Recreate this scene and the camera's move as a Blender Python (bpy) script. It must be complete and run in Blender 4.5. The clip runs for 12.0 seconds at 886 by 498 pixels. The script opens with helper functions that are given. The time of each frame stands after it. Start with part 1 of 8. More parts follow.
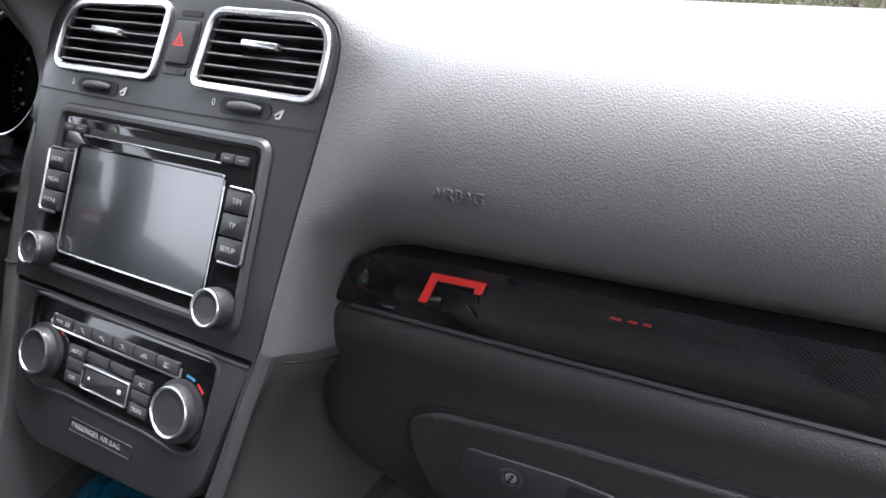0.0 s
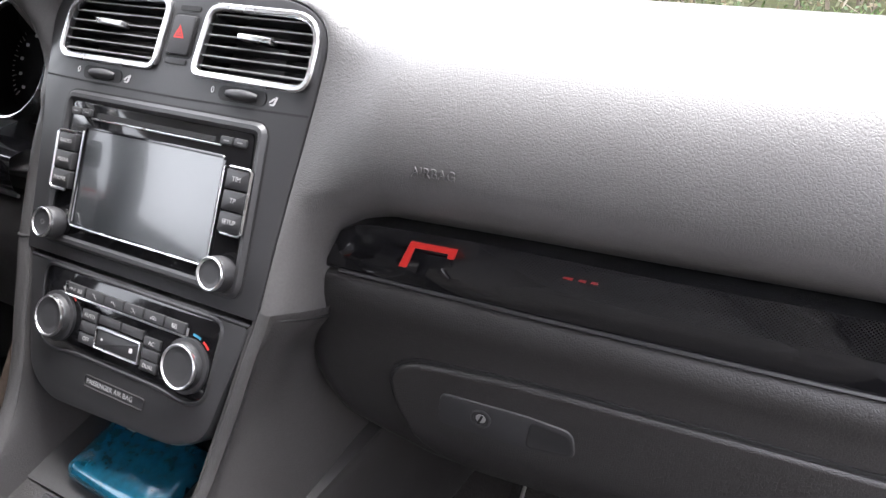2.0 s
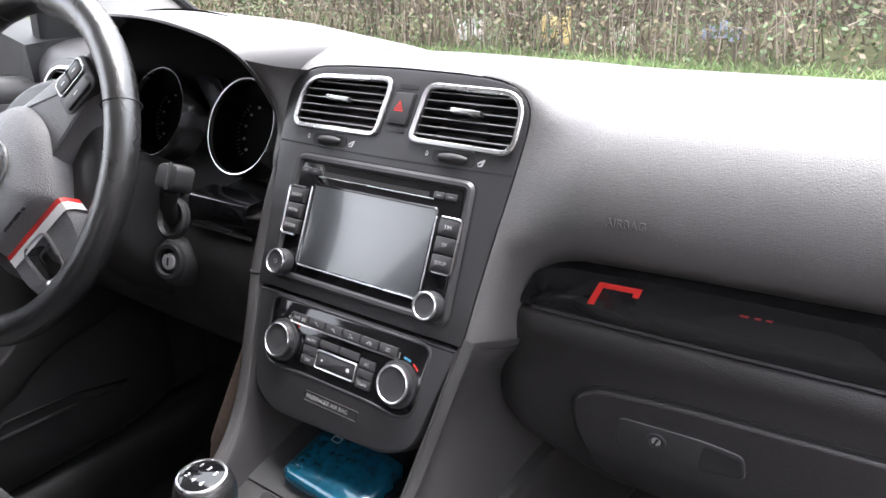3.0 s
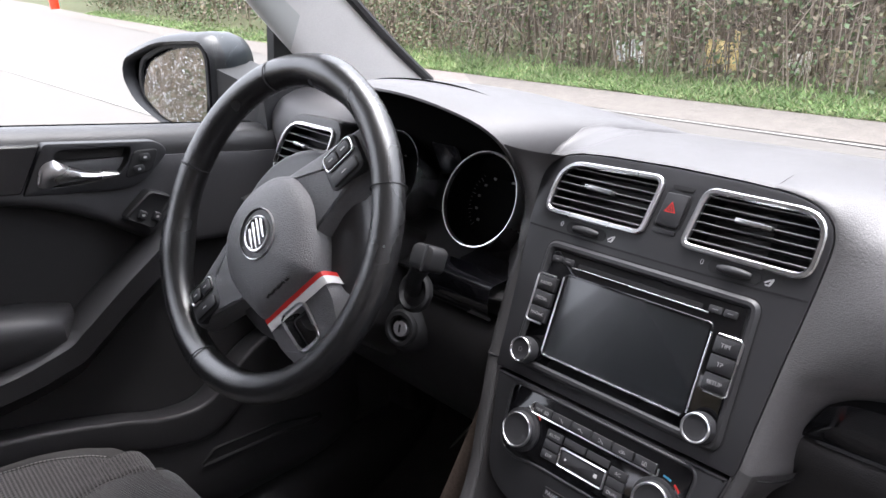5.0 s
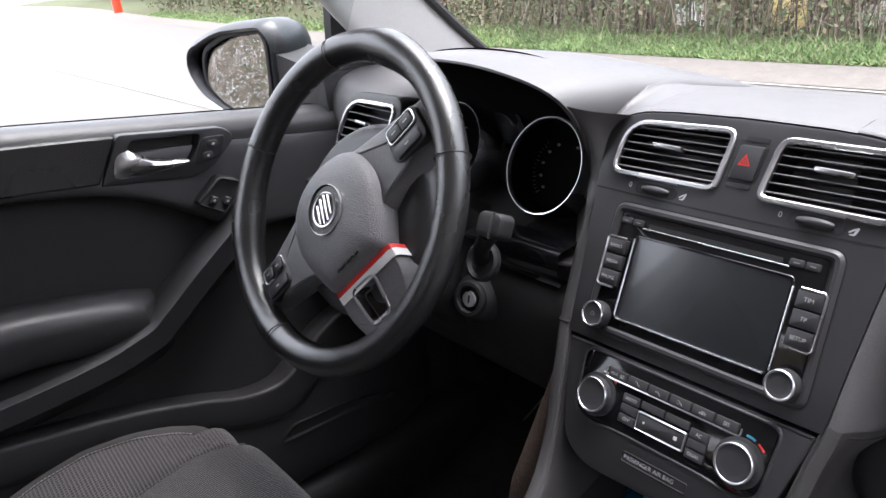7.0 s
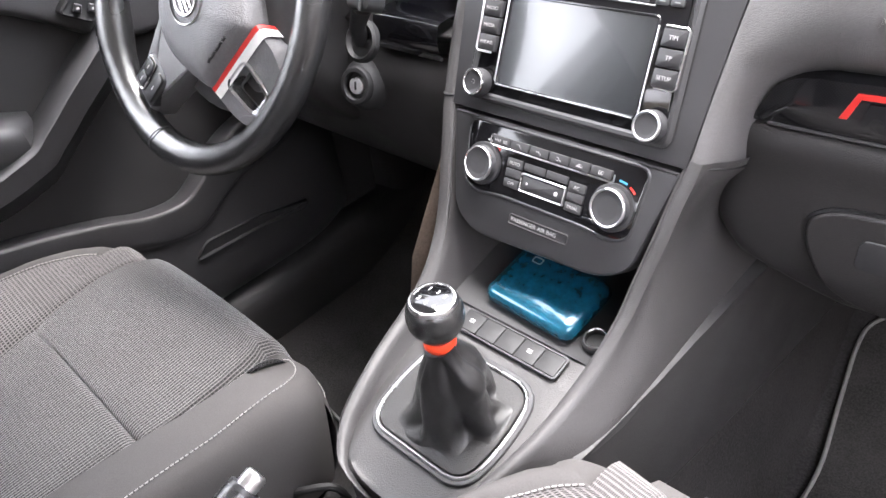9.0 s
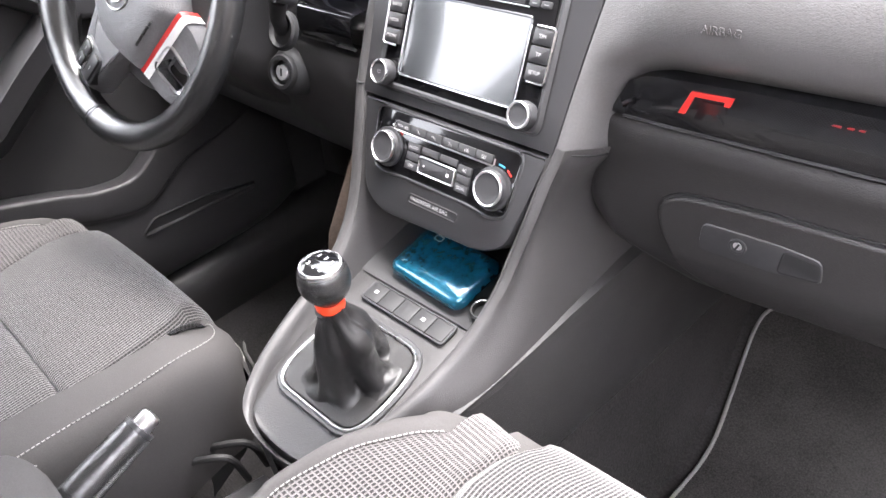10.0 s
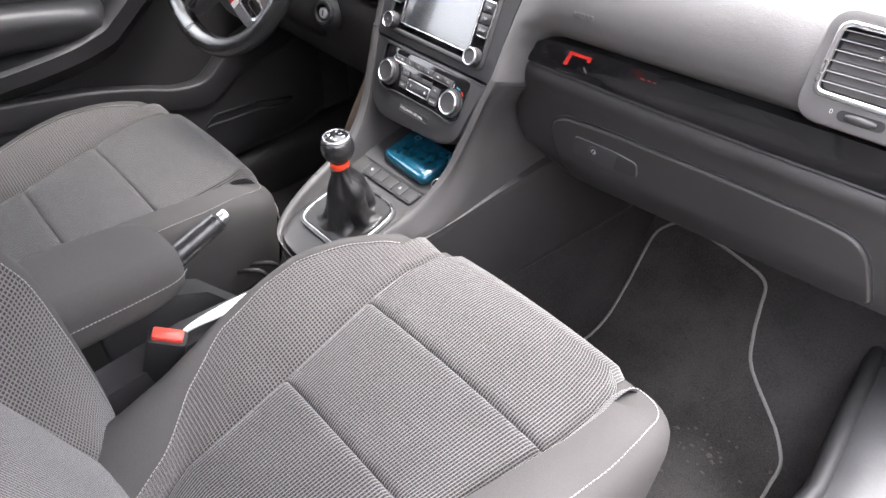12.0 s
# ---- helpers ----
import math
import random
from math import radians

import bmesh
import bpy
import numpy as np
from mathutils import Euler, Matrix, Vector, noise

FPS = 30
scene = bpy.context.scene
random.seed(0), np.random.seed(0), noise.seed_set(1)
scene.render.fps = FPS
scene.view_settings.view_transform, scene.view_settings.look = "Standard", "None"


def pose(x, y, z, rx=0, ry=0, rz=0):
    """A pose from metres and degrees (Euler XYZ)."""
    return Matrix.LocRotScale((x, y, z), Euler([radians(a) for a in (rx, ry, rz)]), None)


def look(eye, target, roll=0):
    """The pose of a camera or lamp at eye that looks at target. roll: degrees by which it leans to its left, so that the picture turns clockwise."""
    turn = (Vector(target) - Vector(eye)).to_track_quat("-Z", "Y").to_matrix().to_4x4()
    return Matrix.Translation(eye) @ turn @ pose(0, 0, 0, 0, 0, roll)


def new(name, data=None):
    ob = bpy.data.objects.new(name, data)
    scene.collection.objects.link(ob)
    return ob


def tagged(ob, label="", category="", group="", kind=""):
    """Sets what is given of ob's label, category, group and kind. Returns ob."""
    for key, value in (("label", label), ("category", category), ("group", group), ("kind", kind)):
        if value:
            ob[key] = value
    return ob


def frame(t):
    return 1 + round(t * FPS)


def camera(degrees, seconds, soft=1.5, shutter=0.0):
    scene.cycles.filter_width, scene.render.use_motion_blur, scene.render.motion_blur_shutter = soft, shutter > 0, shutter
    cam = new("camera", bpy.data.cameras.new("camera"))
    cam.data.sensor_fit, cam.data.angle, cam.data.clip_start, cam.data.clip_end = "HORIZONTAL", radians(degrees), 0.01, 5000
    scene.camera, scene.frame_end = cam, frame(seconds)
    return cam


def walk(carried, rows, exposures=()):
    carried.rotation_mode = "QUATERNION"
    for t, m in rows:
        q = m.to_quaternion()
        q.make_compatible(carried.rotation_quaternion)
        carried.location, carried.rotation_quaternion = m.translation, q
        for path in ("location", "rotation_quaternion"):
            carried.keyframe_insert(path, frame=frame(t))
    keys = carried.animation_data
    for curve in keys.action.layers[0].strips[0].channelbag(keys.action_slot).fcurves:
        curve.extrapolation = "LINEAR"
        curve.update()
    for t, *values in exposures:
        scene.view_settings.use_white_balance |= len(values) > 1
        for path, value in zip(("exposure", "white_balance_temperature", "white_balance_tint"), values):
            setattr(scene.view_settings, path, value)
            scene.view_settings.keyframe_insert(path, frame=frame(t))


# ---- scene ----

cam = camera(61.5, 12.0, soft=1.5, shutter=0.0)
PATH = [
    (0, (0.418, -0.257, 1.062), (-0.541, 1.275, 0.205), -1.6),
    (0.5, (0.412, -0.204, 1.023), (-0.528, 1.326, 0.143), -0.8),
    (1, (0.405, -0.179, 1.016), (-0.52, 1.363, 0.142), -0.4),
    (1.5, (0.416, -0.21, 1.025), (-0.469, 1.337, 0.118), -0.2),
    (2, (0.447, -0.306, 1.087), (-0.44, 1.232, 0.166), -1.1),
    (2.5, (0.445, -0.396, 1.122), (-0.475, 1.127, 0.208), -1.2),
    (2.7, (0.442, -0.411, 1.116), (-0.621, 1.063, 0.282), -3.4),
    (4.3, (0.374, -0.418, 1.169), (-0.886, 0.967, 0.465), -1.8),
    (4.5, (0.356, -0.429, 1.182), (-0.95, 0.904, 0.464), 1.5),
    (5, (0.327, -0.456, 1.187), (-1.076, 0.768, 0.456), -2.9),
    (5.5, (0.327, -0.46, 1.187), (-1.125, 0.701, 0.45), -4.7),
    (6, (0.325, -0.462, 1.186), (-1.157, 0.661, 0.449), -5.7),
    (6.5, (0.325, -0.462, 1.183), (-1.172, 0.634, 0.435), -6.7),
    (7, (0.326, -0.462, 1.176), (-1.173, 0.619, 0.412), -7.4),
    (7.5, (0.338, -0.456, 1.147), (-1.122, 0.585, 0.263), -10.1),
    (7.7, (0.349, -0.447, 1.133), (-1.083, 0.562, 0.168), -11.8),
    (9.3, (0.38, -0.44, 1.124), (-0.865, 0.582, -0.061), -10.5),
    (9.5, (0.4, -0.434, 1.127), (-0.847, 0.587, -0.057), -10.0),
    (10, (0.471, -0.428, 1.134), (-0.758, 0.608, -0.056), -8.6),
    (10.5, (0.544, -0.431, 1.163), (-0.66, 0.594, -0.061), -6.7),
    (11, (0.656, -0.451, 1.227), (-0.543, 0.558, -0.015), -5.3),
    (11.5, (0.725, -0.536, 1.274), (-0.481, 0.466, 0.032), -4.6),
    (12, (0.788, -0.615, 1.282), (-0.423, 0.334, 0.003), -3.6),
]
EXPOSURES = [(0.0, 2.6, 6250, 12), (0.5, 2.8, 6450, 12), (1.5, 2.95, 6500, 12), (2.5, 2.9, 6500, 12), (4.5, 2.15, 6350, 14), (6.5, 2.08, 6350, 14), (7.5, 2.35, 6350, 13), (9.5, 4.05, 6600, 13), (10.5, 3.8, 6600, 13), (11.5, 3.1, 6600, 12), (12.0, 3.4, 6600, 12)]
walk(cam, [(t, look(eye, target, roll)) for t, eye, target, roll in PATH], EXPOSURES)

# ---- daylight: a bright overcast sky ----
world = bpy.data.worlds.new("sky")
scene.world = world
world.use_nodes = True
wn = world.node_tree
wn.nodes.clear()
sky = wn.nodes.new("ShaderNodeTexSky")
sky.sky_type, sky.sun_disc = "NISHITA", False
sky.sun_elevation, sky.sun_rotation = radians(73), radians(6)
sky.air_density, sky.dust_density, sky.ozone_density = 1.0, 6.0, 1.0
soften = wn.nodes.new("ShaderNodeMixRGB")
soften.blend_type, soften.inputs[0].default_value = "MIX", 0.85
# an overcast sky is about three times brighter overhead than at the horizon
aim = wn.nodes.new("ShaderNodeTexCoord")
axes = wn.nodes.new("ShaderNodeSeparateXYZ")
rise_to = wn.nodes.new("ShaderNodeMapRange")
rise_to.inputs[1].default_value, rise_to.inputs[2].default_value = 0.0, 1.0
rise_to.inputs[3].default_value, rise_to.inputs[4].default_value = 0.62, 1.0
cloud = wn.nodes.new("ShaderNodeVectorMath")
cloud.operation = "SCALE"
cloud.inputs[0].default_value = (15.8, 15.9, 17.2)
wn.links.new(aim.outputs["Generated"], axes.inputs[0])
wn.links.new(axes.outputs[2], rise_to.inputs[0])
wn.links.new(rise_to.outputs[0], cloud.inputs["Scale"])
wn.links.new(cloud.outputs[0], soften.inputs[2])
back = wn.nodes.new("ShaderNodeBackground")
back.inputs[1].default_value = 0.10
wout = wn.nodes.new("ShaderNodeOutputWorld")
wn.links.new(sky.outputs[0], soften.inputs[1])
wn.links.new(soften.outputs[0], back.inputs[0])
wn.links.new(back.outputs[0], wout.inputs[0])
sun = new("sun", bpy.data.lights.new("sun", "SUN"))
sun.data.energy, sun.data.angle, sun.data.color = 2.0, radians(38), (1.0, 0.98, 0.97)
sun.matrix_basis = look((0.2, 1.8, 6.0), (0, 0, 0))

# ---- materials ----
def material(name, colour, rough=0.5, metal=0.0, spec=0.5, vary=0.15, grain=None, bump=0.0, kind="noise", stain=0.0, coat=0.0, rough_vary=0.08):
    """A plain surface with colour variation at two scales and a fine relief. grain: size of the relief in metres."""
    m = bpy.data.materials.new(name)
    m.use_nodes = True
    t = m.node_tree
    b = t.nodes["Principled BSDF"]
    b.inputs["Metallic"].default_value = metal
    b.inputs["Specular IOR Level"].default_value = spec
    b.inputs["Coat Weight"].default_value = coat
    b.inputs["Coat Roughness"].default_value = 0.05
    co = t.nodes.new("ShaderNodeTexCoord")
    fine = t.nodes.new("ShaderNodeTexNoise")
    fine.inputs["Scale"].default_value = 1.0 / (grain or 0.004)
    fine.inputs["Detail"].default_value = 3
    broad = t.nodes.new("ShaderNodeTexNoise")
    broad.inputs["Scale"].default_value = 9.0
    broad.inputs["Detail"].default_value = 4
    for n in (fine, broad):
        t.links.new(co.outputs["Object"], n.inputs["Vector"])
    mixv = t.nodes.new("ShaderNodeMath")
    mixv.operation = "ADD"
    t.links.new(fine.outputs[0], mixv.inputs[0])
    t.links.new(broad.outputs[0], mixv.inputs[1])
    ramp = t.nodes.new("ShaderNodeValToRGB")
    ramp.color_ramp.elements[0].position, ramp.color_ramp.elements[1].position = 0.35, 0.65
    c = Vector(colour)
    ramp.color_ramp.elements[0].color = (*(c * (1 - vary)), 1)
    ramp.color_ramp.elements[1].color = (*(c * (1 + vary)), 1)
    half = t.nodes.new("ShaderNodeMath")
    half.operation, half.inputs[1].default_value = "MULTIPLY", 0.5
    t.links.new(mixv.outputs[0], half.inputs[0])
    t.links.new(half.outputs[0], ramp.inputs[0])
    t.links.new(ramp.outputs[0], b.inputs["Base Color"])
    mr = t.nodes.new("ShaderNodeMapRange")
    mr.inputs[1].default_value, mr.inputs[2].default_value = 0.3, 0.7
    mr.inputs[3].default_value, mr.inputs[4].default_value = max(0.02, rough - rough_vary), min(1, rough + rough_vary)
    t.links.new(broad.outputs[0], mr.inputs[0])
    t.links.new(mr.outputs[0], b.inputs["Roughness"])
    if bump:
        src = fine.outputs[0]
        if kind == "leather":
            v = t.nodes.new("ShaderNodeTexVoronoi")
            v.feature = "DISTANCE_TO_EDGE"
            v.inputs["Scale"].default_value = 1.0 / grain
            warp = t.nodes.new("ShaderNodeTexNoise")
            warp.inputs["Scale"].default_value = 0.35 / grain
            add = t.nodes.new("ShaderNodeVectorMath")
            add.operation = "MULTIPLY_ADD"
            add.inputs[1].default_value = (grain * 1.6,) * 3
            t.links.new(co.outputs["Object"], warp.inputs["Vector"])
            t.links.new(warp.outputs["Color"], add.inputs[0])
            t.links.new(co.outputs["Object"], add.inputs[2])
            t.links.new(add.outputs[0], v.inputs["Vector"])
            clampv = t.nodes.new("ShaderNodeMath")
            clampv.operation, clampv.inputs[1].default_value = "MINIMUM", 0.22
            t.links.new(v.outputs["Distance"], clampv.inputs[0])
            src = clampv.outputs[0]
        bp = t.nodes.new("ShaderNodeBump")
        bp.inputs["Strength"].default_value = bump
        bp.inputs["Distance"].default_value = (grain or 0.004) * 0.5
        t.links.new(src, bp.inputs["Height"])
        t.links.new(bp.outputs[0], b.inputs["Normal"])
    return m


def speckled(name, colours, rough=0.7):
    """Leaves, twigs and blades: every piece takes its own tone."""
    m = bpy.data.materials.new(name)
    m.use_nodes = True
    t = m.node_tree
    b = t.nodes["Principled BSDF"]
    b.inputs["Roughness"].default_value = rough
    b.inputs["Specular IOR Level"].default_value = 0.25
    g = t.nodes.new("ShaderNodeNewGeometry")
    ramp = t.nodes.new("ShaderNodeValToRGB")
    ramp.color_ramp.interpolation = "CONSTANT"
    for k, c in enumerate(colours):
        e = ramp.color_ramp.elements[k] if k < 2 else ramp.color_ramp.elements.new(k / len(colours))
        e.position, e.color = k / len(colours), (*c, 1)
    t.links.new(g.outputs["Random Per Island"], ramp.inputs[0])
    co = t.nodes.new("ShaderNodeTexCoord")
    n = t.nodes.new("ShaderNodeTexNoise")
    n.inputs["Scale"].default_value = 1.3
    t.links.new(co.outputs["Object"], n.inputs["Vector"])
    mr = t.nodes.new("ShaderNodeMapRange")
    mr.inputs[1].default_value, mr.inputs[2].default_value, mr.inputs[3].default_value, mr.inputs[4].default_value = 0.3, 0.7, 0.65, 1.3
    t.links.new(n.outputs[0], mr.inputs[0])
    mx = t.nodes.new("ShaderNodeMixRGB")
    mx.blend_type, mx.inputs[0].default_value = "MULTIPLY", 1.0
    t.links.new(ramp.outputs[0], mx.inputs[1])
    t.links.new(mr.outputs[0], mx.inputs[2])
    t.links.new(mx.outputs[0], b.inputs["Base Color"])
    return m


def woven(name, dark, light, pitch_u, pitch_v, mode="grid"):
    """A woven seat cloth: light threads over a dark ground, along the cloth's own two directions (UV, in metres)."""
    m = bpy.data.materials.new(name)
    m.use_nodes = True
    t = m.node_tree
    b = t.nodes["Principled BSDF"]
    b.inputs["Roughness"].default_value = 0.9
    b.inputs["Specular IOR Level"].default_value = 0.15
    b.inputs["Sheen Weight"].default_value = 0.25
    uv = t.nodes.new("ShaderNodeTexCoord")
    sep = t.nodes.new("ShaderNodeSeparateXYZ")
    t.links.new(uv.outputs["UV"], sep.inputs[0])
    waves = []
    for k, pitch in ((0, pitch_u), (1, pitch_v)):
        mul = t.nodes.new("ShaderNodeMath")
        mul.operation, mul.inputs[1].default_value = "MULTIPLY", 2 * math.pi / pitch
        t.links.new(sep.outputs[k], mul.inputs[0])
        sn = t.nodes.new("ShaderNodeMath")
        sn.operation = "SINE"
        t.links.new(mul.outputs[0], sn.inputs[0])
        mr = t.nodes.new("ShaderNodeMapRange")
        mr.inputs[1].default_value, mr.inputs[2].default_value = (0.05, 0.85)
        t.links.new(sn.outputs[0], mr.inputs[0])
        if mode == "ribs" and k == 1:
            weak = t.nodes.new("ShaderNodeMath")
            weak.operation, weak.inputs[1].default_value = "MULTIPLY", 0.28
            t.links.new(mr.outputs[0], weak.inputs[0])
            mr = weak
        waves.append(mr)
    join = t.nodes.new("ShaderNodeMath")
    join.operation = "MAXIMUM"
    t.links.new(waves[0].outputs[0], join.inputs[0])
    t.links.new(waves[1].outputs[0], join.inputs[1])
    noisy = t.nodes.new("ShaderNodeTexNoise")
    noisy.inputs["Scale"].default_value = 14
    t.links.new(uv.outputs["Object"], noisy.inputs["Vector"])
    fine = t.nodes.new("ShaderNodeTexNoise")
    fine.inputs["Scale"].default_value = 900
    t.links.new(uv.outputs["Object"], fine.inputs["Vector"])
    f2 = t.nodes.new("ShaderNodeMath")
    f2.operation = "MULTIPLY"
    t.links.new(join.outputs[0], f2.inputs[0])
    mr2 = t.nodes.new("ShaderNodeMapRange")
    mr2.inputs[1].default_value, mr2.inputs[2].default_value, mr2.inputs[3].default_value, mr2.inputs[4].default_value = 0.3, 0.7, 0.55, 1.1
    t.links.new(fine.outputs[0], mr2.inputs[0])
    t.links.new(mr2.outputs[0], f2.inputs[1])
    mix = t.nodes.new("ShaderNodeMixRGB")
    mix.inputs[1].default_value, mix.inputs[2].default_value = (*dark, 1), (*light, 1)
    t.links.new(f2.outputs[0], mix.inputs[0])
    hue = t.nodes.new("ShaderNodeMixRGB")
    hue.blend_type, hue.inputs[0].default_value = "MULTIPLY", 1.0
    mr3 = t.nodes.new("ShaderNodeMapRange")
    mr3.inputs[3].default_value, mr3.inputs[4].default_value = 0.8, 1.2
    t.links.new(noisy.outputs[0], mr3.inputs[0])
    t.links.new(mix.outputs[0], hue.inputs[1])
    t.links.new(mr3.outputs[0], hue.inputs[2])
    t.links.new(hue.outputs[0], b.inputs["Base Color"])
    bp = t.nodes.new("ShaderNodeBump")
    bp.inputs["Strength"].default_value, bp.inputs["Distance"].default_value = 0.6, 0.0008
    t.links.new(f2.outputs[0], bp.inputs["Height"])
    t.links.new(bp.outputs[0], b.inputs["Normal"])
    return m


def carbon(name):
    """Glossy lacquer over a dark woven carbon pattern."""
    m = material(name, (0.012, 0.012, 0.013), 0.06, spec=0.5, vary=0.1, rough_vary=0.02)
    t = m.node_tree
    b = t.nodes["Principled BSDF"]
    co = t.nodes.new("ShaderNodeTexCoord")
    ck = t.nodes.new("ShaderNodeTexChecker")
    ck.inputs["Scale"].default_value = 900
    ck.inputs[1].default_value, ck.inputs[2].default_value = (0.003, 0.003, 0.0035, 1), (0.014, 0.014, 0.0155, 1)
    t.links.new(co.outputs["Object"], ck.inputs["Vector"])
    t.links.new(ck.outputs[0], b.inputs["Base Color"])
    return m


def glass(name, tint=(0.80, 0.83, 0.82)):
    m = bpy.data.materials.new(name)
    m.use_nodes = True
    t = m.node_tree
    t.nodes.clear()
    out = t.nodes.new("ShaderNodeOutputMaterial")
    clear = t.nodes.new("ShaderNodeBsdfTransparent")
    clear.inputs[0].default_value = (*tint, 1)
    gloss = t.nodes.new("ShaderNodeBsdfGlossy")
    gloss.inputs["Roughness"].default_value = 0.01
    lw = t.nodes.new("ShaderNodeLayerWeight")
    pw = t.nodes.new("ShaderNodeMath")
    pw.operation, pw.inputs[1].default_value = "POWER", 4.0
    t.links.new(lw.outputs["Facing"], pw.inputs[0])
    fr = t.nodes.new("ShaderNodeMapRange")
    fr.inputs[3].default_value, fr.inputs[4].default_value = 0.015, 0.12
    t.links.new(pw.outputs[0], fr.inputs[0])
    mix = t.nodes.new("ShaderNodeMixShader")
    t.links.new(fr.outputs[0], mix.inputs[0])
    t.links.new(clear.outputs[0], mix.inputs[1])
    t.links.new(gloss.outputs[0], mix.inputs[2])
    t.links.new(mix.outputs[0], out.inputs[0])
    return m


# light painted in: dash top SOFT paler, shaded sides SIDE and lower HARD darker
SOFT = material("lit_soft_grained_plastic", (0.088, 0.085, 0.086), 0.46, spec=0.5, grain=0.0019, bump=0.48, kind="leather", vary=0.10)
SIDE = material("shaded_grained_side_plastic", (0.031, 0.030, 0.0303), 0.44, grain=0.0020, bump=0.5, kind="leather", vary=0.12)
HARD = material("shaded_hard_grained_plastic", (0.0225, 0.0214, 0.0218), 0.44, grain=0.0021, bump=0.5, kind="leather", vary=0.12)
SATIN = material("satin_anthracite", (0.031, 0.031, 0.033), 0.38, grain=0.0008, bump=0.05, vary=0.08)
GLOSS = material("piano_black", (0.006, 0.006, 0.007), 0.07, vary=0.2, coat=0.1, rough_vary=0.03)
BLACK = material("dull_black", (0.012, 0.012, 0.013), 0.65, vary=0.2)
RUBBER = material("black_rubber", (0.016, 0.016, 0.017), 0.6, grain=0.002, bump=0.1)
CHROME = material("chrome", (0.70, 0.70, 0.71), 0.28, metal=1.0, vary=0.03, rough_vary=0.05)
SILVER = material("satin_silver", (0.68, 0.68, 0.69), 0.3, metal=1.0, vary=0.05)
SCREEN = material("screen_glass", (0.012, 0.014, 0.016), 0.22, spec=1.0, vary=0.1, rough_vary=0.03, coat=0.6)
KEY = material("button_plastic", (0.028, 0.028, 0.03), 0.45, vary=0.1)
MARK = material("printed_marks", (0.55, 0.55, 0.55), 0.6, vary=0.03)
DIM_MARK = material("worn_marks", (0.2, 0.2, 0.2), 0.6, vary=0.1)
KEY_MARK = material("grey_key_print", (0.36, 0.36, 0.36), 0.6, vary=0.05)
RED = material("red_print", (0.62, 0.03, 0.025), 0.4, vary=0.05)
LACQUER = material("worn_black_lacquer", (0.014, 0.014, 0.016), 0.24, spec=0.8, vary=0.2)
BARREL = material("bright_lock_metal", (0.55, 0.55, 0.56), 0.3, metal=0.7, vary=0.1)
DEEP_RED = material("deep_red_print", (0.26, 0.012, 0.014), 0.35, vary=0.15)
ORANGE = material("orange_red_band", (0.75, 0.06, 0.02), 0.35, vary=0.06)
WHITE = material("white_print", (0.8, 0.8, 0.79), 0.45, vary=0.04)
LEATHER = material("black_leather", (0.016, 0.016, 0.0165), 0.23, spec=1.0, grain=0.0022, bump=0.35, kind="leather", vary=0.15)
BOOT = material("soft_black_leather", (0.010, 0.0096, 0.010), 0.44, spec=0.5, grain=0.0020, bump=0.6, kind="leather", vary=0.2)
CLOTH = material("plain_grey_cloth", (0.060, 0.057, 0.056), 0.9, spec=0.15, grain=0.0011, bump=0.3, vary=0.14)
GRID = woven("grid_cloth", (0.020, 0.0185, 0.0185), (0.132, 0.123, 0.121), 0.0042, 0.0046, "grid")
RIBBED = woven("ribbed_cloth", (0.018, 0.017, 0.017), (0.155, 0.146, 0.144), 0.0036, 0.0044, "ribs")
THREAD = material("pale_thread", (0.26, 0.25, 0.24), 0.8, vary=0.1)
CARPET = material("dark_carpet", (0.034, 0.032, 0.032), 0.98, spec=0.08, grain=0.003, bump=0.7, vary=0.35)
MATCLOTH = material("dusty_mat_pile", (0.034, 0.032, 0.031), 0.98, spec=0.08, grain=0.0022, bump=0.8, vary=0.5)
EDGING = material("grey_edging_tape", (0.17, 0.165, 0.158), 0.85, vary=0.15)
HEADLINER = material("pale_grey_headliner", (0.76, 0.75, 0.73), 0.9, grain=0.002, bump=0.2, vary=0.06)
PAINT = material("dark_blue_paint", (0.012, 0.017, 0.022), 0.42, coat=0.12, vary=0.15)
DOORPLASTIC = material("black_door_plastic", (0.040, 0.039, 0.041), 0.42, grain=0.0022, bump=0.2, kind="leather", vary=0.12)
# between SOFT and SIDE, so the painted shade steps down gently at the joint
CHEEK = material("half_shaded_cheek_plastic", (0.043, 0.0413, 0.0418), 0.45, grain=0.0020, bump=0.5, kind="leather", vary=0.12)
# hub colour raised well above the other plastics, in place of missing light
HUB = material("lit_grained_hub_plastic", (0.15, 0.148, 0.154), 0.38, grain=0.0024, bump=0.9, kind="leather", vary=0.12)
DOORCLOTH = material("black_door_cloth", (0.029, 0.028, 0.029), 0.9, grain=0.0015, bump=0.3, vary=0.15)
TEAL = material("teal_glossy_case", (0.003, 0.066, 0.112), 0.20, metal=0.3, coat=0.7, vary=0.45, grain=0.007, bump=0.12)
CARBON = carbon("carbon_lacquer")
CLEAR = glass("window_glass")
GAUGE = material("gauge_black", (0.004, 0.004, 0.004), 0.8, spec=0.05, vary=0.1)
BUCKLE = material("red_buckle_plastic", (0.7, 0.07, 0.05), 0.4, vary=0.06)
STEEL = material("sill_steel", (0.052, 0.052, 0.054), 0.5, metal=0.0, vary=0.12)

# ---- building tools ----
def thing(name, m, label, category, group="", kind=""):
    ob = new(name)
    ob.empty_display_size = 0.02
    ob.matrix_basis = m
    return tagged(ob, label, category, group, kind)


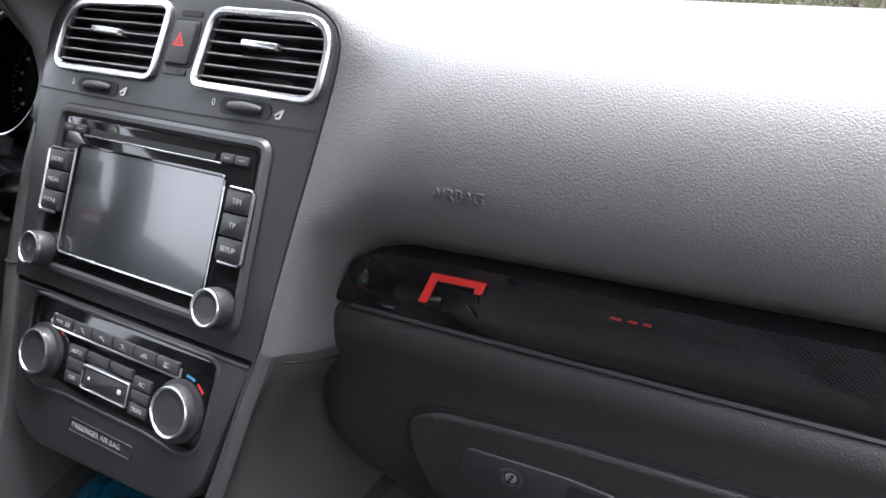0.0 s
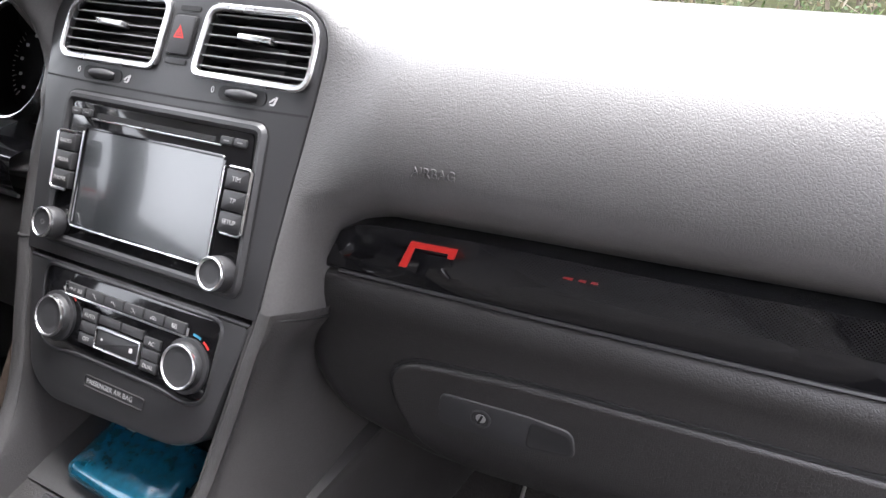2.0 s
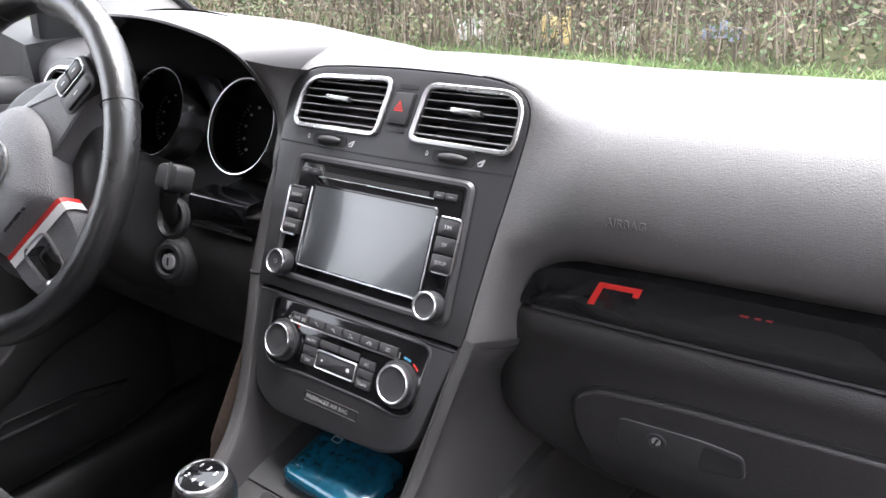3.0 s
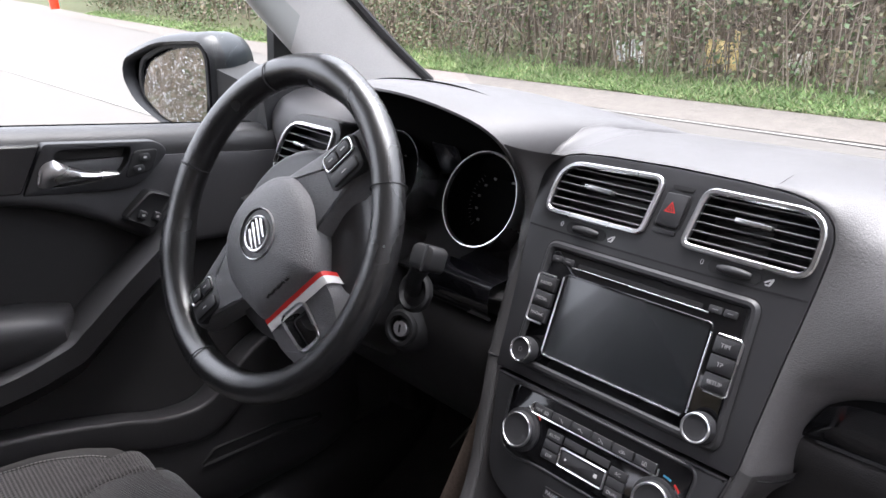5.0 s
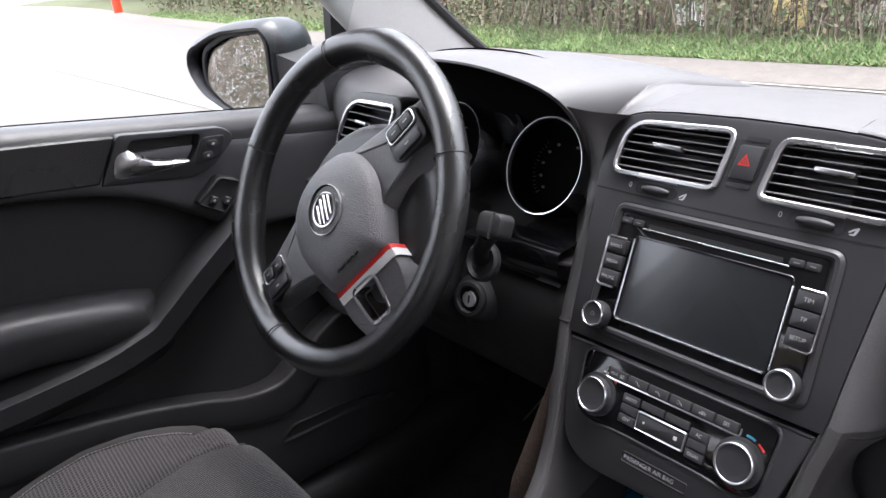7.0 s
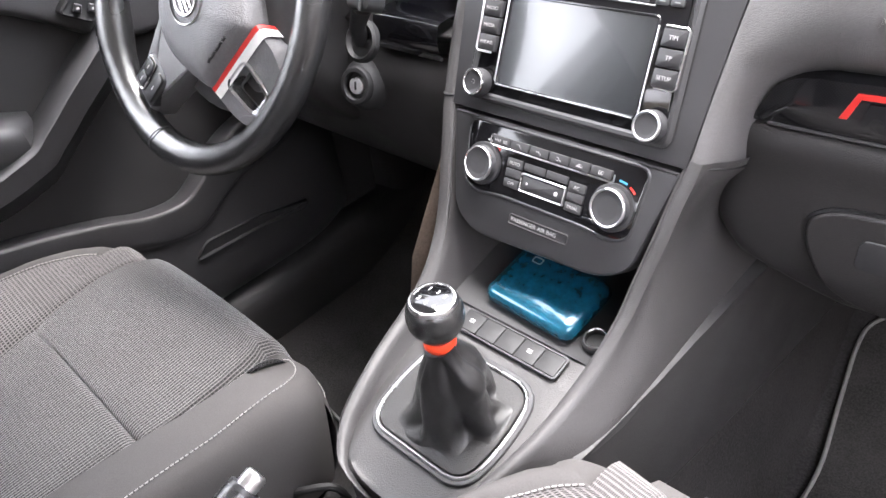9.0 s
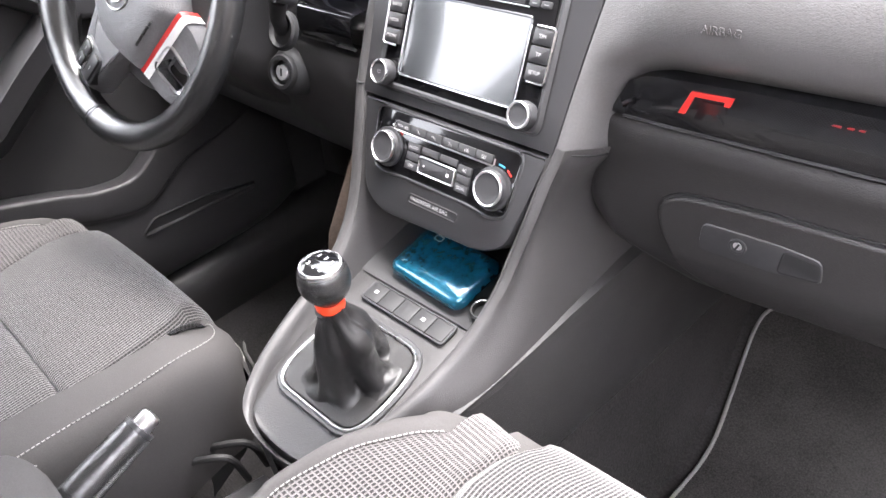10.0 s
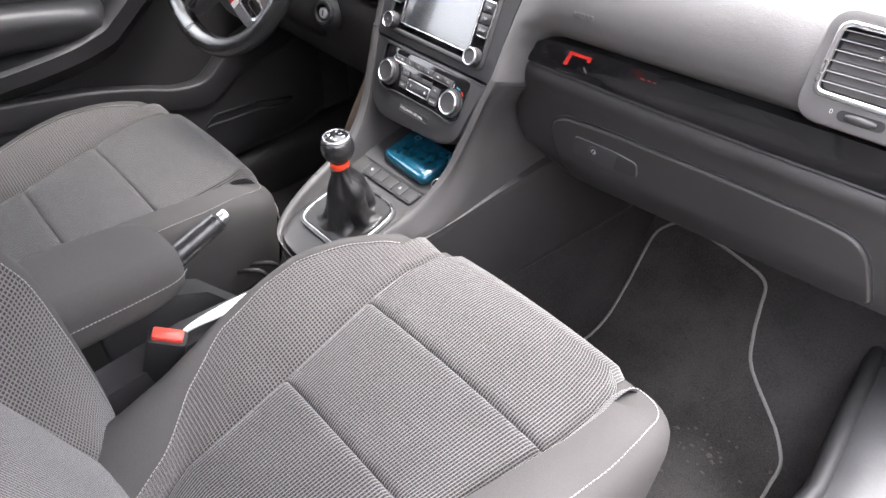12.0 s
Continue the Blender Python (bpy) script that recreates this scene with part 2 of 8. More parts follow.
def finish(name, bm, mat, parent=None, label="", angle=38, flat=False):
    bmesh.ops.recalc_face_normals(bm, faces=bm.faces)
    me = bpy.data.meshes.new(name)
    bm.to_mesh(me)
    bm.free()
    for mm in mat if isinstance(mat, (list, tuple)) else [mat]:
        me.materials.append(mm)
    if not flat:
        me.polygons.foreach_set("use_smooth", [True] * len(me.polygons))
        me.set_sharp_from_angle(angle=radians(angle))
    ob = new(name, me)
    if parent is not None:
        ob.parent = parent
    if label:
        ob["label"] = label
    return ob


def part(name, bm, mat, parent, label="", angle=38, flat=False):
    return finish(name, bm, mat, parent, label, angle, flat)


def again(ob, parent, m):
    """One more part on the same mesh."""
    o = ob.copy()
    scene.collection.objects.link(o)
    o.parent = parent
    o.matrix_basis = m
    return o


def rrect(w, h, r, n=5, cx=0.0, cy=0.0):
    out = []
    r = min(r, w / 2 - 1e-5, h / 2 - 1e-5)
    for qx, qy, a0 in ((1, 1, 0), (-1, 1, 90), (-1, -1, 180), (1, -1, 270)):
        for k in range(n + 1):
            a = radians(a0 + 90 * k / n)
            out.append((cx + qx * (w / 2 - r) + r * math.cos(a), cy + qy * (h / 2 - r) + r * math.sin(a)))
    return out


def rpoly(pts, r, n=4):
    """A polygon with rounded corners."""
    out = []
    m = len(pts)
    rs = r if isinstance(r, (list, tuple)) else [r] * m
    for i in range(m):
        p, a, b = Vector(pts[i]), Vector(pts[i - 1]), Vector(pts[(i + 1) % m])
        da, db = (a - p), (b - p)
        c = min(rs[i], da.length * 0.48, db.length * 0.48)
        p0, p1 = p + da.normalized() * c, p + db.normalized() * c
        for k in range(n + 1):
            s = k / n
            q = p0 * (1 - s) ** 2 + p * 2 * s * (1 - s) + p1 * s * s
            out.append((q.x, q.y))
    return out


def grow(pts, d):
    """The outline moved outwards by d (inwards: minus)."""
    area = sum(a[0] * b[1] - b[0] * a[1] for a, b in zip(pts, pts[1:] + pts[:1]))
    s = 1 if area > 0 else -1
    out = []
    for i in range(len(pts)):
        a, p, b = Vector(pts[i - 1]), Vector(pts[i]), Vector(pts[(i + 1) % len(pts)])
        e, f = (p - a).normalized(), (b - p).normalized()
        n1, n2 = Vector((e.y, -e.x)) * s, Vector((f.y, -f.x)) * s
        n = n1 + n2
        n = n / max(0.4, n.length_squared / 2) if n.length > 1e-6 else n1
        out.append((p.x + n.x * d, p.y + n.y * d))
    return out


def loft(bm, rings, closed=True, caps=(False, False)):
    rows = [[bm.verts.new(p) for p in ring] for ring in rings]
    n = len(rows[0])
    for a, b in zip(rows, rows[1:]):
        for i in range(n if closed else n - 1):
            j = (i + 1) % n
            bm.faces.new((a[i], a[j], b[j], b[i]))
    if caps[0]:
        bm.faces.new(rows[0][::-1])
    if caps[1]:
        bm.faces.new(rows[-1])
    return rows


def prism(bm, pts, z0, z1, b=0.0, at=None, back=True):
    """A plate with this outline from z0 to z1, its front edge rounded by b."""
    at = at or (lambda x, y, z: (x, y, z))
    levels = [(pts, z0), (pts, z1 - b)]
    if b:
        levels += [(grow(pts, -b * 0.3), z1 - b * 0.3), (grow(pts, -b), z1)]
    return loft(bm, [[at(x, y, z) for x, y in ring] for ring, z in levels], True, (back, True))


def frame_ring(bm, outer, inner, z0, z1, b=0.001, inner_z=None):
    """A frame between two outlines of equally many points, with rounded edges."""
    zi = z0 if inner_z is None else inner_z
    rings = [[(x, y, z0) for x, y in outer], [(x, y, z1 - b) for x, y in outer], [(x, y, z1) for x, y in grow(outer, -b)],
             [(x, y, z1) for x, y in grow(inner, b)], [(x, y, z1 - b) for x, y in inner], [(x, y, zi) for x, y in inner]]
    loft(bm, rings, True)


def lathe(bm, profile, seg=32, m=None, caps=(True, True)):
    m = m or Matrix()
    rings = [[m @ Vector((r * math.cos(2 * math.pi * k / seg), r * math.sin(2 * math.pi * k / seg), z)) for k in range(seg)] for r, z in profile]
    loft(bm, rings, True, caps)


def spline(points, n, closed=False):
    """A smooth curve through points (any dimension), n steps between two of them."""
    p = np.array(points, float)
    m = len(p)
    out = []
    for i in range(m if closed else m - 1):
        if closed:
            a, b, c, d = p[i - 1], p[i], p[(i + 1) % m], p[(i + 2) % m]
        else:
            b, c = p[i], p[i + 1]
            a = p[i - 1] if i else 2 * b - c
            d = p[i + 2] if i + 2 < m else 2 * c - b
        for k in range(n):
            s = k / n
            out.append(0.5 * (2 * b + (c - a) * s + (2 * a - 5 * b + 4 * c - d) * s * s + (3 * b - a - 3 * c + d) * s ** 3))
    if not closed:
        out.append(p[-1])
    return [tuple(q) for q in out]


def even_spline(points, n):
    """Like spline, for points at uneven distances: no overshoot."""
    p = np.array(points, float)
    d = np.maximum(1e-6, np.linalg.norm(np.diff(p, axis=0), axis=1))
    s = np.diff(p, axis=0) / d[:, None]
    m = np.vstack([s[:1], (s[1:] * d[:-1, None] + s[:-1] * d[1:, None]) / (d[1:] + d[:-1])[:, None], s[-1:]])
    out = []
    for i in range(len(p) - 1):
        for k in range(n):
            u = k / n
            out.append((2 * u ** 3 - 3 * u * u + 1) * p[i] + (u ** 3 - 2 * u * u + u) * d[i] * m[i] + (3 * u * u - 2 * u ** 3) * p[i + 1] + (u ** 3 - u * u) * d[i] * m[i + 1])
    return [tuple(q) for q in out + [p[-1]]]


def tube(bm, pts, radius, seg=10, closed=False, caps=True, flat=1.0):
    """A tube along points; radius: one, or one a point."""
    pts = [Vector(q) for q in pts]
    n = len(pts)
    rads = radius if isinstance(radius, (list, tuple)) else [radius] * n
    rings = []
    up = None
    for i, p in enumerate(pts):
        d = (pts[(i + 1) % n] - pts[i - 1]) if closed or 0 < i < n - 1 else (pts[1] - pts[0] if i == 0 else pts[-1] - pts[-2])
        d.normalize()
        if up is None:
            up = d.orthogonal().normalized()
        side = d.cross(up).normalized()
        up = side.cross(d).normalized()
        rings.append([p + rads[i] * (math.cos(2 * math.pi * k / seg) * side + flat * math.sin(2 * math.pi * k / seg) * up) for k in range(seg)])
    if closed:
        rings.append(rings[0])
        rows = [[bm.verts.new(q) for q in ring] for ring in rings[:-1]]
        rows.append(rows[0])
        # the twist gathered round the loop is spread by the nearest start
        best = min(range(seg), key=lambda s: (Vector(rings[-2][0]) - Vector(rings[0][s])).length)
        rows[-1] = rows[0][best:] + rows[0][:best]
        for a, b in zip(rows, rows[1:]):
            for i in range(seg):
                j = (i + 1) % seg
                bm.faces.new((a[i], a[j], b[j], b[i]))
    else:
        loft(bm, rings, True, (caps, caps))


def stitches(bm, pts, radius=0.00065, pitch=0.0048, on=0.0033):
    """A row of separate stitches along a line."""
    p = np.array(spline(pts, 6), float)
    run = np.concatenate([[0], np.cumsum(np.linalg.norm(np.diff(p, axis=0), axis=1))])
    at = lambda d: tuple(np.interp(d, run, p[:, k]) for k in range(3))
    for k in range(int(run[-1] / pitch)):
        tube(bm, [at(k * pitch), at(k * pitch + on / 2), at(k * pitch + on)], radius, 4)


def grid(bm, rows, thick=None):
    """A sheet through rows of points, with UVs in metres along both ways."""
    r = [[bm.verts.new(q) for q in row] for row in rows]
    uv = bm.loops.layers.uv.verify()
    vs = np.array(rows, float)
    du = np.concatenate([[0], np.cumsum(np.linalg.norm(np.diff(vs[len(vs) // 2], axis=0), axis=1))])
    dv = np.concatenate([[0], np.cumsum(np.linalg.norm(np.diff(vs[:, vs.shape[1] // 2], axis=0), axis=1))])
    for i in range(len(r) - 1):
        for j in range(len(r[0]) - 1):
            f = bm.faces.new((r[i][j], r[i][j + 1], r[i + 1][j + 1], r[i + 1][j]))
            for lp, (a, b) in zip(f.loops, ((i, j), (i, j + 1), (i + 1, j + 1), (i + 1, j))):
                lp[uv].uv = (du[b], dv[a])
    return r


def words(text, size, parent, m, mat, depth=0.0002, name="lettering", label=""):
    """Printed or moulded letters, as a mesh part."""
    cu = bpy.data.curves.new(name, "FONT")
    cu.body, cu.size, cu.extrude, cu.align_x, cu.align_y = text, size, depth, "CENTER", "CENTER"
    tmp = bpy.data.objects.new(name, cu)
    scene.collection.objects.link(tmp)
    me = bpy.data.meshes.new_from_object(tmp)
    bpy.data.objects.remove(tmp)
    me.materials.clear()
    me.materials.append(mat)
    ob = new(name, me)
    ob.parent, ob.matrix_basis = parent, m
    if label:
        ob["label"] = label
    return ob


def lerp(a, b, s):
    return a + (b - a) * s


def table(xs, ys):
    return lambda x: float(np.interp(x, xs, ys))


def inside(outline, x, y):
    hit = False
    for (x0, y0), (x1, y1) in zip(outline, outline[1:] + outline[:1]):
        if (y0 > y) != (y1 > y) and x < x0 + (x1 - x0) * (y - y0) / (y1 - y0):
            hit = not hit
    return hit


def plate(bm, outline, holes, z0, z1, b=0.002, m=None):
    """A plate with holes: a filled front, rounded outer edge, walls down to z0."""
    m = m or Matrix()
    at = lambda x, y, z: m @ Vector((x, y, z))
    rings = [(outline, z0), (outline, z1 - b), (grow(outline, -b * 0.3), z1 - b * 0.3), (grow(outline, -b), z1)]
    rows = loft(bm, [[at(x, y, z) for x, y in ring] for ring, z in rings], True)
    loops = [rows[-1]]
    for h in holes:
        r = loft(bm, [[at(x, y, z) for x, y in ring] for ring, z in ((h, z0), (h, z1 - 0.0008), (grow(h, 0.0008), z1))], True)
        loops.append(r[-1])
    edges = []
    for lp in loops:
        for a, c in zip(lp, lp[1:] + lp[:1]):
            edges.append(bm.edges.get((a, c)) or bm.edges.new((a, c)))
    made = bmesh.ops.triangle_fill(bm, edges=edges, use_beauty=True, use_dissolve=False)
    back = m.inverted()
    for f in [g for g in made["geom"] if isinstance(g, bmesh.types.BMFace)]:
        c = back @ f.calc_center_median()
        if any(inside(grow(h, 0.0004), c.x, c.y) for h in holes):
            bm.faces.remove(f)


def span(outline, y):
    """The left and right ends of an outline at height y."""
    cuts = []
    for (x0, y0), (x1, y1) in zip(outline, outline[1:] + outline[:1]):
        if (y0 - y) * (y1 - y) <= 0 and y0 != y1:
            cuts.append(x0 + (x1 - x0) * (y - y0) / (y1 - y0))
    return min(cuts), max(cuts)


# ---- outdoors ----
ASPHALT = material("pale_worn_asphalt", (0.128, 0.117, 0.107), 0.85, grain=0.02, bump=0.4, vary=0.16)
DIRT = material("gritty_road_edge", (0.155, 0.137, 0.122), 0.95, grain=0.018, bump=0.5, vary=0.2)
GRASS = speckled("grass_blades", [(0.15, 0.23, 0.08), (0.20, 0.29, 0.11), (0.10, 0.17, 0.06), (0.27, 0.29, 0.15)])
TWIG = speckled("bare_twigs", [(0.24, 0.195, 0.155), (0.17, 0.135, 0.105), (0.36, 0.30, 0.25), (0.12, 0.095, 0.075)], 0.9)
LEAF = speckled("hedge_leaves", [(0.08, 0.12, 0.055), (0.11, 0.16, 0.07), (0.20, 0.16, 0.10), (0.15, 0.20, 0.11), (0.22, 0.18, 0.13), (0.18, 0.18, 0.11)], 0.6)
EVERGREEN = speckled("evergreen_leaves", [(0.05, 0.085, 0.05), (0.07, 0.12, 0.07), (0.10, 0.15, 0.09), (0.045, 0.07, 0.045)], 0.5)
LINEPAINT = material("road_line_paint", (0.27, 0.255, 0.24), 0.75, vary=0.25, grain=0.03)
EARTH = material("earth", (0.07, 0.075, 0.03), 0.95, vary=0.4, grain=0.08, bump=0.5)


def build_outdoors():
    bm = bmesh.new()
    edges = [-400, -60, -20, -8, -3, 0, 3, 8, 20, 60, 400]
    loft(bm, [[(x, y, 0.0) for x in edges] for y in edges], False)
    tagged(finish("ground", bm, ASPHALT), "pale worn asphalt ground, dry and bright", "ground", kind="structure")
    # the verge behind the road: a low bank of earth under grass, bending away on one side
    line = [(-90, 15.0), (-60, 12.6), (-41, 10.2), (-24.5, 7.5), (-15, 6.25), (-11, 5.75), (-6.2, 5.12), (-4.4, 5.06), (-2.9, 5.02), (-1.6, 5.02), (2, 5.1), (12, 5.0), (40, 4.9)]
    bm = bmesh.new()
    loft(bm, [[(x, y - 0.62, 0.006), (x, y, 0.012)] for x, y in line], False)
    tagged(finish("road_edge", bm, DIRT), "strip of brown grit along the road", "road edge", kind="structure")
    bm = bmesh.new()
    loft(bm, [[(x, y, 0.004), (x, y + 0.25, 0.035), (x, y + 1.0, 0.085), (x, y + 9, 0.12)] for x, y in line], False)
    tagged(finish("verge", bm, EARTH), "low bank of earth under the grass and hedge", "verge", kind="structure")
    bm = bmesh.new()
    for a, b in ((-8, -4.6), (-4.5, 2.5), (2.6, 12)):
        loft(bm, [[(a, 4.36, 0.007), (a, 4.40, 0.007)], [(b, 4.28, 0.007), (b, 4.32, 0.007)]], False)
    tagged(finish("edge_line", bm, LINEPAINT), "worn white painted line along the road edge", "road marking", kind="structure")
    bm = bmesh.new()
    loft(bm, [[(-3.0, 1.95, 0.006), (-3.0, 2.12, 0.006)], [(-6.2, 1.98, 0.006), (-6.2, 2.15, 0.006)], [(-14.4, 2.08, 0.006), (-14.4, 2.28, 0.006)], [(-40, 2.6, 0.006), (-40, 2.9, 0.006)]], False)
    tagged(finish("road_line", bm, LINEPAINT), "faint pale line across the asphalt", "road marking", kind="structure")

    # plain unseen boundary wall, added to close the place and cut doorway light
    bm = bmesh.new()
    prism(bm, [(2.6, -7.0), (2.75, -7.0), (2.75, 1.2), (2.6, 1.2)], 0.0, 2.2, 0.01)
    tagged(finish("wall_light_block", bm, material("light_blocking_wall", (0.10, 0.092, 0.084), 0.9, vary=0.25, grain=0.03, bump=0.3)), "plain unseen wall added beside the car to cut light from the doorway", "wall", kind="structure")

    xs, ys = [p[0] for p in line], [p[1] for p in line]
    edge = table(xs, ys)
    rng = random.Random(5)
    # grass
    verts, faces = [], []
    for k in range(34000):
        x = rng.uniform(-9, 5) if k % 3 else rng.uniform(-26, 8)
        d = abs(rng.gauss(0, 0.25))
        y = edge(x) + 0.02 + d
        if d > 0.85:
            continue
        z = 0.01 + min(0.08, 0.12 * d)
        h, w, a = rng.uniform(0.025, 0.08) * (0.5 + min(1, d)), rng.uniform(0.004, 0.009), rng.uniform(0, 6.28)
        if x < -10:
            w *= 2
        lx, ly = rng.uniform(-0.06, 0.06), rng.uniform(-0.06, 0.06)
        i = len(verts)
        verts += [(x - w * math.cos(a), y - w * math.sin(a), z), (x + w * math.cos(a), y + w * math.sin(a), z), (x + lx, y + ly, z + h)]
        faces.append((i, i + 1, i + 2))
    me = bpy.data.meshes.new("grass")
    me.from_pydata(verts, [], faces)
    me.materials.append(GRASS)
    tagged(new("grass", me), "fresh green grass along the foot of the hedge", "grass", kind="stuff")
    # hedge: tangled twigs with leaf clumps
    def hedge(name, label, edge, x0, x1, n_twig, n_leaf, top, sign, big):
        verts, faces, kinds = [], [], []

        def blade(p, q, w):
            p, q = Vector(p), Vector(q)
            s = (q - p).cross(Vector((0, 1, 0.2))).normalized() * w
            t = (q - p).cross(s).normalized() * w
            i = len(verts)
            verts.extend([p + s, p - s * 0.6 + t, p - s * 0.6 - t, q])
            faces.extend([(i, i + 1, i + 3), (i + 1, i + 2, i + 3), (i + 2, i, i + 3)])
            kinds.extend([0, 0, 0])

        def along():
            return rng.uniform(max(x0, -11), min(x1, 5)) if rng.random() < 0.7 else rng.uniform(x0, x1)

        for k in range(n_twig):
            x = along()
            y = edge(x) + sign * (0.6 + rng.uniform(0, 1.3))
            z, l = rng.uniform(0.1, top), rng.uniform(0.12, 0.6)
            f = big * (1.7 if x < -12 else 1.0)
            ang = rng.gauss(0, 1.25)
            blade((x, y, z), (x + l * math.sin(ang), y + l * rng.uniform(-0.4, 0.4), z + l * math.cos(ang)), rng.uniform(0.002, 0.006) * f)
        for k in range(n_twig // 40):
            x = along()
            y = edge(x) + sign * (0.75 + rng.uniform(0, 0.9))
            p = (x, y, 0.1)
            for _ in range(4):
                q = (p[0] + rng.gauss(0, 0.16), p[1] + rng.gauss(0, 0.08), p[2] + rng.uniform(0.3, 0.8))
                blade(p, (q[0] * 1.0, q[1], q[2] + 0.12), rng.uniform(0.008, 0.02) * big)
                p = q
        if sign > 0:
            # bare stems at the foot of the hedge, where it lets things show through
            for k in range(170):
                x = rng.uniform(-4.9, -0.8)
                y = edge(x) + rng.uniform(0.6, 0.95)
                blade((x, y, 0.05), (x + rng.gauss(0, 0.10), y + rng.gauss(0, 0.06), rng.uniform(0.35, 1.3)), rng.uniform(0.003, 0.012))
        patches = [(along(), rng.uniform(0.2, top), rng.uniform(0.15, 0.6), rng.uniform(0.6, 1.3)) for _ in range(220)]
        for k in range(n_leaf):
            ps = 1.0
            if k % 5 < 4:
                px, pz, pr, ps = rng.choice(patches)
                x, z = px + rng.gauss(0, pr), abs(pz + rng.gauss(0, pr * 0.7))
            else:
                x, z = along(), abs(rng.gauss(0.5, 0.9))
            if not x0 < x < x1:
                continue
            y = edge(x) + sign * (0.5 + abs(rng.gauss(0.3, 0.35)))
            s = rng.uniform(0.010, 0.027) * ps * big * (1.7 if x < -12 else 1.0)
            a = Vector((rng.gauss(0, 1), rng.gauss(0, 1), rng.gauss(0, 1))).normalized() * s
            b = a.orthogonal().normalized() * s * 0.62
            i = len(verts)
            c = Vector((x, y, z + 0.08))
            verts.extend([c - a, c + b, c + a, c - b])
            faces.append((i, i + 1, i + 2, i + 3))
            kinds.append(2 if sign > 0 and (x + 2.6) * 0.9 + (z - 1.0) * 1.6 + 0.5 * math.sin(2.3 * x + 1.7 * z) > 0.35 and z > 0.85 else 1)
        me = bpy.data.meshes.new(name)
        me.from_pydata([tuple(v) for v in verts], [], faces)
        me.materials.append(TWIG)
        me.materials.append(LEAF)
        me.materials.append(EVERGREEN)
        me.polygons.foreach_set("material_index", kinds)
        tagged(new(name, me), label, "hedge", kind="stuff")

    hedge("hedge", "tall half-bare hedge of brown twigs and dark leaves", edge, -30, 9, 16000, 80000, 2.9, 1, 1.0)
    hedge("rear_hedge", "brown hedge behind the car, seen in the wing mirror", lambda x: -9.0, -26, 3, 3000, 9000, 3.4, -1, 2.6)
    bm = bmesh.new()
    loft(bm, [[(x, -12.2 + 0.2 * math.sin(3 * x), 0.0), (x, -12.2 + 0.2 * math.sin(5 * x), 3.6)] for x in np.linspace(-30, 6, 70)], False)
    tagged(finish("rear_thicket", bm, material("rear_thicket", (0.12, 0.10, 0.075), 1.0, vary=0.7, grain=0.15)), "dense brown thicket behind the rear hedge", "hedge", kind="structure")
    # pale things glimpsed through the hedge
    for x, z, w, h, c, lab in ((-4.15, 0.22, 0.36, 0.24, (0.75, 0.75, 0.74), "white board glimpsed through the hedge"), (-3.15, 0.25, 0.32, 0.38, (0.75, 0.58, 0.28), "yellow board glimpsed through the hedge"), (-2.45, 0.20, 0.24, 0.26, (0.8, 0.76, 0.68), "cream board glimpsed through the hedge"), (-1.6, 0.26, 0.30, 0.17, (0.32, 0.35, 0.48), "blue board glimpsed through the hedge")):
        b = thing("board", Matrix.Translation((x, edge(x) + 1.0, z)), lab, "board")
        paint = material("weathered_board", c, 0.8, vary=0.4, grain=0.05)
        left = -w / 2
        while left < w / 2:
            wide = rng.uniform(0.035, 0.085)
            low, high = -h / 2 * rng.uniform(0.5, 1.0), h / 2 * rng.uniform(0.45, 1.1)
            bm = bmesh.new()
            prism(bm, [(left, low), (left + wide, low + rng.uniform(-0.02, 0.02)), (left + wide * 0.95, high), (left + wide * 0.1, high + rng.uniform(-0.03, 0.03))], -0.01, 0.01, 0.003)
            part("slat", bm, paint, b).matrix_basis = pose(0, rng.uniform(-0.03, 0.03), 0, 90)
            left += wide + rng.uniform(0.0, 0.03)
        bm = bmesh.new()
        tube(bm, [(0, 0.03, -z), (0, 0.03, h / 2)], 0.02, 6)
        part("post", bm, TWIG, b)
    p = thing("marker_post", Matrix.Translation((-32.0, 8.6, 0)), "orange-red marker post by the far verge", "post")
    bm = bmesh.new()
    lathe(bm, [(0.17, 0.0), (0.17, 1.4), (0.14, 1.5), (0.03, 1.54)], 16)
    part("post", bm, ORANGE, p)
    # a brown backing sheet stands in for the darkness of the hedge's depth
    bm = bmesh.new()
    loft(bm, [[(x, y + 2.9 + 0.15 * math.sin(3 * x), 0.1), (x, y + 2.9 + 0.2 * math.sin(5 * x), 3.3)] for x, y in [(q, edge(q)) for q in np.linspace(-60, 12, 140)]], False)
    tagged(finish("hedge_backing", bm, material("painted_hedge_depth", (0.13, 0.108, 0.085), 1.0, vary=0.7, grain=0.12)), "brown backing sheet that gives the hedge its dark depth", "hedge", kind="structure")


build_outdoors()

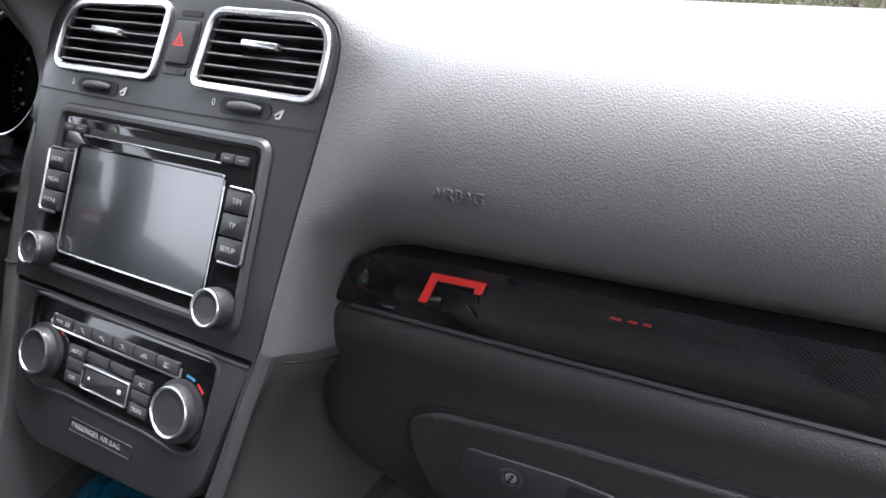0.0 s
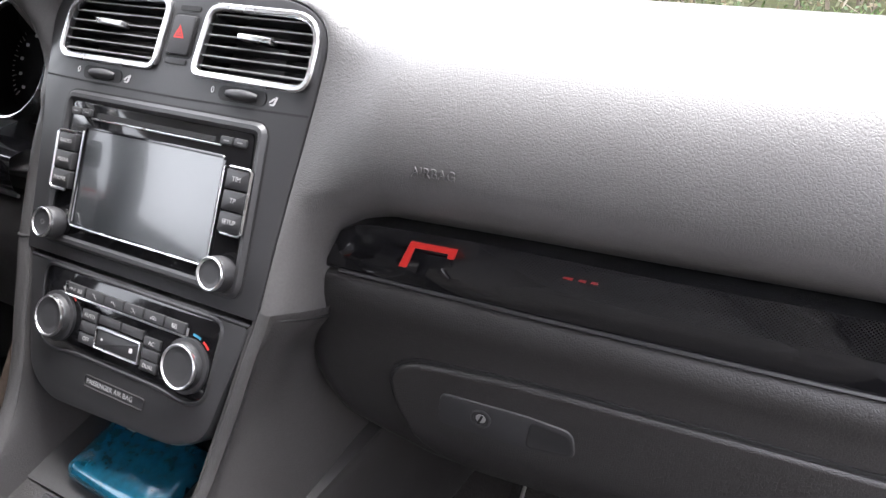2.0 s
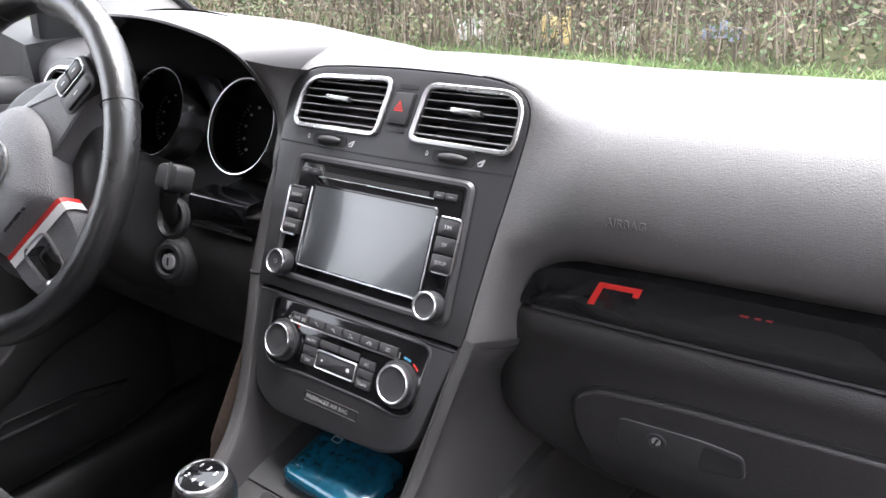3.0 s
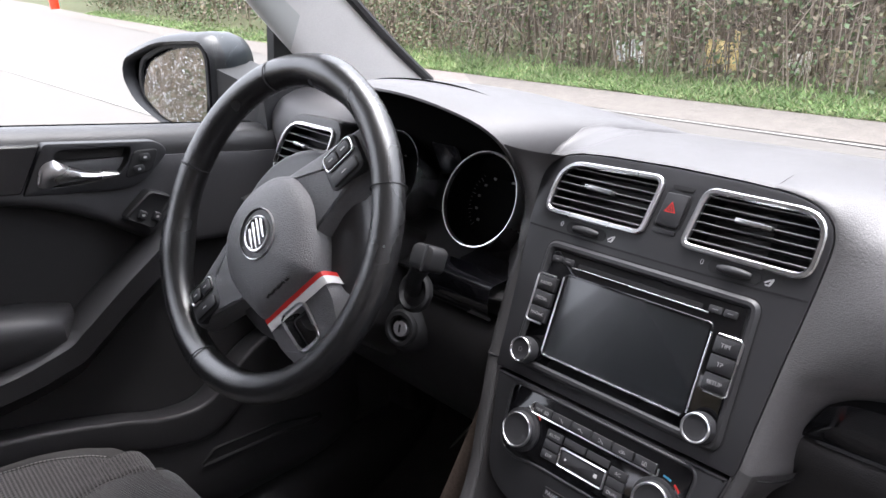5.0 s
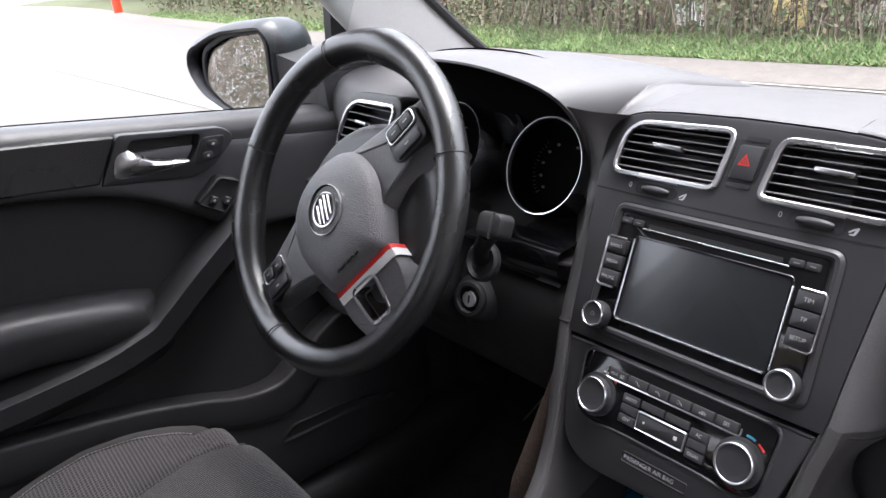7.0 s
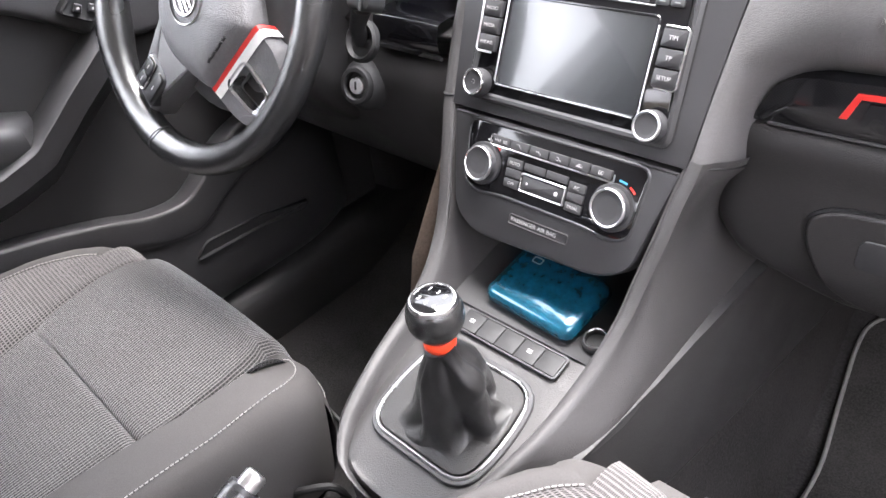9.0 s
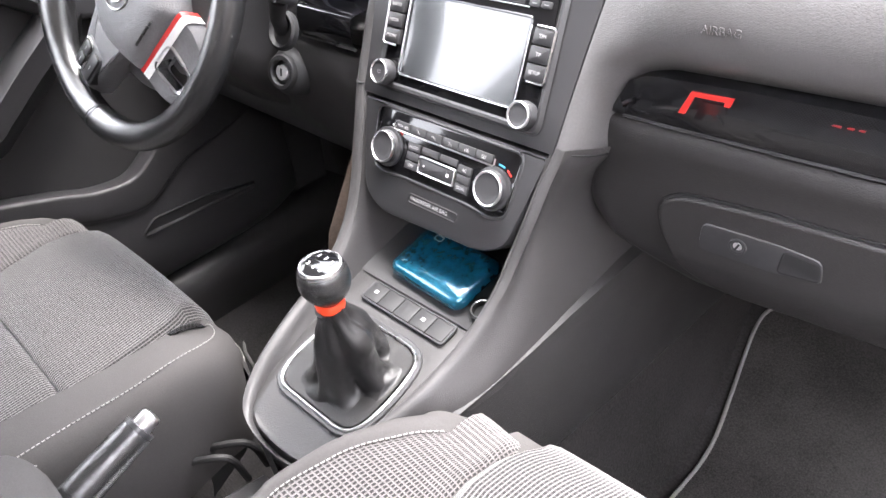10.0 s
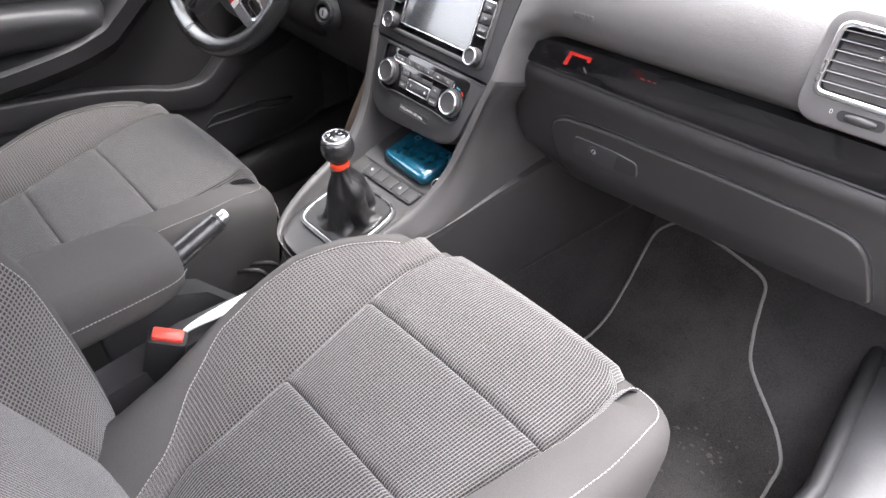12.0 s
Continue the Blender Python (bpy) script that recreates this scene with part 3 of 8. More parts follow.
# ---- the car's shell ----
def build_shell():
    # floor pan with carpet, rising to the bulkhead
    bm = bmesh.new()
    prof = [(-1.9, 0.24), (-0.5, 0.24), (0.08, 0.238), (0.19, 0.250), (0.30, 0.298), (0.39, 0.372), (0.47, 0.468), (0.54, 0.60), (0.60, 0.74), (0.65, 0.86)]
    loft(bm, [[(x, y, z + (0.0 if abs(x) < 0.6 else 0.02)) for y, z in spline(prof, 4)] for x in np.linspace(-0.72, 0.72, 13)], False)
    tagged(finish("floor", bm, CARPET), "dark carpet of the footwells, rising to the bulkhead", "floor", kind="structure")
    # sills
    for side in (-1, 1):
        bm = bmesh.new()
        sec = [(0.625, 0.24), (0.63, 0.33), (0.645, 0.36), (0.675, 0.372), (0.73, 0.365), (0.80, 0.355), (0.815, 0.33), (0.82, 0.16), (0.62, 0.16)]
        bend = table([-1.9, 0.0, 0.10, 0.24, 0.48, 0.66], [0.01, 0.015, 0.015, -0.015, -0.06, -0.09]) if side > 0 else table([-1.9, 0.66], [0.0, 0.0])
        loft(bm, [[(side * (x + bend(y)), y, z) for x, z in rpoly(sec, 0.015, 3)] for y in (-1.9, -1.0, -0.4, -0.1, 0.05, 0.15, 0.25, 0.36, 0.48, 0.58, 0.66)], True, (True, True))
        if side > 0:
            seal = bmesh.new()
            tube(seal, [(0.640 + bend(y), y, 0.368) for y in np.linspace(-0.6, 0.6, 25)], 0.013, 10)
            tagged(finish("trim_seal", seal, RUBBER), "black rubber seal along the door sill", "door seal", kind="structure")
        tagged(finish("sill_trim", bm, HARD if side < 0 else [STEEL]), "scuffed grey door sill under the open doorway" if side > 0 else "dark plastic door sill", "sill", kind="structure")
    bm = bmesh.new()
    loft(bm, [[(x, 0.675 - 0.16 * (x / 0.72) ** 2, z) for z in (0.22, 0.6, 0.862)] for x in np.linspace(-0.74, 0.74, 17)], False)
    tagged(finish("bulkhead", bm, CARPET), "dark carpeted bulkhead behind the dashboard", "bulkhead", kind="structure")
    for side in (-1, 1):
        bm = bmesh.new()
        loft(bm, [[(side * px, y, z) for px, y in rpoly([(0.645, 0.68), (0.652, y0 + 0.02), (0.668, y0), (0.74, y0), (0.74, 0.68)], 0.012, 2)] for y0, z in ((0.30, 0.22), (0.29, 0.40), (0.28, 0.66), (0.27, 0.85), (0.28, 0.885))], True, (True, True))
        tagged(finish("kick_panel", bm, HARD), "dark plastic side panel at the front of the footwell", "side panel", kind="structure")
    # roof, pillars, back wall
    bm = bmesh.new()
    rows = [[(x, y, 1.435 - 0.10 * (x / 0.62) ** 4 - (0.06 if y > 0.0 else 0.0) * 1.0) for x in np.linspace(-0.6, 0.6, 9)] for y in (-1.95, -1.0, -0.5, -0.25)]
    rows.append([(x, -0.02, 1.36 - 0.06 * (x / 0.62) ** 4) for x in np.linspace(-0.58, 0.58, 9)])
    top = [[(x, y, z + 0.03) for x, y, z in row] for row in rows]
    loft(bm, rows, False)
    loft(bm, top, False)
    tagged(finish("ceiling", bm, HEADLINER), "pale grey roof lining", "roof lining", kind="structure")
    # A pillars: from the dash corner up to the roof, with trim and black rubber
    for side in (-1, 1):
        p = thing("pillar_front", Matrix(), "pale grey windscreen pillar trim with a black rubber edge", "pillar", kind="structure")
        foot = [(0.684, 0.40, 0.985), (0.690, 0.30, 0.99), (0.702, 0.22, 0.99), (0.725, 0.23, 0.99), (0.742, 0.31, 0.99), (0.715, 0.42, 0.985)]
        knee = [(0.640, 0.22, 1.13), (0.647, 0.15, 1.135), (0.660, 0.08, 1.14), (0.685, 0.085, 1.14), (0.70, 0.15, 1.13), (0.672, 0.24, 1.125)]
        head = [(0.578, 0.0, 1.335), (0.583, -0.06, 1.34), (0.590, -0.12, 1.345), (0.62, -0.12, 1.345), (0.638, -0.06, 1.34), (0.615, 0.02, 1.33)]
        rings = []
        for s in np.linspace(0, 1, 9):
            ring = []
            for a, b, c in zip(foot, knee, head):
                a, b, c = Vector(a), Vector(b), Vector(c)
                ctrl = b * 2 - (a + c) / 2
                q = a * (1 - s) ** 2 + ctrl * 2 * s * (1 - s) + c * s * s
                ring.append((side * q.x, q.y, q.z))
            rings.append(spline(ring, 3, True))
        bm = bmesh.new()
        loft(bm, rings, True, (True, True))
        part("trim", bm, HEADLINER, p)
        bm = bmesh.new()
        tube(bm, [(x - side * 0.004, y + 0.012, z) for x, y, z in [r[0] for r in rings]], 0.008, 8)
        part("rubber_seal", bm, RUBBER, p, "black rubber edge")
        bm = bmesh.new()
        tube(bm, [(x + side * 0.006, y, z) for x, y, z in [r[11] for r in rings]], 0.014, 8)
        part("rubber_seal", bm, RUBBER, p, "black rubber edge")
    for side in (-1, 1):
        bm = bmesh.new()
        rings = []
        for y0, y1, z in ((-0.80, -1.02, 0.3), (-0.82, -1.0, 0.95), (-0.86, -0.96, 1.15), (-0.88, -0.95, 1.38)):
            x0, x1 = (0.70, 0.80) if z < 1 else (lerp(0.70, 0.58, (z - 1) / 0.4), lerp(0.78, 0.64, (z - 1) / 0.4))
            rings.append([(side * x0, y0, z), (side * x0, y1, z), (side * x1, y1, z), (side * x1, y0, z)])
        loft(bm, rings, True, (True, True))
        tagged(finish("pillar_middle", bm, HARD), "dark plastic middle pillar beside the seat", "pillar", kind="structure")
        # unseen rear sides, closed without windows to keep their light off the radio screen
        bm = bmesh.new()
        loft(bm, [[(side * 0.70, y, 0.3), (side * 0.70, y, 0.98), (side * 0.60, y, 1.37), (side * 0.64, y, 1.37), (side * 0.74, y, 0.98), (side * 0.74, y, 0.3)] for y in (-1.0, -1.9)], True, (True, True))
        tagged(finish("wall_rear_side", bm, HARD), "plain unseen side closed behind the doors to keep rear window light out", "side trim", kind="structure")
        bm = bmesh.new()
        tube(bm, [(side * 0.605, y, z) for y, z in ((-0.12, 1.345), (-0.5, 1.385), (-1.0, 1.385), (-1.9, 1.36))], 0.03, 8)
        tagged(finish("roof_rail", bm, HEADLINER), "pale grey roof edge trim above the doors", "roof trim", kind="structure")
    bm = bmesh.new()
    loft(bm, [[(x, -1.9, 0.24), (x, -1.9, 1.02), (x, -1.94, 1.02), (x, -1.94, 0.24)] for x in (-0.74, 0.74)], True, (True, True))
    tagged(finish("wall_rear", bm, HARD), "plain dark panel below the rear window", "rear wall", kind="structure")
    # windscreen
    bm = bmesh.new()
    rows = []
    for s in np.linspace(0, 1, 8):
        hw = lerp(0.66, 0.55, s)
        rows.append([(x, lerp(0.72, -0.02, s) - 0.12 * (x / 0.66) ** 2 * (1 - 0.5 * s), lerp(0.862, 1.36, s) + 0.03 * math.sin(math.pi * s)) for x in np.linspace(-hw, hw, 13)])
    loft(bm, rows, False)
    g = tagged(finish("window_front", bm, CLEAR), "clear curved windscreen glass", "windscreen", kind="structure")
    g.visible_shadow = False


build_shell()

# ---- dashboard ----
FO = Vector((0, 0.012, 0.84))
FASCIA = Matrix(((1, 0, 0, FO.x), (0, 0.4472, -0.8944, FO.y), (0, 0.8944, 0.4472, FO.z), (0, 0, 0, 1)))


trim_low = table([0.15, 0.21, 0.30, 0.37, 0.46, 0.62, 0.72], [0.8400, 0.8375, 0.8345, 0.8325, 0.8305, 0.8285, 0.8280])
trim_high = table([0.15, 0.27, 0.37, 0.60, 0.72], [0.876, 0.8775, 0.8745, 0.8735, 0.8735])


def face_y(x):
    """The passenger-side face of the dash, in plan."""
    return 0.05 + 0.10 * (abs(x) - 0.2)


def skin_profile(x):
    f = face_y(x)
    side = [(f + 0.040, 0.864), (f + 0.026, 0.8735), (f + 0.0135, 0.8828), (f + 0.0035, 0.8925), (f - 0.0015, 0.903), (f + 0.004, 0.942), (f + 0.036, 0.981),
            (f + 0.085, 0.998), (0.19 + 0.02, 1.002), (0.30, 0.984), (0.42, 0.956), (0.55, 0.924), (0.68, 0.892)]
    # in the middle the skin dips behind the fascia and comes up flush along its upper edge
    vt = float(np.interp(abs(x), [0.0, 0.07, 0.10, 0.112, 0.122, 0.131, 0.136, 0.138], [0.1905, 0.1892, 0.1868, 0.1842, 0.1803, 0.1735, 0.165, 0.1556]))
    zt = 0.84 + 0.8944 * vt
    plane = lambda z: 0.012 + 0.5 * (z - 0.84)
    sink = 0.03 if abs(x) < 0.134 else 0.002
    mid = [(plane(z) + sink + 0.018 * min(1.0, max(0.0, (0.912 - z) / 0.03)), z) for z in np.linspace(0.862, zt - 0.006, 7)]
    crest = 1.0115 - (0.004 if x < 0 else 0.024) * (x / 0.138) ** 2
    mid += [(plane(zt) + 0.0005, zt + 0.001), (plane(zt) + 0.022 + 0.012 * min(1.0, abs(x) / 0.138) ** 4, max(zt + 0.004, crest)), (0.30, 0.987), (0.42, 0.957), (0.55, 0.925), (0.68, 0.892)]
    hood = [(0.14, 0.86), (0.14, 0.90), (0.14, 0.935), (0.14, 0.962), (0.14, 0.98), (0.14, 0.99), (0.145, 0.998), (0.16, 1.004), (0.21, 1.003), (0.30, 0.987),
            (0.42, 0.957), (0.55, 0.925), (0.68, 0.892)]
    end = [(0.13, 0.868), (0.11, 0.885), (0.10, 0.90), (0.10, 0.92), (0.10, 0.95), (0.105, 0.975), (0.12, 0.992), (0.15, 1.002), (0.21, 1.002), (0.30, 0.986),
           (0.42, 0.956), (0.55, 0.924), (0.68, 0.892)]
    keys = [(-0.74, end), (-0.56, end), (-0.48, hood), (-0.20, hood), (-0.138, mid), (0.138, mid), (0.195, side), (0.74, side)]
    if x <= keys[0][0]:
        return keys[0][1]
    for (a, p), (b, q) in zip(keys, keys[1:]):
        if a <= x <= b:
            if p is q:
                return p
            s = (x - a) / (b - a)
            s = s * s * (3 - 2 * s)
            return [(lerp(u[0], w[0], s), lerp(u[1], w[1], s)) for u, w in zip(p, q)]
    return side


def skin_z(x, y):
    pts = sorted(skin_profile(x)[7:])
    return float(np.interp(y, [p[0] for p in pts], [p[1] for p in pts]))


def build_dash():
    dash = thing("dashboard", Matrix(), "dark grey grained dashboard with an embossed passenger panel", "dashboard")
    bm = bmesh.new()
    xs = np.unique(np.concatenate([np.linspace(-0.72, -0.5, 8), np.linspace(-0.5, -0.13, 16), np.linspace(-0.13, 0.13, 9), np.linspace(0.095, 0.145, 36), np.linspace(-0.145, -0.095, 36), np.linspace(0.13, 0.22, 16), np.linspace(0.22, 0.72, 16)]))
    lay = lambda x, y, z: (x, y - 0.10 * max(0.0, (y - 0.3) / 0.38) * (x / 0.72) ** 2 * 1.6, z)
    for some in (sorted([x for x in xs if x < 0.085] + [0.085]), [0.20] + [x for x in xs if x > 0.20]):
        loft(bm, [[lay(x, y, z) for y, z in even_spline(skin_profile(x), 5)] for x in some], False)
    # the dash top between the fascia's corner and the passenger side
    inside, outside = even_spline(skin_profile(0.085), 8), even_spline(skin_profile(0.20), 8)

    def top_z(x, y):
        a, b = (float(np.interp(y, [p[0] for p in q[len(q) * 7 // 12:]], [p[1] for p in q[len(q) * 7 // 12:]])) for q in (inside, outside))
        s = min(1.0, max(0.0, (x - 0.085) / 0.115))
        return lerp(a, b, s * s * (3 - 2 * s))

    loft(bm, [[lay(x, y, top_z(x, y)) for y in np.linspace(0.20, 0.68, 20)] for x in np.linspace(0.085, 0.20, 14)], False)
    # the skin that wraps from the fascia's edge round its corner, down its side and into the strip's recess
    cum = np.concatenate([[0], np.cumsum([math.dist(p, q) for p, q in zip(outside, outside[1:])])])
    reach = lambda fit: cum[min(range(len(outside)), key=lambda i: fit(*outside[i]))]
    on_side = lambda k: (0.20, float(np.interp(k, cum, [p[0] for p in outside])), float(np.interp(k, cum, [p[1] for p in outside])))
    rim = [(0.1239, -0.0262), (0.1255, 0.0), (0.127, 0.02), (0.1305, 0.06), (0.1355, 0.11), (0.1378, 0.14), (0.138, 0.1556), (0.136, 0.165), (0.131, 0.1735), (0.122, 0.1803), (0.112, 0.1842), (0.10, 0.1868), (0.085, 0.1882)]
    rim = even_spline(rim, 6)
    turn = [math.atan2(q[1] - p[1], q[0] - p[0]) for p, q in zip([rim[0]] + rim[:-1], rim[1:] + [rim[-1]])]
    way = np.concatenate([[0], np.cumsum([math.dist(p, q) for p, q in zip(rim, rim[1:])])])
    at = lambda x, v: way[min(range(len(rim)), key=lambda i: math.dist(rim[i], (x, v)))]
    stops = [float(u) for u in (at(0.129, 0.040), at(0.1305, 0.062), at(0.1325, 0.08), at(0.1355, 0.11), at(0.138, 0.158), at(0.128, 0.182))]
    places = [0.0, reach(lambda y, z: abs(z - 0.899) + 10 * (y > 0.1)), reach(lambda y, z: abs(z - 0.915) + 10 * (y > 0.1)), reach(lambda y, z: abs(z - 0.944) + 10 * (y > 0.1)), reach(lambda y, z: abs(y - 0.10) + 10 * (z < 0.9)), reach(lambda y, z: abs(y - 0.20) + 10 * (z < 0.95))]
    rows = []
    for (x, v), k, w in zip(rim, [float(u) for u in way], turn):
        x, v = float(x), float(v)
        nx, nv = math.sin(w), -math.cos(w)
        in_plane = lambda d, lift: FASCIA @ Vector((x + nx * d, v + nv * d, lift))
        if k < stops[0]:
            s = k / stops[0]
            q = Vector(on_side(0.0))
            c = s ** 3
            goal = Vector((lerp(0.154, q.x, c), lerp(0.13, q.y, s ** 2), lerp(0.781, q.z, s)))
            aim = Vector((0.1 + 0.9 * c, 1 - 0.9 * c, 0)).normalized()
            start = lerp(0.62, 0.8, c)
        elif k < stops[-1]:
            goal = Vector(on_side(float(np.interp(k, stops, places))))
            s = max(0.0, (k - stops[-2]) / (stops[-1] - stops[-2]))
            aim = Vector((1 - 0.4 * s, 0.1 + 0.5 * s, -0.02)).normalized()
            start = 0.8
        else:
            s = (k - stops[-1]) / (way[-1] - stops[-1])
            gx = lerp(0.20, 0.085, s)
            goal = Vector((gx, 0.20, top_z(gx, 0.20)))
            aim = Vector((0.6 * (1 - s) ** 2, 1, (top_z(gx, 0.23) - top_z(gx, 0.20)) / 0.03)).normalized()
            start = lerp(0.8, 0.45, s)
        start = min(start, lerp(0.8, 0.28, max(0.0, nv) ** 0.7))
        first = in_plane(0.0017, -0.0006)
        far = (goal - first).length
        t0 = (in_plane(0.01, -0.0006) - first).normalized() * (far * float(start))
        t1 = aim * far * 0.8
        row = [in_plane(0.0003, -0.006), in_plane(0.0005, -0.0018), in_plane(0.0010, -0.0009)]
        for b in [i / 19 for i in range(20)]:
            p = (2 * b ** 3 - 3 * b ** 2 + 1) * first + (b ** 3 - 2 * b ** 2 + b) * t0 + (3 * b ** 2 - 2 * b ** 3) * goal + (b ** 3 - b ** 2) * t1
            if k > stops[-1]:
                own = Vector((p.x, p.y, float(np.interp(p.y, [u[0] for u in inside[len(inside) * 7 // 12:]], [u[1] for u in inside[len(inside) * 7 // 12:]]))))
                p = p.lerp(own, max(0.0, (s - 0.5) / 0.5) ** 2 * min(1.0, b * 6))
            row.append(p)
        rows.append([tuple(p) for p in row])
    # ease the skin round the corner
    sheet = np.array(rows)
    ease = np.interp(np.arange(sheet.shape[1]), [4, 8, sheet.shape[1] - 9, sheet.shape[1] - 3], [0, 1, 1, 0])[None, 1:-1, None] * np.clip((way[1:-1] - stops[3]) / 0.04, 0, 1)[:, None, None]
    for _ in range(24):
        pull = 0.25 * (sheet[:-2, 1:-1] + sheet[2:, 1:-1] + sheet[1:-1, :-2] + sheet[1:-1, 2:]) - sheet[1:-1, 1:-1]
        sheet[1:-1, 1:-1] += 0.5 * ease * pull
    rows = [[tuple(p) for p in row] for row in sheet.tolist()]
    loft(bm, rows, False)
    hem = rows[0][3:18]
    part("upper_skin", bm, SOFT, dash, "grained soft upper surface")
    words("AIRBAG", 0.0085, dash, pose(0.2355, face_y(0.235) - 0.0033, 0.922, 80, 0, 5), SOFT, 0.0007, "embossed_word")

    # cheeks: the padded sides of the centre stack, running down into the console rails
    secs = [(0.955, 0.1325, 0.081, 0.012), (0.93, 0.1305, 0.064, 0.020), (0.905, 0.129, 0.0485, 0.028), (0.88, 0.1275, 0.0330, 0.035), (0.82, 0.1235, 0.002, 0.030), (0.79, 0.118, -0.013, 0.018),
            (0.76, 0.113, -0.028, 0.013), (0.73, 0.107, -0.043, 0.016), (0.70, 0.102, -0.062, 0.025), (0.675, 0.096, -0.088, 0.034), (0.655, 0.091, -0.122, 0.039), (0.64, 0.086, -0.165, 0.040), (0.630, 0.079, -0.197, 0.036), (0.618, 0.070, -0.229, 0.029), (0.608, 0.058, -0.252, 0.018), (0.601, 0.046, -0.264, 0.011), (0.598, 0.030, -0.270, 0.008), (0.596, 0.012, -0.273, 0.006), (0.595, -0.004, -0.274, 0.005)]
    for side in (-1, 1):
        rings = []
        for z, xe, yf, w in [tuple(q) for q in spline(secs, 3)]:
            if side > 0 and z > 0.823:
                continue
            deep = 0.11 if z > 0.74 else lerp(0.11, 0.16, min(1, (0.74 - z) / 0.1))
            low = max(0.0, 0.72 - z)
            pts = [(xe - 0.006, yf + 0.10, z - low * 0.2), (xe - 0.003, yf + 0.01, z - low * 0.15), (xe, yf + 0.002, z - low * 0.05), (xe + 0.004, yf - 0.001, z), (xe + 0.012, yf - 0.001, z), (xe + w * 0.55, yf + 0.009, z - low * 0.15),
                   (xe + w * 0.85, yf + 0.03, z - low * 0.3), (xe + w, yf + 0.07, z - low * 0.4), (xe + w + 0.006, yf + deep + 0.08, z - low * 0.5)]
            shear = 0.28 * max(0.0, 1 - abs(z - 0.8165) / 0.05) if side > 0 else 0.0
            rings.append([(side * x, y, zz - shear * max(0.0, y - yf)) for x, y, zz in spline(pts, 3)])
        bm = bmesh.new()
        loft(bm, rings, False)
        part("stack_cheek", bm, CHEEK, dash, "padded side of the centre stack")
        near = min(rings, key=lambda r: abs(r[9][2] - 0.8165))
        bm = bmesh.new()
        tube(bm, hem if side > 0 else near[6:17], 0.0012, 6)
        part("cheek_joint", bm, BLACK, dash, "fine joint across the padded side")

    # lower dash on the passenger side: shelf edge, glove box surround and lid
    left = table([0.60, 0.66, 0.680, 0.694, 0.711, 0.735, 0.757, 0.80, 0.836, 0.845], [0.24, 0.215, 0.20, 0.170, 0.134, 0.119, 0.114, 0.123, 0.146, 0.150])
    bm = bmesh.new()
    rows = []
    prof = spline([(0.05, 0.8355), (0.012, 0.8355), (0.003, 0.833), (-0.001, 0.825), (-0.002, 0.815), (0.0, 0.80), (0.001, 0.785), (0.002, 0.75), (0.004, 0.72), (0.010, 0.695), (0.02, 0.676), (0.045, 0.664), (0.10, 0.660), (0.25, 0.655), (0.42, 0.64)], 3)
    for s in np.concatenate([np.linspace(0, 0.1, 9), np.linspace(0.13, 1, 20)]):
        row = []
        for dy, z in prof:
            x = lerp(left(z), 0.70, s)
            near = max(0.0, 1 - (x - left(z)) / 0.03)
            row.append((x, face_y(x) + dy + 0.018 * near ** 2.2 * min(1.0, max(0.0, (0.834 - z) / 0.05)), z + (trim_low(x) - 0.0385 - 0.80) * min(1.0, max(0.0, (z - 0.80) / 0.03))))
        rows.append(row)
    loft(bm, rows, False)
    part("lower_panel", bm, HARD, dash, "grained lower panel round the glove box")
    lid = [(0.199, 0.745), (0.197, 0.768), (0.217, 0.7795), (0.29, 0.7825), (0.44, 0.780), (0.56, 0.776), (0.597, 0.769), (0.615, 0.743), (0.627, 0.69), (0.60, 0.678), (0.40, 0.678), (0.25, 0.680), (0.219, 0.70)]

    def on_face(x, z, d):
        f = face_y(x) + 0.001
        fold = max(0.0, 0.72 - z)
        return (x, f - d + fold * 0.25 + fold * fold * 4, z)

    bm = bmesh.new()
    out = rpoly(lid, 0.016, 3)
    loft(bm, [[on_face(x, z, d) for x, z in ring] for ring, d in ((grow(out, 0.0030), -0.003), (grow(out, 0.0026), 0.0014), (grow(out, -0.001), 0.0014))], True)
    part("lid_gap", bm, BLACK, dash, "dark gap round the lid")
    bm = bmesh.new()
    loft(bm, [[on_face(x, z, d) for x, z in ring] for ring, d in ((out, -0.004), (out, 0.003), (grow(out, -0.0012), 0.0045), (grow(out, -0.003), 0.0052), (grow(out, -0.005), 0.0050))], True)
    # the lid's face is a set of strips so that it follows the fold
    inner = grow(out, -0.0035)
    lo = min(p[1] for p in inner)
    hi = max(p[1] for p in inner)
    rows = []
    for z in lo + (hi - lo) * (0.5 - 0.5 * np.cos(np.pi * np.linspace(0.04, 0.96, 20))):
        u, v = span(inner, z)
        rows.append([on_face(x, z, 0.0051) for x in np.linspace(u, v, 24)])
    loft(bm, rows, False)
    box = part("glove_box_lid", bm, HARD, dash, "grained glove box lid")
    hand = rpoly([(0.236, 0.735), (0.238, 0.761), (0.30, 0.760), (0.331, 0.756), (0.334, 0.736), (0.30, 0.733)], 0.006, 3)
    bm = bmesh.new()
    loft(bm, [[on_face(x, z, d) for x, z in ring] for ring, d in ((grow(hand, 0.0012), 0.004), (hand, 0.0062), (grow(hand, -0.001), 0.0064))], True, (False, True))
    part("handle_plate", bm, KEY, box, "smooth dark handle plate")
    bm = bmesh.new()
    grip = rpoly([(0.301, 0.7355), (0.304, 0.7565), (0.330, 0.753), (0.332, 0.738)], 0.004, 3)
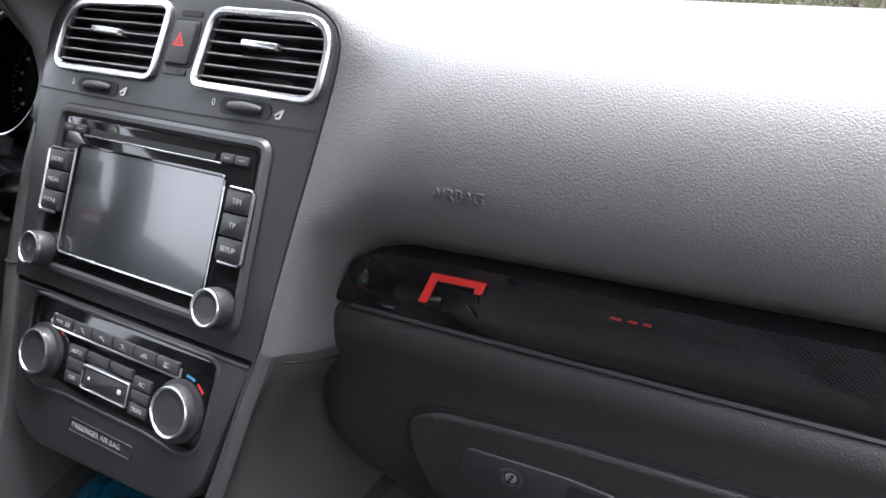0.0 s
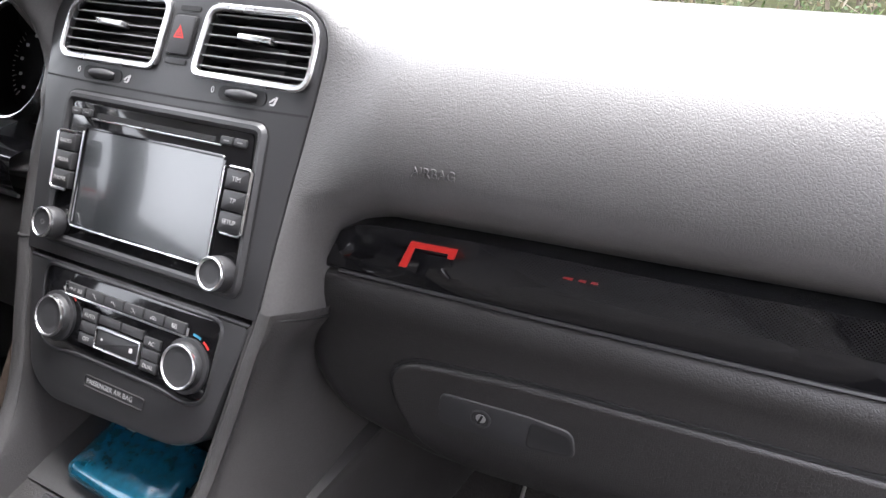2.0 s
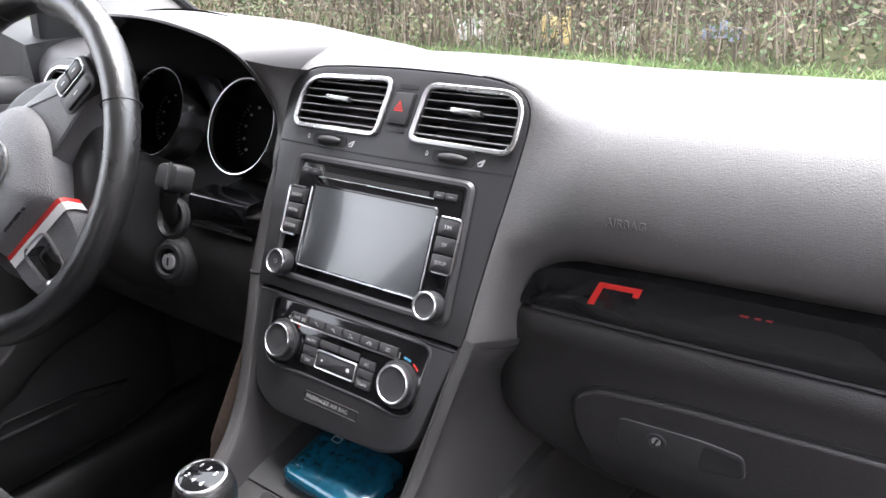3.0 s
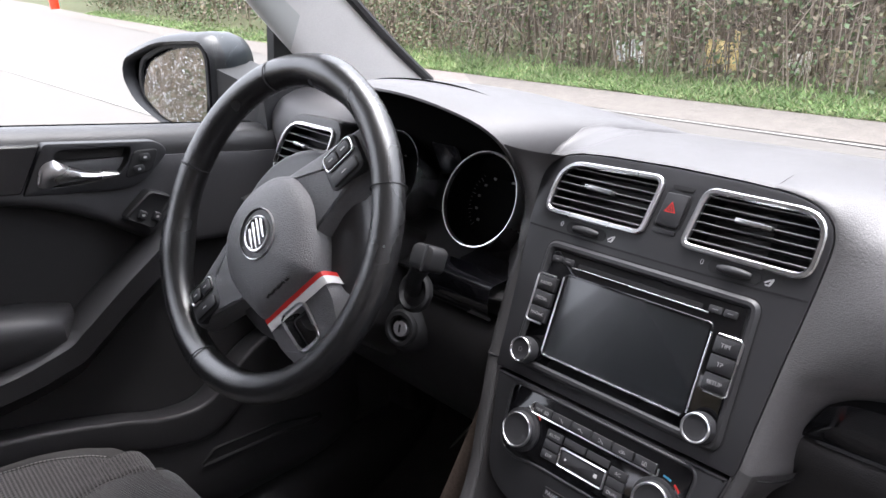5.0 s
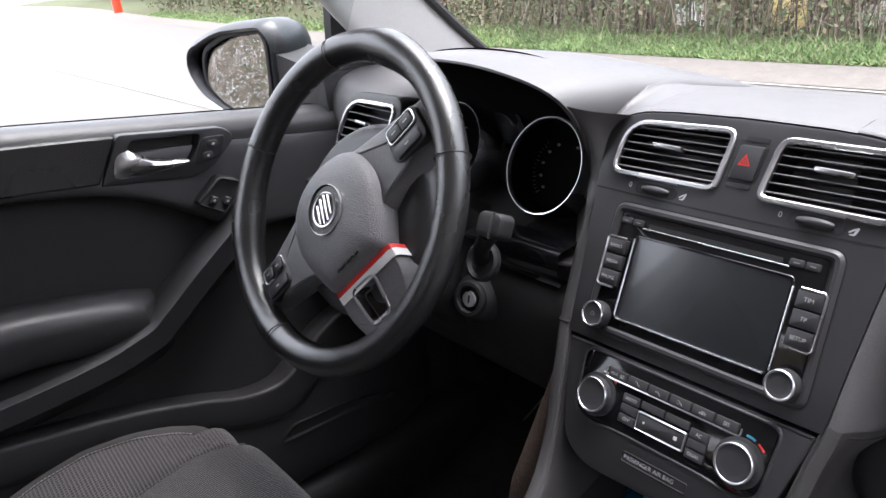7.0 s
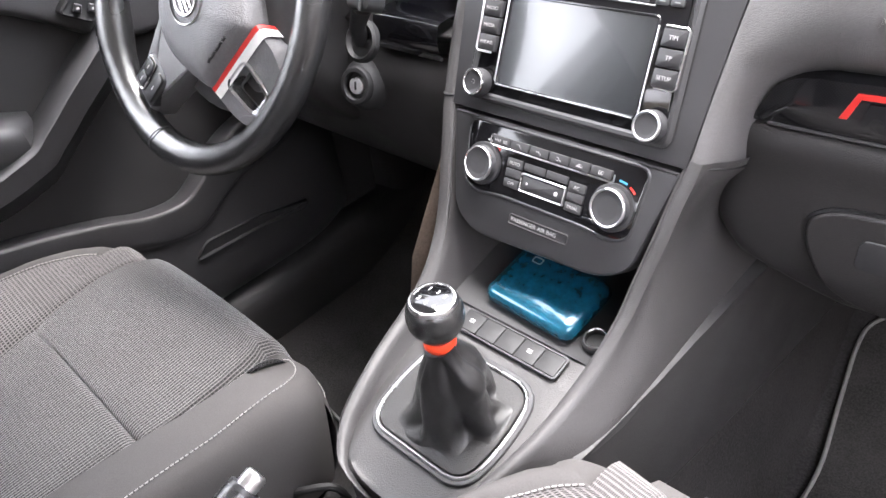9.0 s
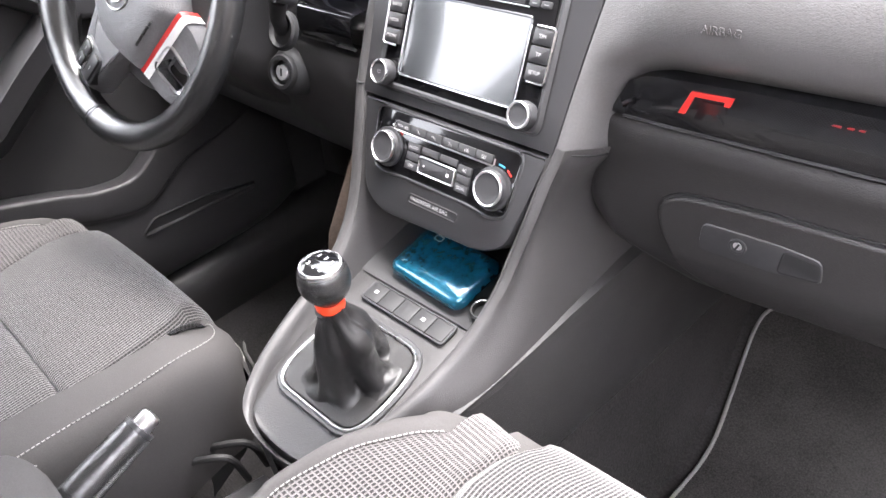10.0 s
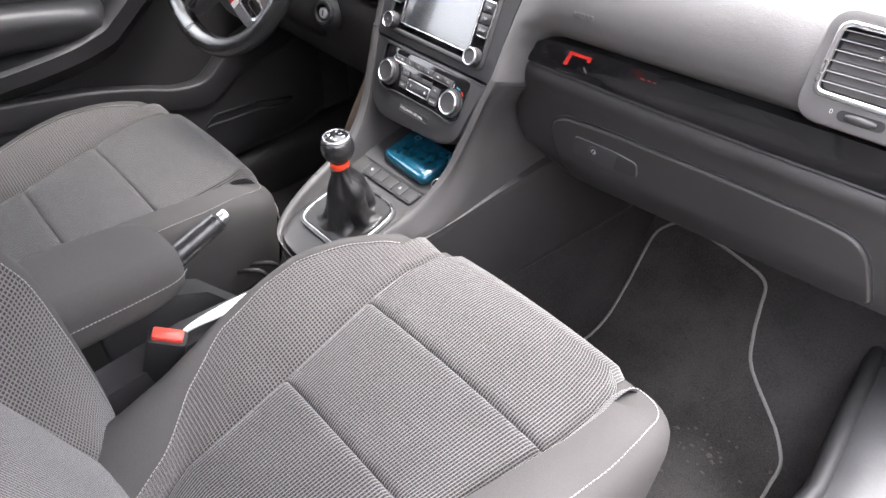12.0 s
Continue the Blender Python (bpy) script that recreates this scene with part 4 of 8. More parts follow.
    loft(bm, [[on_face(x, z, d) for x, z in ring] for ring, d in ((grow(grip, 0.001), 0.0066), (grip, 0.0069), (grow(grip, -0.001), 0.0067))], True, (False, True))
    part("finger_recess", bm, BLACK, box)
    bm = bmesh.new()
    fx, fy, fz = on_face(0.268, 0.7485, 0.006)
    lathe(bm, [(0.0050, -0.001), (0.0050, 0.001), (0.0058, 0.0016), (0.0068, 0.0016), (0.0076, 0.001), (0.0078, -0.002)], 28, Matrix.Translation((fx, fy, fz)) @ pose(0, 0, 0, 90, 0, 5.7), (False, False))
    lock = part("lock", bm, KEY, box, "round dark ring of the lock")
    bm = bmesh.new()
    lathe(bm, [(0.0001, 0.0006), (0.0036, 0.0006), (0.0040, 0.0), (0.0052, -0.0004), (0.0053, -0.001)], 24, Matrix.Translation((fx, fy, fz)) @ pose(0, 0, 0, 90, 0, 5.7), (False, False))
    part("lock_barrel", bm, BARREL, lock, "bright lock barrel")
    bm = bmesh.new()
    prism(bm, rrect(0.0018, 0.008, 0.0005, 2), 0.0014, 0.0022, 0.0002, lambda x, y, z: tuple(Matrix.Translation((fx, fy, fz)) @ pose(0, 0, 0, 90, 25, 5.7) @ Vector((x, y, z))))
    part("keyhole", bm, BLACK, lock)

    # trim strip, passenger and driver side
    for side, x0, x1 in ((1, 0.1475, 0.70), (-1, 0.15, 0.235)):
        bm = bmesh.new()
        rows = []
        for x in np.linspace(x0, x1, 40):
            f = face_y(x) + 0.004
            start = min(1.0, max(0.0, (x - x0) / 0.040)) if side > 0 else 1
            zb = trim_low(x)
            zt = lerp(zb + 0.003, trim_high(x), math.sqrt(1 - (1 - start) ** 2))
            rows.append([(side * x, y, z) for y, z in ((f + 0.02, zb - 0.002), (f, zb - 0.001), (f - 0.001, zb + 0.0015), (f - 0.0004, lerp(zb, zt, 0.5)), (f + 0.0012, zt), (f + 0.03, zt + 0.002))])
        loft(bm, rows, False)
        strip = part("trim_strip", bm, CARBON, dash, "glossy black carbon-patterned trim strip")
        bm = bmesh.new()
        rows = [[(side * x, y, z) for y, z in ((face_y(x) + 0.01, trim_low(x)), (face_y(x) + 0.0025, trim_low(x)), (face_y(x) + 0.0012, trim_low(x) - 0.0012), (face_y(x) + 0.003, trim_low(x) - 0.0026))] for x in np.linspace(x0 + 0.012, x1, 30)]
        loft(bm, rows, False)
        part("bright_edge", bm, SATIN, strip, "thin satin edge")
        if side > 0:
            def on_trim(x, z, d):
                zb, zt, f = trim_low(x), trim_high(x), face_y(x) + 0.004
                return (x, f + float(np.interp(z, [zb + 0.0015, (zb + zt) / 2, zt], [-0.001, -0.0004, 0.0012])) - d, z)

            bm = bmesh.new()
            badge = [(0.2060, 0.8515), (0.2150, 0.8705), (0.2475, 0.8705), (0.2450, 0.8635), (0.2405, 0.8635), (0.2415, 0.8668), (0.2180, 0.8668), (0.2115, 0.8515)]
            loft(bm, [[on_trim(x, z, d) for x, z in ring] for ring, d in ((badge, 0), (badge, 0.0016), (grow(badge, -0.0003), 0.002))], True, (False, True))
            part("red_badge_bar", bm, RED, strip, "raised red angular bar")
            bm = bmesh.new()
            inner = [(0.2185, 0.8485), (0.224, 0.8645), (0.242, 0.8645), (0.2435, 0.858), (0.237, 0.8555), (0.2425, 0.8485), (0.236, 0.8485), (0.232, 0.855), (0.228, 0.855), (0.225, 0.8485)]
            loft(bm, [[on_trim(x, z, d) for x, z in ring] for ring, d in ((inner, 0), (inner, 0.0014), (grow(inner, -0.0003), 0.0018))], True, (False, True))
            part("black_badge_shape", bm, GLOSS, strip, "raised glossy black shape")
            for a, b in ((0.315, 0.321), (0.3245, 0.329), (0.332, 0.336)):
                bm = bmesh.new()
                loft(bm, [[on_trim(x, z, d) for x, z in [(a, 0.8648), (b, 0.8643), (b + 0.0006, 0.8658), (a + 0.001, 0.8658)]] for d in (0.0002, 0.0008)], True, (False, True))
                part("red_mark", bm, DEEP_RED, strip, "small red mark")

    # driver-side lower dash and knee panel
    bm = bmesh.new()
    rows = []
    for x in np.linspace(-0.70, -0.118, 24):
        near = max(0.0, 1 - (-0.118 - x) / 0.05)
        rows.append([(x, y + near ** 2 * 0.03, z) for y, z in spline([(0.10, 0.876), (0.03, 0.868), (0.022, 0.862), (0.035, 0.852), (0.03, 0.838), (0.015, 0.83), (0.008, 0.80), (0.02, 0.74), (0.05, 0.68), (0.12, 0.63), (0.3, 0.60), (0.5, 0.58)], 3)])
    loft(bm, rows, False)
    part("knee_panel", bm, HARD, dash, "dark plastic panel under the steering column")

    bm = bmesh.new()
    loft(bm, [[(x, y, z) for y, z in spline([(0.05, 0.880), (0.024, 0.879), (0.018, 0.874), (0.015, 0.860), (0.018, 0.846), (0.036, 0.841)], 3)] for x in (-0.245, -0.20, -0.150)], False)
    bar = part("driver_trim", bm, GLOSS, dash, "glossy black trim beside the column")
    bm = bmesh.new()
    tube(bm, [(-0.245, 0.0175, 0.8445), (-0.150, 0.0175, 0.8445)], 0.0018, 6)
    part("bright_edge", bm, SILVER, bar, "thin satin edge")

    # fascia plate of the centre stack, upper half
    fas = thing("centre_fascia", FASCIA, "dark satin centre stack panel with two air vents above the radio", "centre panel")
    half = spline([(0.1305, 0.06), (0.1355, 0.11), (0.1378, 0.140), (0.138, 0.1556), (0.136, 0.165), (0.131, 0.1735), (0.122, 0.1803), (0.112, 0.1842), (0.10, 0.1868), (0.07, 0.1892), (0.0, 0.1905)], 2)
    out = [(-0.1235, -0.030), (0.1235, -0.030), (0.127, 0.02)] + half + [(-x, y) for x, y in half[-2::-1]] + [(-0.127, 0.02)]
    bm = bmesh.new()
    plate(bm, out, [grow(VENT_DRIVER, -0.0005), grow(VENT_PASSENGER, -0.0005)], -0.02, 0.0, 0.0015)
    part("panel", bm, SATIN, fas)
    bm = bmesh.new()
    loft(bm, [[(x, 0.1112 - 0.002 * (1 - (x / 0.135) ** 2), 0.0002), (x, 0.1126 - 0.002 * (1 - (x / 0.135) ** 2), 0.0003)] for x in np.linspace(-0.1345, 0.1345, 20)], False)
    part("panel_joint", bm, BLACK, fas, "fine joint line")
    # lower half
    low = rpoly([(-0.121, -0.0325), (-0.108, -0.09), (-0.098, -0.128), (-0.07, -0.144), (0.07, -0.138), (0.098, -0.124), (0.106, -0.09), (0.121, -0.0325)], [0.004, 0.05, 0.02, 0.02, 0.02, 0.02, 0.05, 0.004], 5)
    bm = bmesh.new()
    prism(bm, low, -0.02, -0.001, 0.004)
    part("lower_panel", bm, SATIN, fas)
    return dash, fas


VENT_DRIVER = rpoly([(-0.1225, 0.1272), (-0.0125, 0.1272), (-0.0050, 0.1815), (-0.116, 0.1785)], [0.014, 0.010, 0.012, 0.040], 6)
VENT_PASSENGER = rpoly([(0.0240, 0.1275), (0.1315, 0.1265), (0.1340, 0.1785), (0.0325, 0.1795)], [0.010, 0.014, 0.036, 0.012], 6)
DASH, FAS = build_dash()

# ---- vents, radio, climate panel, instruments ----
def air_vent(name, m, outline, slat_ys, slider_at, label, wheel_at, icon=True, depth=0.03):
    v = thing(name, m, label, "air vent", "dashboard air vents")
    bm = bmesh.new()
    frame_ring(bm, grow(outline, 0.0008), grow(outline, -0.0042), -0.001, 0.0036, 0.0012, -0.004)
    part("chrome_frame", bm, CHROME, v, "chrome frame")
    box = grow(outline, -0.004)
    bm = bmesh.new()
    loft(bm, [[(x, y, z) for x, y in ring] for ring, z in ((box, 0.001), (grow(box, -0.002), -depth))], True, (False, True))
    part("duct", bm, BLACK, v, "black duct")
    for y in slat_ys:
        a, b = span(box, y)
        bm = bmesh.new()
        sec = [(-0.0165, 0.0014), (-0.0015, 0.0011), (0.0, 0.0003), (-0.0015, -0.0006), (-0.0165, -0.001)]
        loft(bm, [[(x, y + dy, z) for z, dy in sec] for x in (a, b)], True, (True, True))
        part("slat", bm, KEY, v)
        bm = bmesh.new()
        tube(bm, [(a, y + 0.0002, -0.0004), (b, y + 0.0002, -0.0004)], 0.0006, 5)
        part("slat_edge", bm, DIM_MARK, v, "paler slat edge")
    bm = bmesh.new()
    sx, sy = slider_at
    o = rpoly([(sx - 0.015, sy - 0.0014), (sx + 0.015, sy - 0.0026), (sx + 0.016, sy + 0.0018), (sx - 0.015, sy + 0.0028)], 0.0015, 3)
    prism(bm, o, -0.004, 0.0045, 0.0012)
    part("slider", bm, SILVER, v, "silver slider")
    wx, wy = wheel_at
    bm = bmesh.new()
    prism(bm, rrect(0.044, 0.0105, 0.0052, 5, wx, wy), 0.0, 0.0006)
    part("wheel_slot", bm, BLACK, v)
    bm = bmesh.new()
    rows = []
    for k in range(33):
        x = -0.0145 + 0.029 * k / 32
        h = 0.0042 * math.sqrt(max(0.05, 1 - (x / 0.0165) ** 2))
        z = 0.0048 * math.sqrt(max(0.02, 1 - (x / 0.0165) ** 2)) + (0.0004 if k % 2 else 0)
        rows.append([(wx + x, wy - h, 0.0002), (wx + x, wy - h * 0.8, z * 0.8), (wx + x, wy, z), (wx + x, wy + h * 0.8, z * 0.8), (wx + x, wy + h, 0.0002)])
    loft(bm, rows, False)
    part("thumb_wheel", bm, KEY, v, "ribbed thumb wheel", 80)
    words("0", 0.0065, v, pose(wx - 0.028, wy + 0.001, 0.0004), MARK, 0.0001, "mark_zero")
    if icon:
        for dx, w, h, r in ((0.027, 0.0055, 0.0012, 35), (0.030, 0.0018, 0.0055, -20), (0.0275, 0.004, 0.0011, 0)):
            bm = bmesh.new()
            prism(bm, rrect(w, h, 0.0004, 2), 0.0002, 0.0005)
            o = part("mark_bar", bm, MARK, v)
            o.matrix_basis = pose(wx + dx, wy - (0.003 if r == 0 else 0), 0, 0, 0, r)
    return v


SLATS = [0.1353, 0.1428, 0.1503, 0.1578, 0.1653, 0.1725]
air_vent("air_vent", FASCIA, VENT_DRIVER, SLATS, (-0.0685, 0.1578), "centre air vent with black slats and chrome frame", (-0.0689, 0.1180))
air_vent("air_vent", FASCIA, VENT_PASSENGER, SLATS, (0.079, 0.1578), "centre air vent with black slats and chrome frame", (0.0752, 0.1187))


def outer_vent(side, centre, yaw, outline, slats, slider, wheel, label):
    m = Matrix.Translation(centre) @ pose(0, 0, 0, 72, 0, yaw)
    v = air_vent("air_vent", m, outline, slats, slider, label, wheel)
    bm = bmesh.new()
    lo = min(y for _, y in outline)
    pod = grow(outline, 0.012)
    pod = [(x, y - (0.016 if y < 0 else 0.0)) for x, y in pod]
    plate(bm, pod, [grow(outline, -0.0005)], -0.05, 0.0, 0.006)
    part("pod", bm, HARD if side < 0 else SOFT, v, "grained vent housing")
    return v


outer_vent(1, (0.565, 0.085, 0.952), 6, rpoly([(-0.056, -0.034), (0.060, -0.036), (0.050, 0.034), (-0.052, 0.036)], [0.012, 0.015, 0.025, 0.012], 5), [-0.022, -0.012, -0.002, 0.008, 0.018, 0.027], (0.005, 0.010), (-0.004, -0.0475), "outer passenger air vent with chrome frame")
outer_vent(-1, (-0.526, 0.050, 0.953), -4, rpoly([(-0.082, -0.038), (0.052, -0.038), (0.074, 0.040), (-0.054, 0.037)], [0.022, 0.014, 0.014, 0.042], 5), [-0.027, -0.0155, -0.004, 0.0075, 0.019, 0.030], (-0.010, 0.008), (-0.012, -0.046), "outer driver air vent with chrome frame")


def build_hazard():
    h = thing("hazard_switch", FASCIA, "dark push switch with a red warning triangle between the vents", "hazard switch")
    o = rpoly([(-0.0038, 0.1405), (0.0180, 0.1405), (0.0215, 0.1692), (0.0, 0.1692)], 0.002, 3)
    bm = bmesh.new()
    prism(bm, grow(o, 0.0018), 0.0, 0.0006)
    part("surround", bm, BLACK, h)
    bm = bmesh.new()
    prism(bm, o, 0.0, 0.0026, 0.001)
    part("key", bm, KEY, h)
    for r0, r1, mt, nm in ((0.0062, 0.0042, RED, "triangle"), (0.0026, 0.0014, RED, "inner_triangle")):
        bm = bmesh.new()
        a = [(r0 * math.sin(q) + 0.0075, r0 * math.cos(q) + 0.1555) for q in (0, -2.094, 2.094)]
        b = [(r1 * math.sin(q) + 0.0075, r1 * math.cos(q) + 0.1555) for q in (0, -2.094, 2.094)]
        loft(bm, [[(x, y, 0.0029) for x, y in a], [(x, y, 0.0029) for x, y in b]], True)
        part(nm, bm, mt, h, "red warning triangle")
    bm = bmesh.new()
    prism(bm, rrect(0.020, 0.0035, 0.001, 2, 0.0125, 0.1748), 0.0, 0.0008)
    part("upper_slot", bm, BLACK, h)
    bm = bmesh.new()
    prism(bm, rrect(0.021, 0.004, 0.001, 2, 0.0062, 0.1355), 0.0, 0.001, 0.0003)
    part("lower_cap", bm, KEY, h)


build_hazard()


def knob(parent, cx, cy, r, z0, z1, face=SATIN, base=0.0):
    at = Matrix.Translation((cx, cy, 0))
    bm = bmesh.new()
    rr = [(r + base, z0), (r + base, z0 + 0.003), (r + 0.0008, z0 + 0.0035), (r + 0.0004, z1 - 0.003), (r - 0.0005, z1 - 0.001)]
    seg = 60
    rings = []
    for q, z in rr:
        rings.append([at @ Vector(((q + (0.00025 if k % 2 and z0 + 0.003 < z < z1 - 0.001 else 0)) * math.cos(2 * math.pi * k / seg), (q + (0.00025 if k % 2 and z0 + 0.003 < z < z1 - 0.001 else 0)) * math.sin(2 * math.pi * k / seg), z)) for k in range(seg)])
    loft(bm, rings, True, (True, True))
    k = part("knob", bm, KEY, parent, "round ribbed knob", 60)
    bm = bmesh.new()
    lathe(bm, [(r, z1 - 0.002), (r, z1), (r - 0.0008, z1 + 0.0007), (r - 0.0016, z1 + 0.0004), (r - 0.0022, z1 - 0.0006)], 40, at, (False, False))
    part("knob_ring", bm, CHROME, k, "chrome ring")
    bm = bmesh.new()
    lathe(bm, [(r - 0.0020, z1 - 0.0004), (r * 0.5, z1 - 0.0012), (0.0001, z1 - 0.0014)], 40, at, (False, True))
    part("knob_face", bm, face, k, "dark dished face")
    return k


def build_radio():
    r = thing("car_radio", FASCIA @ Matrix.Translation((0, 0.001, 0)) @ Matrix.Diagonal((0.972, 0.972, 1, 1)), "black car radio with a blank colour screen, keys and two knobs", "car radio")
    bm = bmesh.new()
    o = rpoly([(-0.110, -0.021), (0.110, -0.021), (0.1075, 0.1045), (-0.1075, 0.1045)], 0.012, 5)
    frame_ring(bm, o, grow(o, -0.0082), -0.001, 0.0036, 0.0026, -0.002)
    part("raised_frame", bm, SATIN, r, "raised satin frame")
    bm = bmesh.new()
    prism(bm, grow(o, 0.0014), -0.001, 0.0004)
    part("frame_groove", bm, BLACK, r, "dark groove round the frame")
    bm = bmesh.new()
    body = rpoly([(-0.1035, -0.0135), (0.1035, -0.0135), (0.097, 0.096), (-0.097, 0.096)], 0.005, 4)
    prism(bm, body, -0.001, 0.0018, 0.0008)
    part("front_panel", bm, GLOSS, r, "glossy black front")
    bm = bmesh.new()
    scr = rrect(0.1475, 0.0775, 0.002, 3, 0, 0.0365)
    frame_ring(bm, grow(scr, 0.0022), grow(scr, -0.0002), 0.0016, 0.0034, 0.0007, 0.001)
    part("screen_edge", bm, GLOSS, r, "glossy screen edge")
    bm = bmesh.new()
    prism(bm, scr, 0.0010, 0.0022)
    part("screen", bm, SCREEN, r, "dark blank screen")
    for pts in ([(-0.0765, 0.073), (-0.0765, -0.0005), (-0.074, -0.0035), (0.072, -0.0035)], [(0.0765, 0.070), (0.0765, 0.0005)]):
        bm = bmesh.new()
        tube(bm, [(x, y, 0.0036) for x, y in pts], 0.0008, 6)
        part("bright_line", bm, CHROME, r, "thin bright line")
    bm = bmesh.new()
    prism(bm, rrect(0.128, 0.0042, 0.001, 2, -0.002, 0.0872), 0.0016, 0.0022)
    part("disc_slot", bm, BLACK, r, "disc slot")
    bm = bmesh.new()
    tube(bm, [(-0.072, 0.0838, 0.0022), (0.068, 0.0838, 0.0022)], 0.0007, 6)
    part("bright_line", bm, CHROME, r, "thin bright line")
    for bx in (-0.0905, -0.0775, 0.0735, 0.0865):
        bm = bmesh.new()
        prism(bm, rrect(0.012, 0.0062, 0.0015, 3, bx, 0.0878), 0.0016, 0.0034, 0.0008)
        part("small_key", bm, KEY, r)
        bm = bmesh.new()
        prism(bm, rrect(0.005, 0.0009, 0.0003, 2, bx, 0.0878), 0.003, 0.0036)
        part("key_mark", bm, DIM_MARK, r)
    for side, labels in ((-1, ("RADIO", "MEDIA", "PHONE")), (1, ("TIM", "TP", "SETUP"))):
        cx = side * 0.0925
        for k, lab in enumerate(labels):
            cy = 0.0622 - 0.0153 * k
            bm = bmesh.new()
            prism(bm, rrect(0.0215, 0.0143, 0.0012, 3, cx, cy), 0.0016, 0.0060, 0.0012)
            key = part("key", bm, KEY, r)
            words(lab, 0.0046 if len(lab) > 4 else 0.0050, key, pose(cx - 0.0005, cy, 0.00605), KEY_MARK, 0.0001, "key_word")
        bm = bmesh.new()
        x0, x1 = cx + side * 0.0113, cx + side * 0.0118
        pts = [(cx - side * 0.009, 0.0704), (x0 - side * 0.002, 0.0704), (x1, 0.0685), (x1, 0.0255), (x0 - side * 0.002, 0.0232), (cx - side * 0.007, 0.0232)]
        tube(bm, [(x, y, 0.0052) for x, y in pts], 0.0011, 6)
        part("key_frame", bm, CHROME, r, "chrome edge round the keys")
    for side in (-1, 1):
        k = knob(r, side * 0.0925, -0.0055, 0.0122, 0.0016, 0.0155)
    words("O", 0.006, r, pose(-0.0925, -0.0055, 0.0144), MARK, 0.0001, "power_mark")
    bm = bmesh.new()
    prism(bm, rrect(0.080, 0.0032, 0.0012, 3, -0.005, -0.0170), 0.0015, 0.0026, 0.0003)
    part("card_slot", bm, BLACK, r, "narrow dark slot")


build_radio()


# outlines of the pictures on the climate keys, in millimetres: screen, seated shape with an arrow (three times), car, rear window
SEAT = [[(-0.5, 1.6), (0.6, -0.6), (2.2, -0.8), (2.4, -2.0)]]
ICONS = [
    [[(-2.4, -1.2), (-2.0, 1.2), (2.0, 1.2), (2.4, -1.2), (-2.4, -1.2)], [(-0.8, -0.6), (-0.6, 0.7)], [(0.6, -0.6), (0.8, 0.7)]],
    SEAT + [[(-2.6, 1.4), (-1.2, 1.4)]],
    SEAT + [[(-2.6, 0.6), (-0.8, 0.6)], [(-2.0, 1.1), (-2.6, 0.6), (-2.0, 0.1)]],
    SEAT + [[(-2.6, -1.4), (-0.2, -1.4)], [(-2.6, 1.4), (-1.2, 1.4)]],
    [[(-3.0, -1.0), (-2.8, 0.0), (-1.4, 0.3), (-0.6, 1.3), (1.2, 1.3), (2.0, 0.2), (2.9, 0.0), (3.0, -1.0), (-3.0, -1.0)], [(-0.9, 0.1), (0.9, 0.1), (0.4, -0.5)]],
    [[(-2.2, -1.4), (-2.2, 1.4), (2.2, 1.4), (2.2, -1.4), (-2.2, -1.4)], [(-1.0, 0.5), (1.0, 0.5)], [(-1.0, -0.4), (1.0, -0.4)]],
]


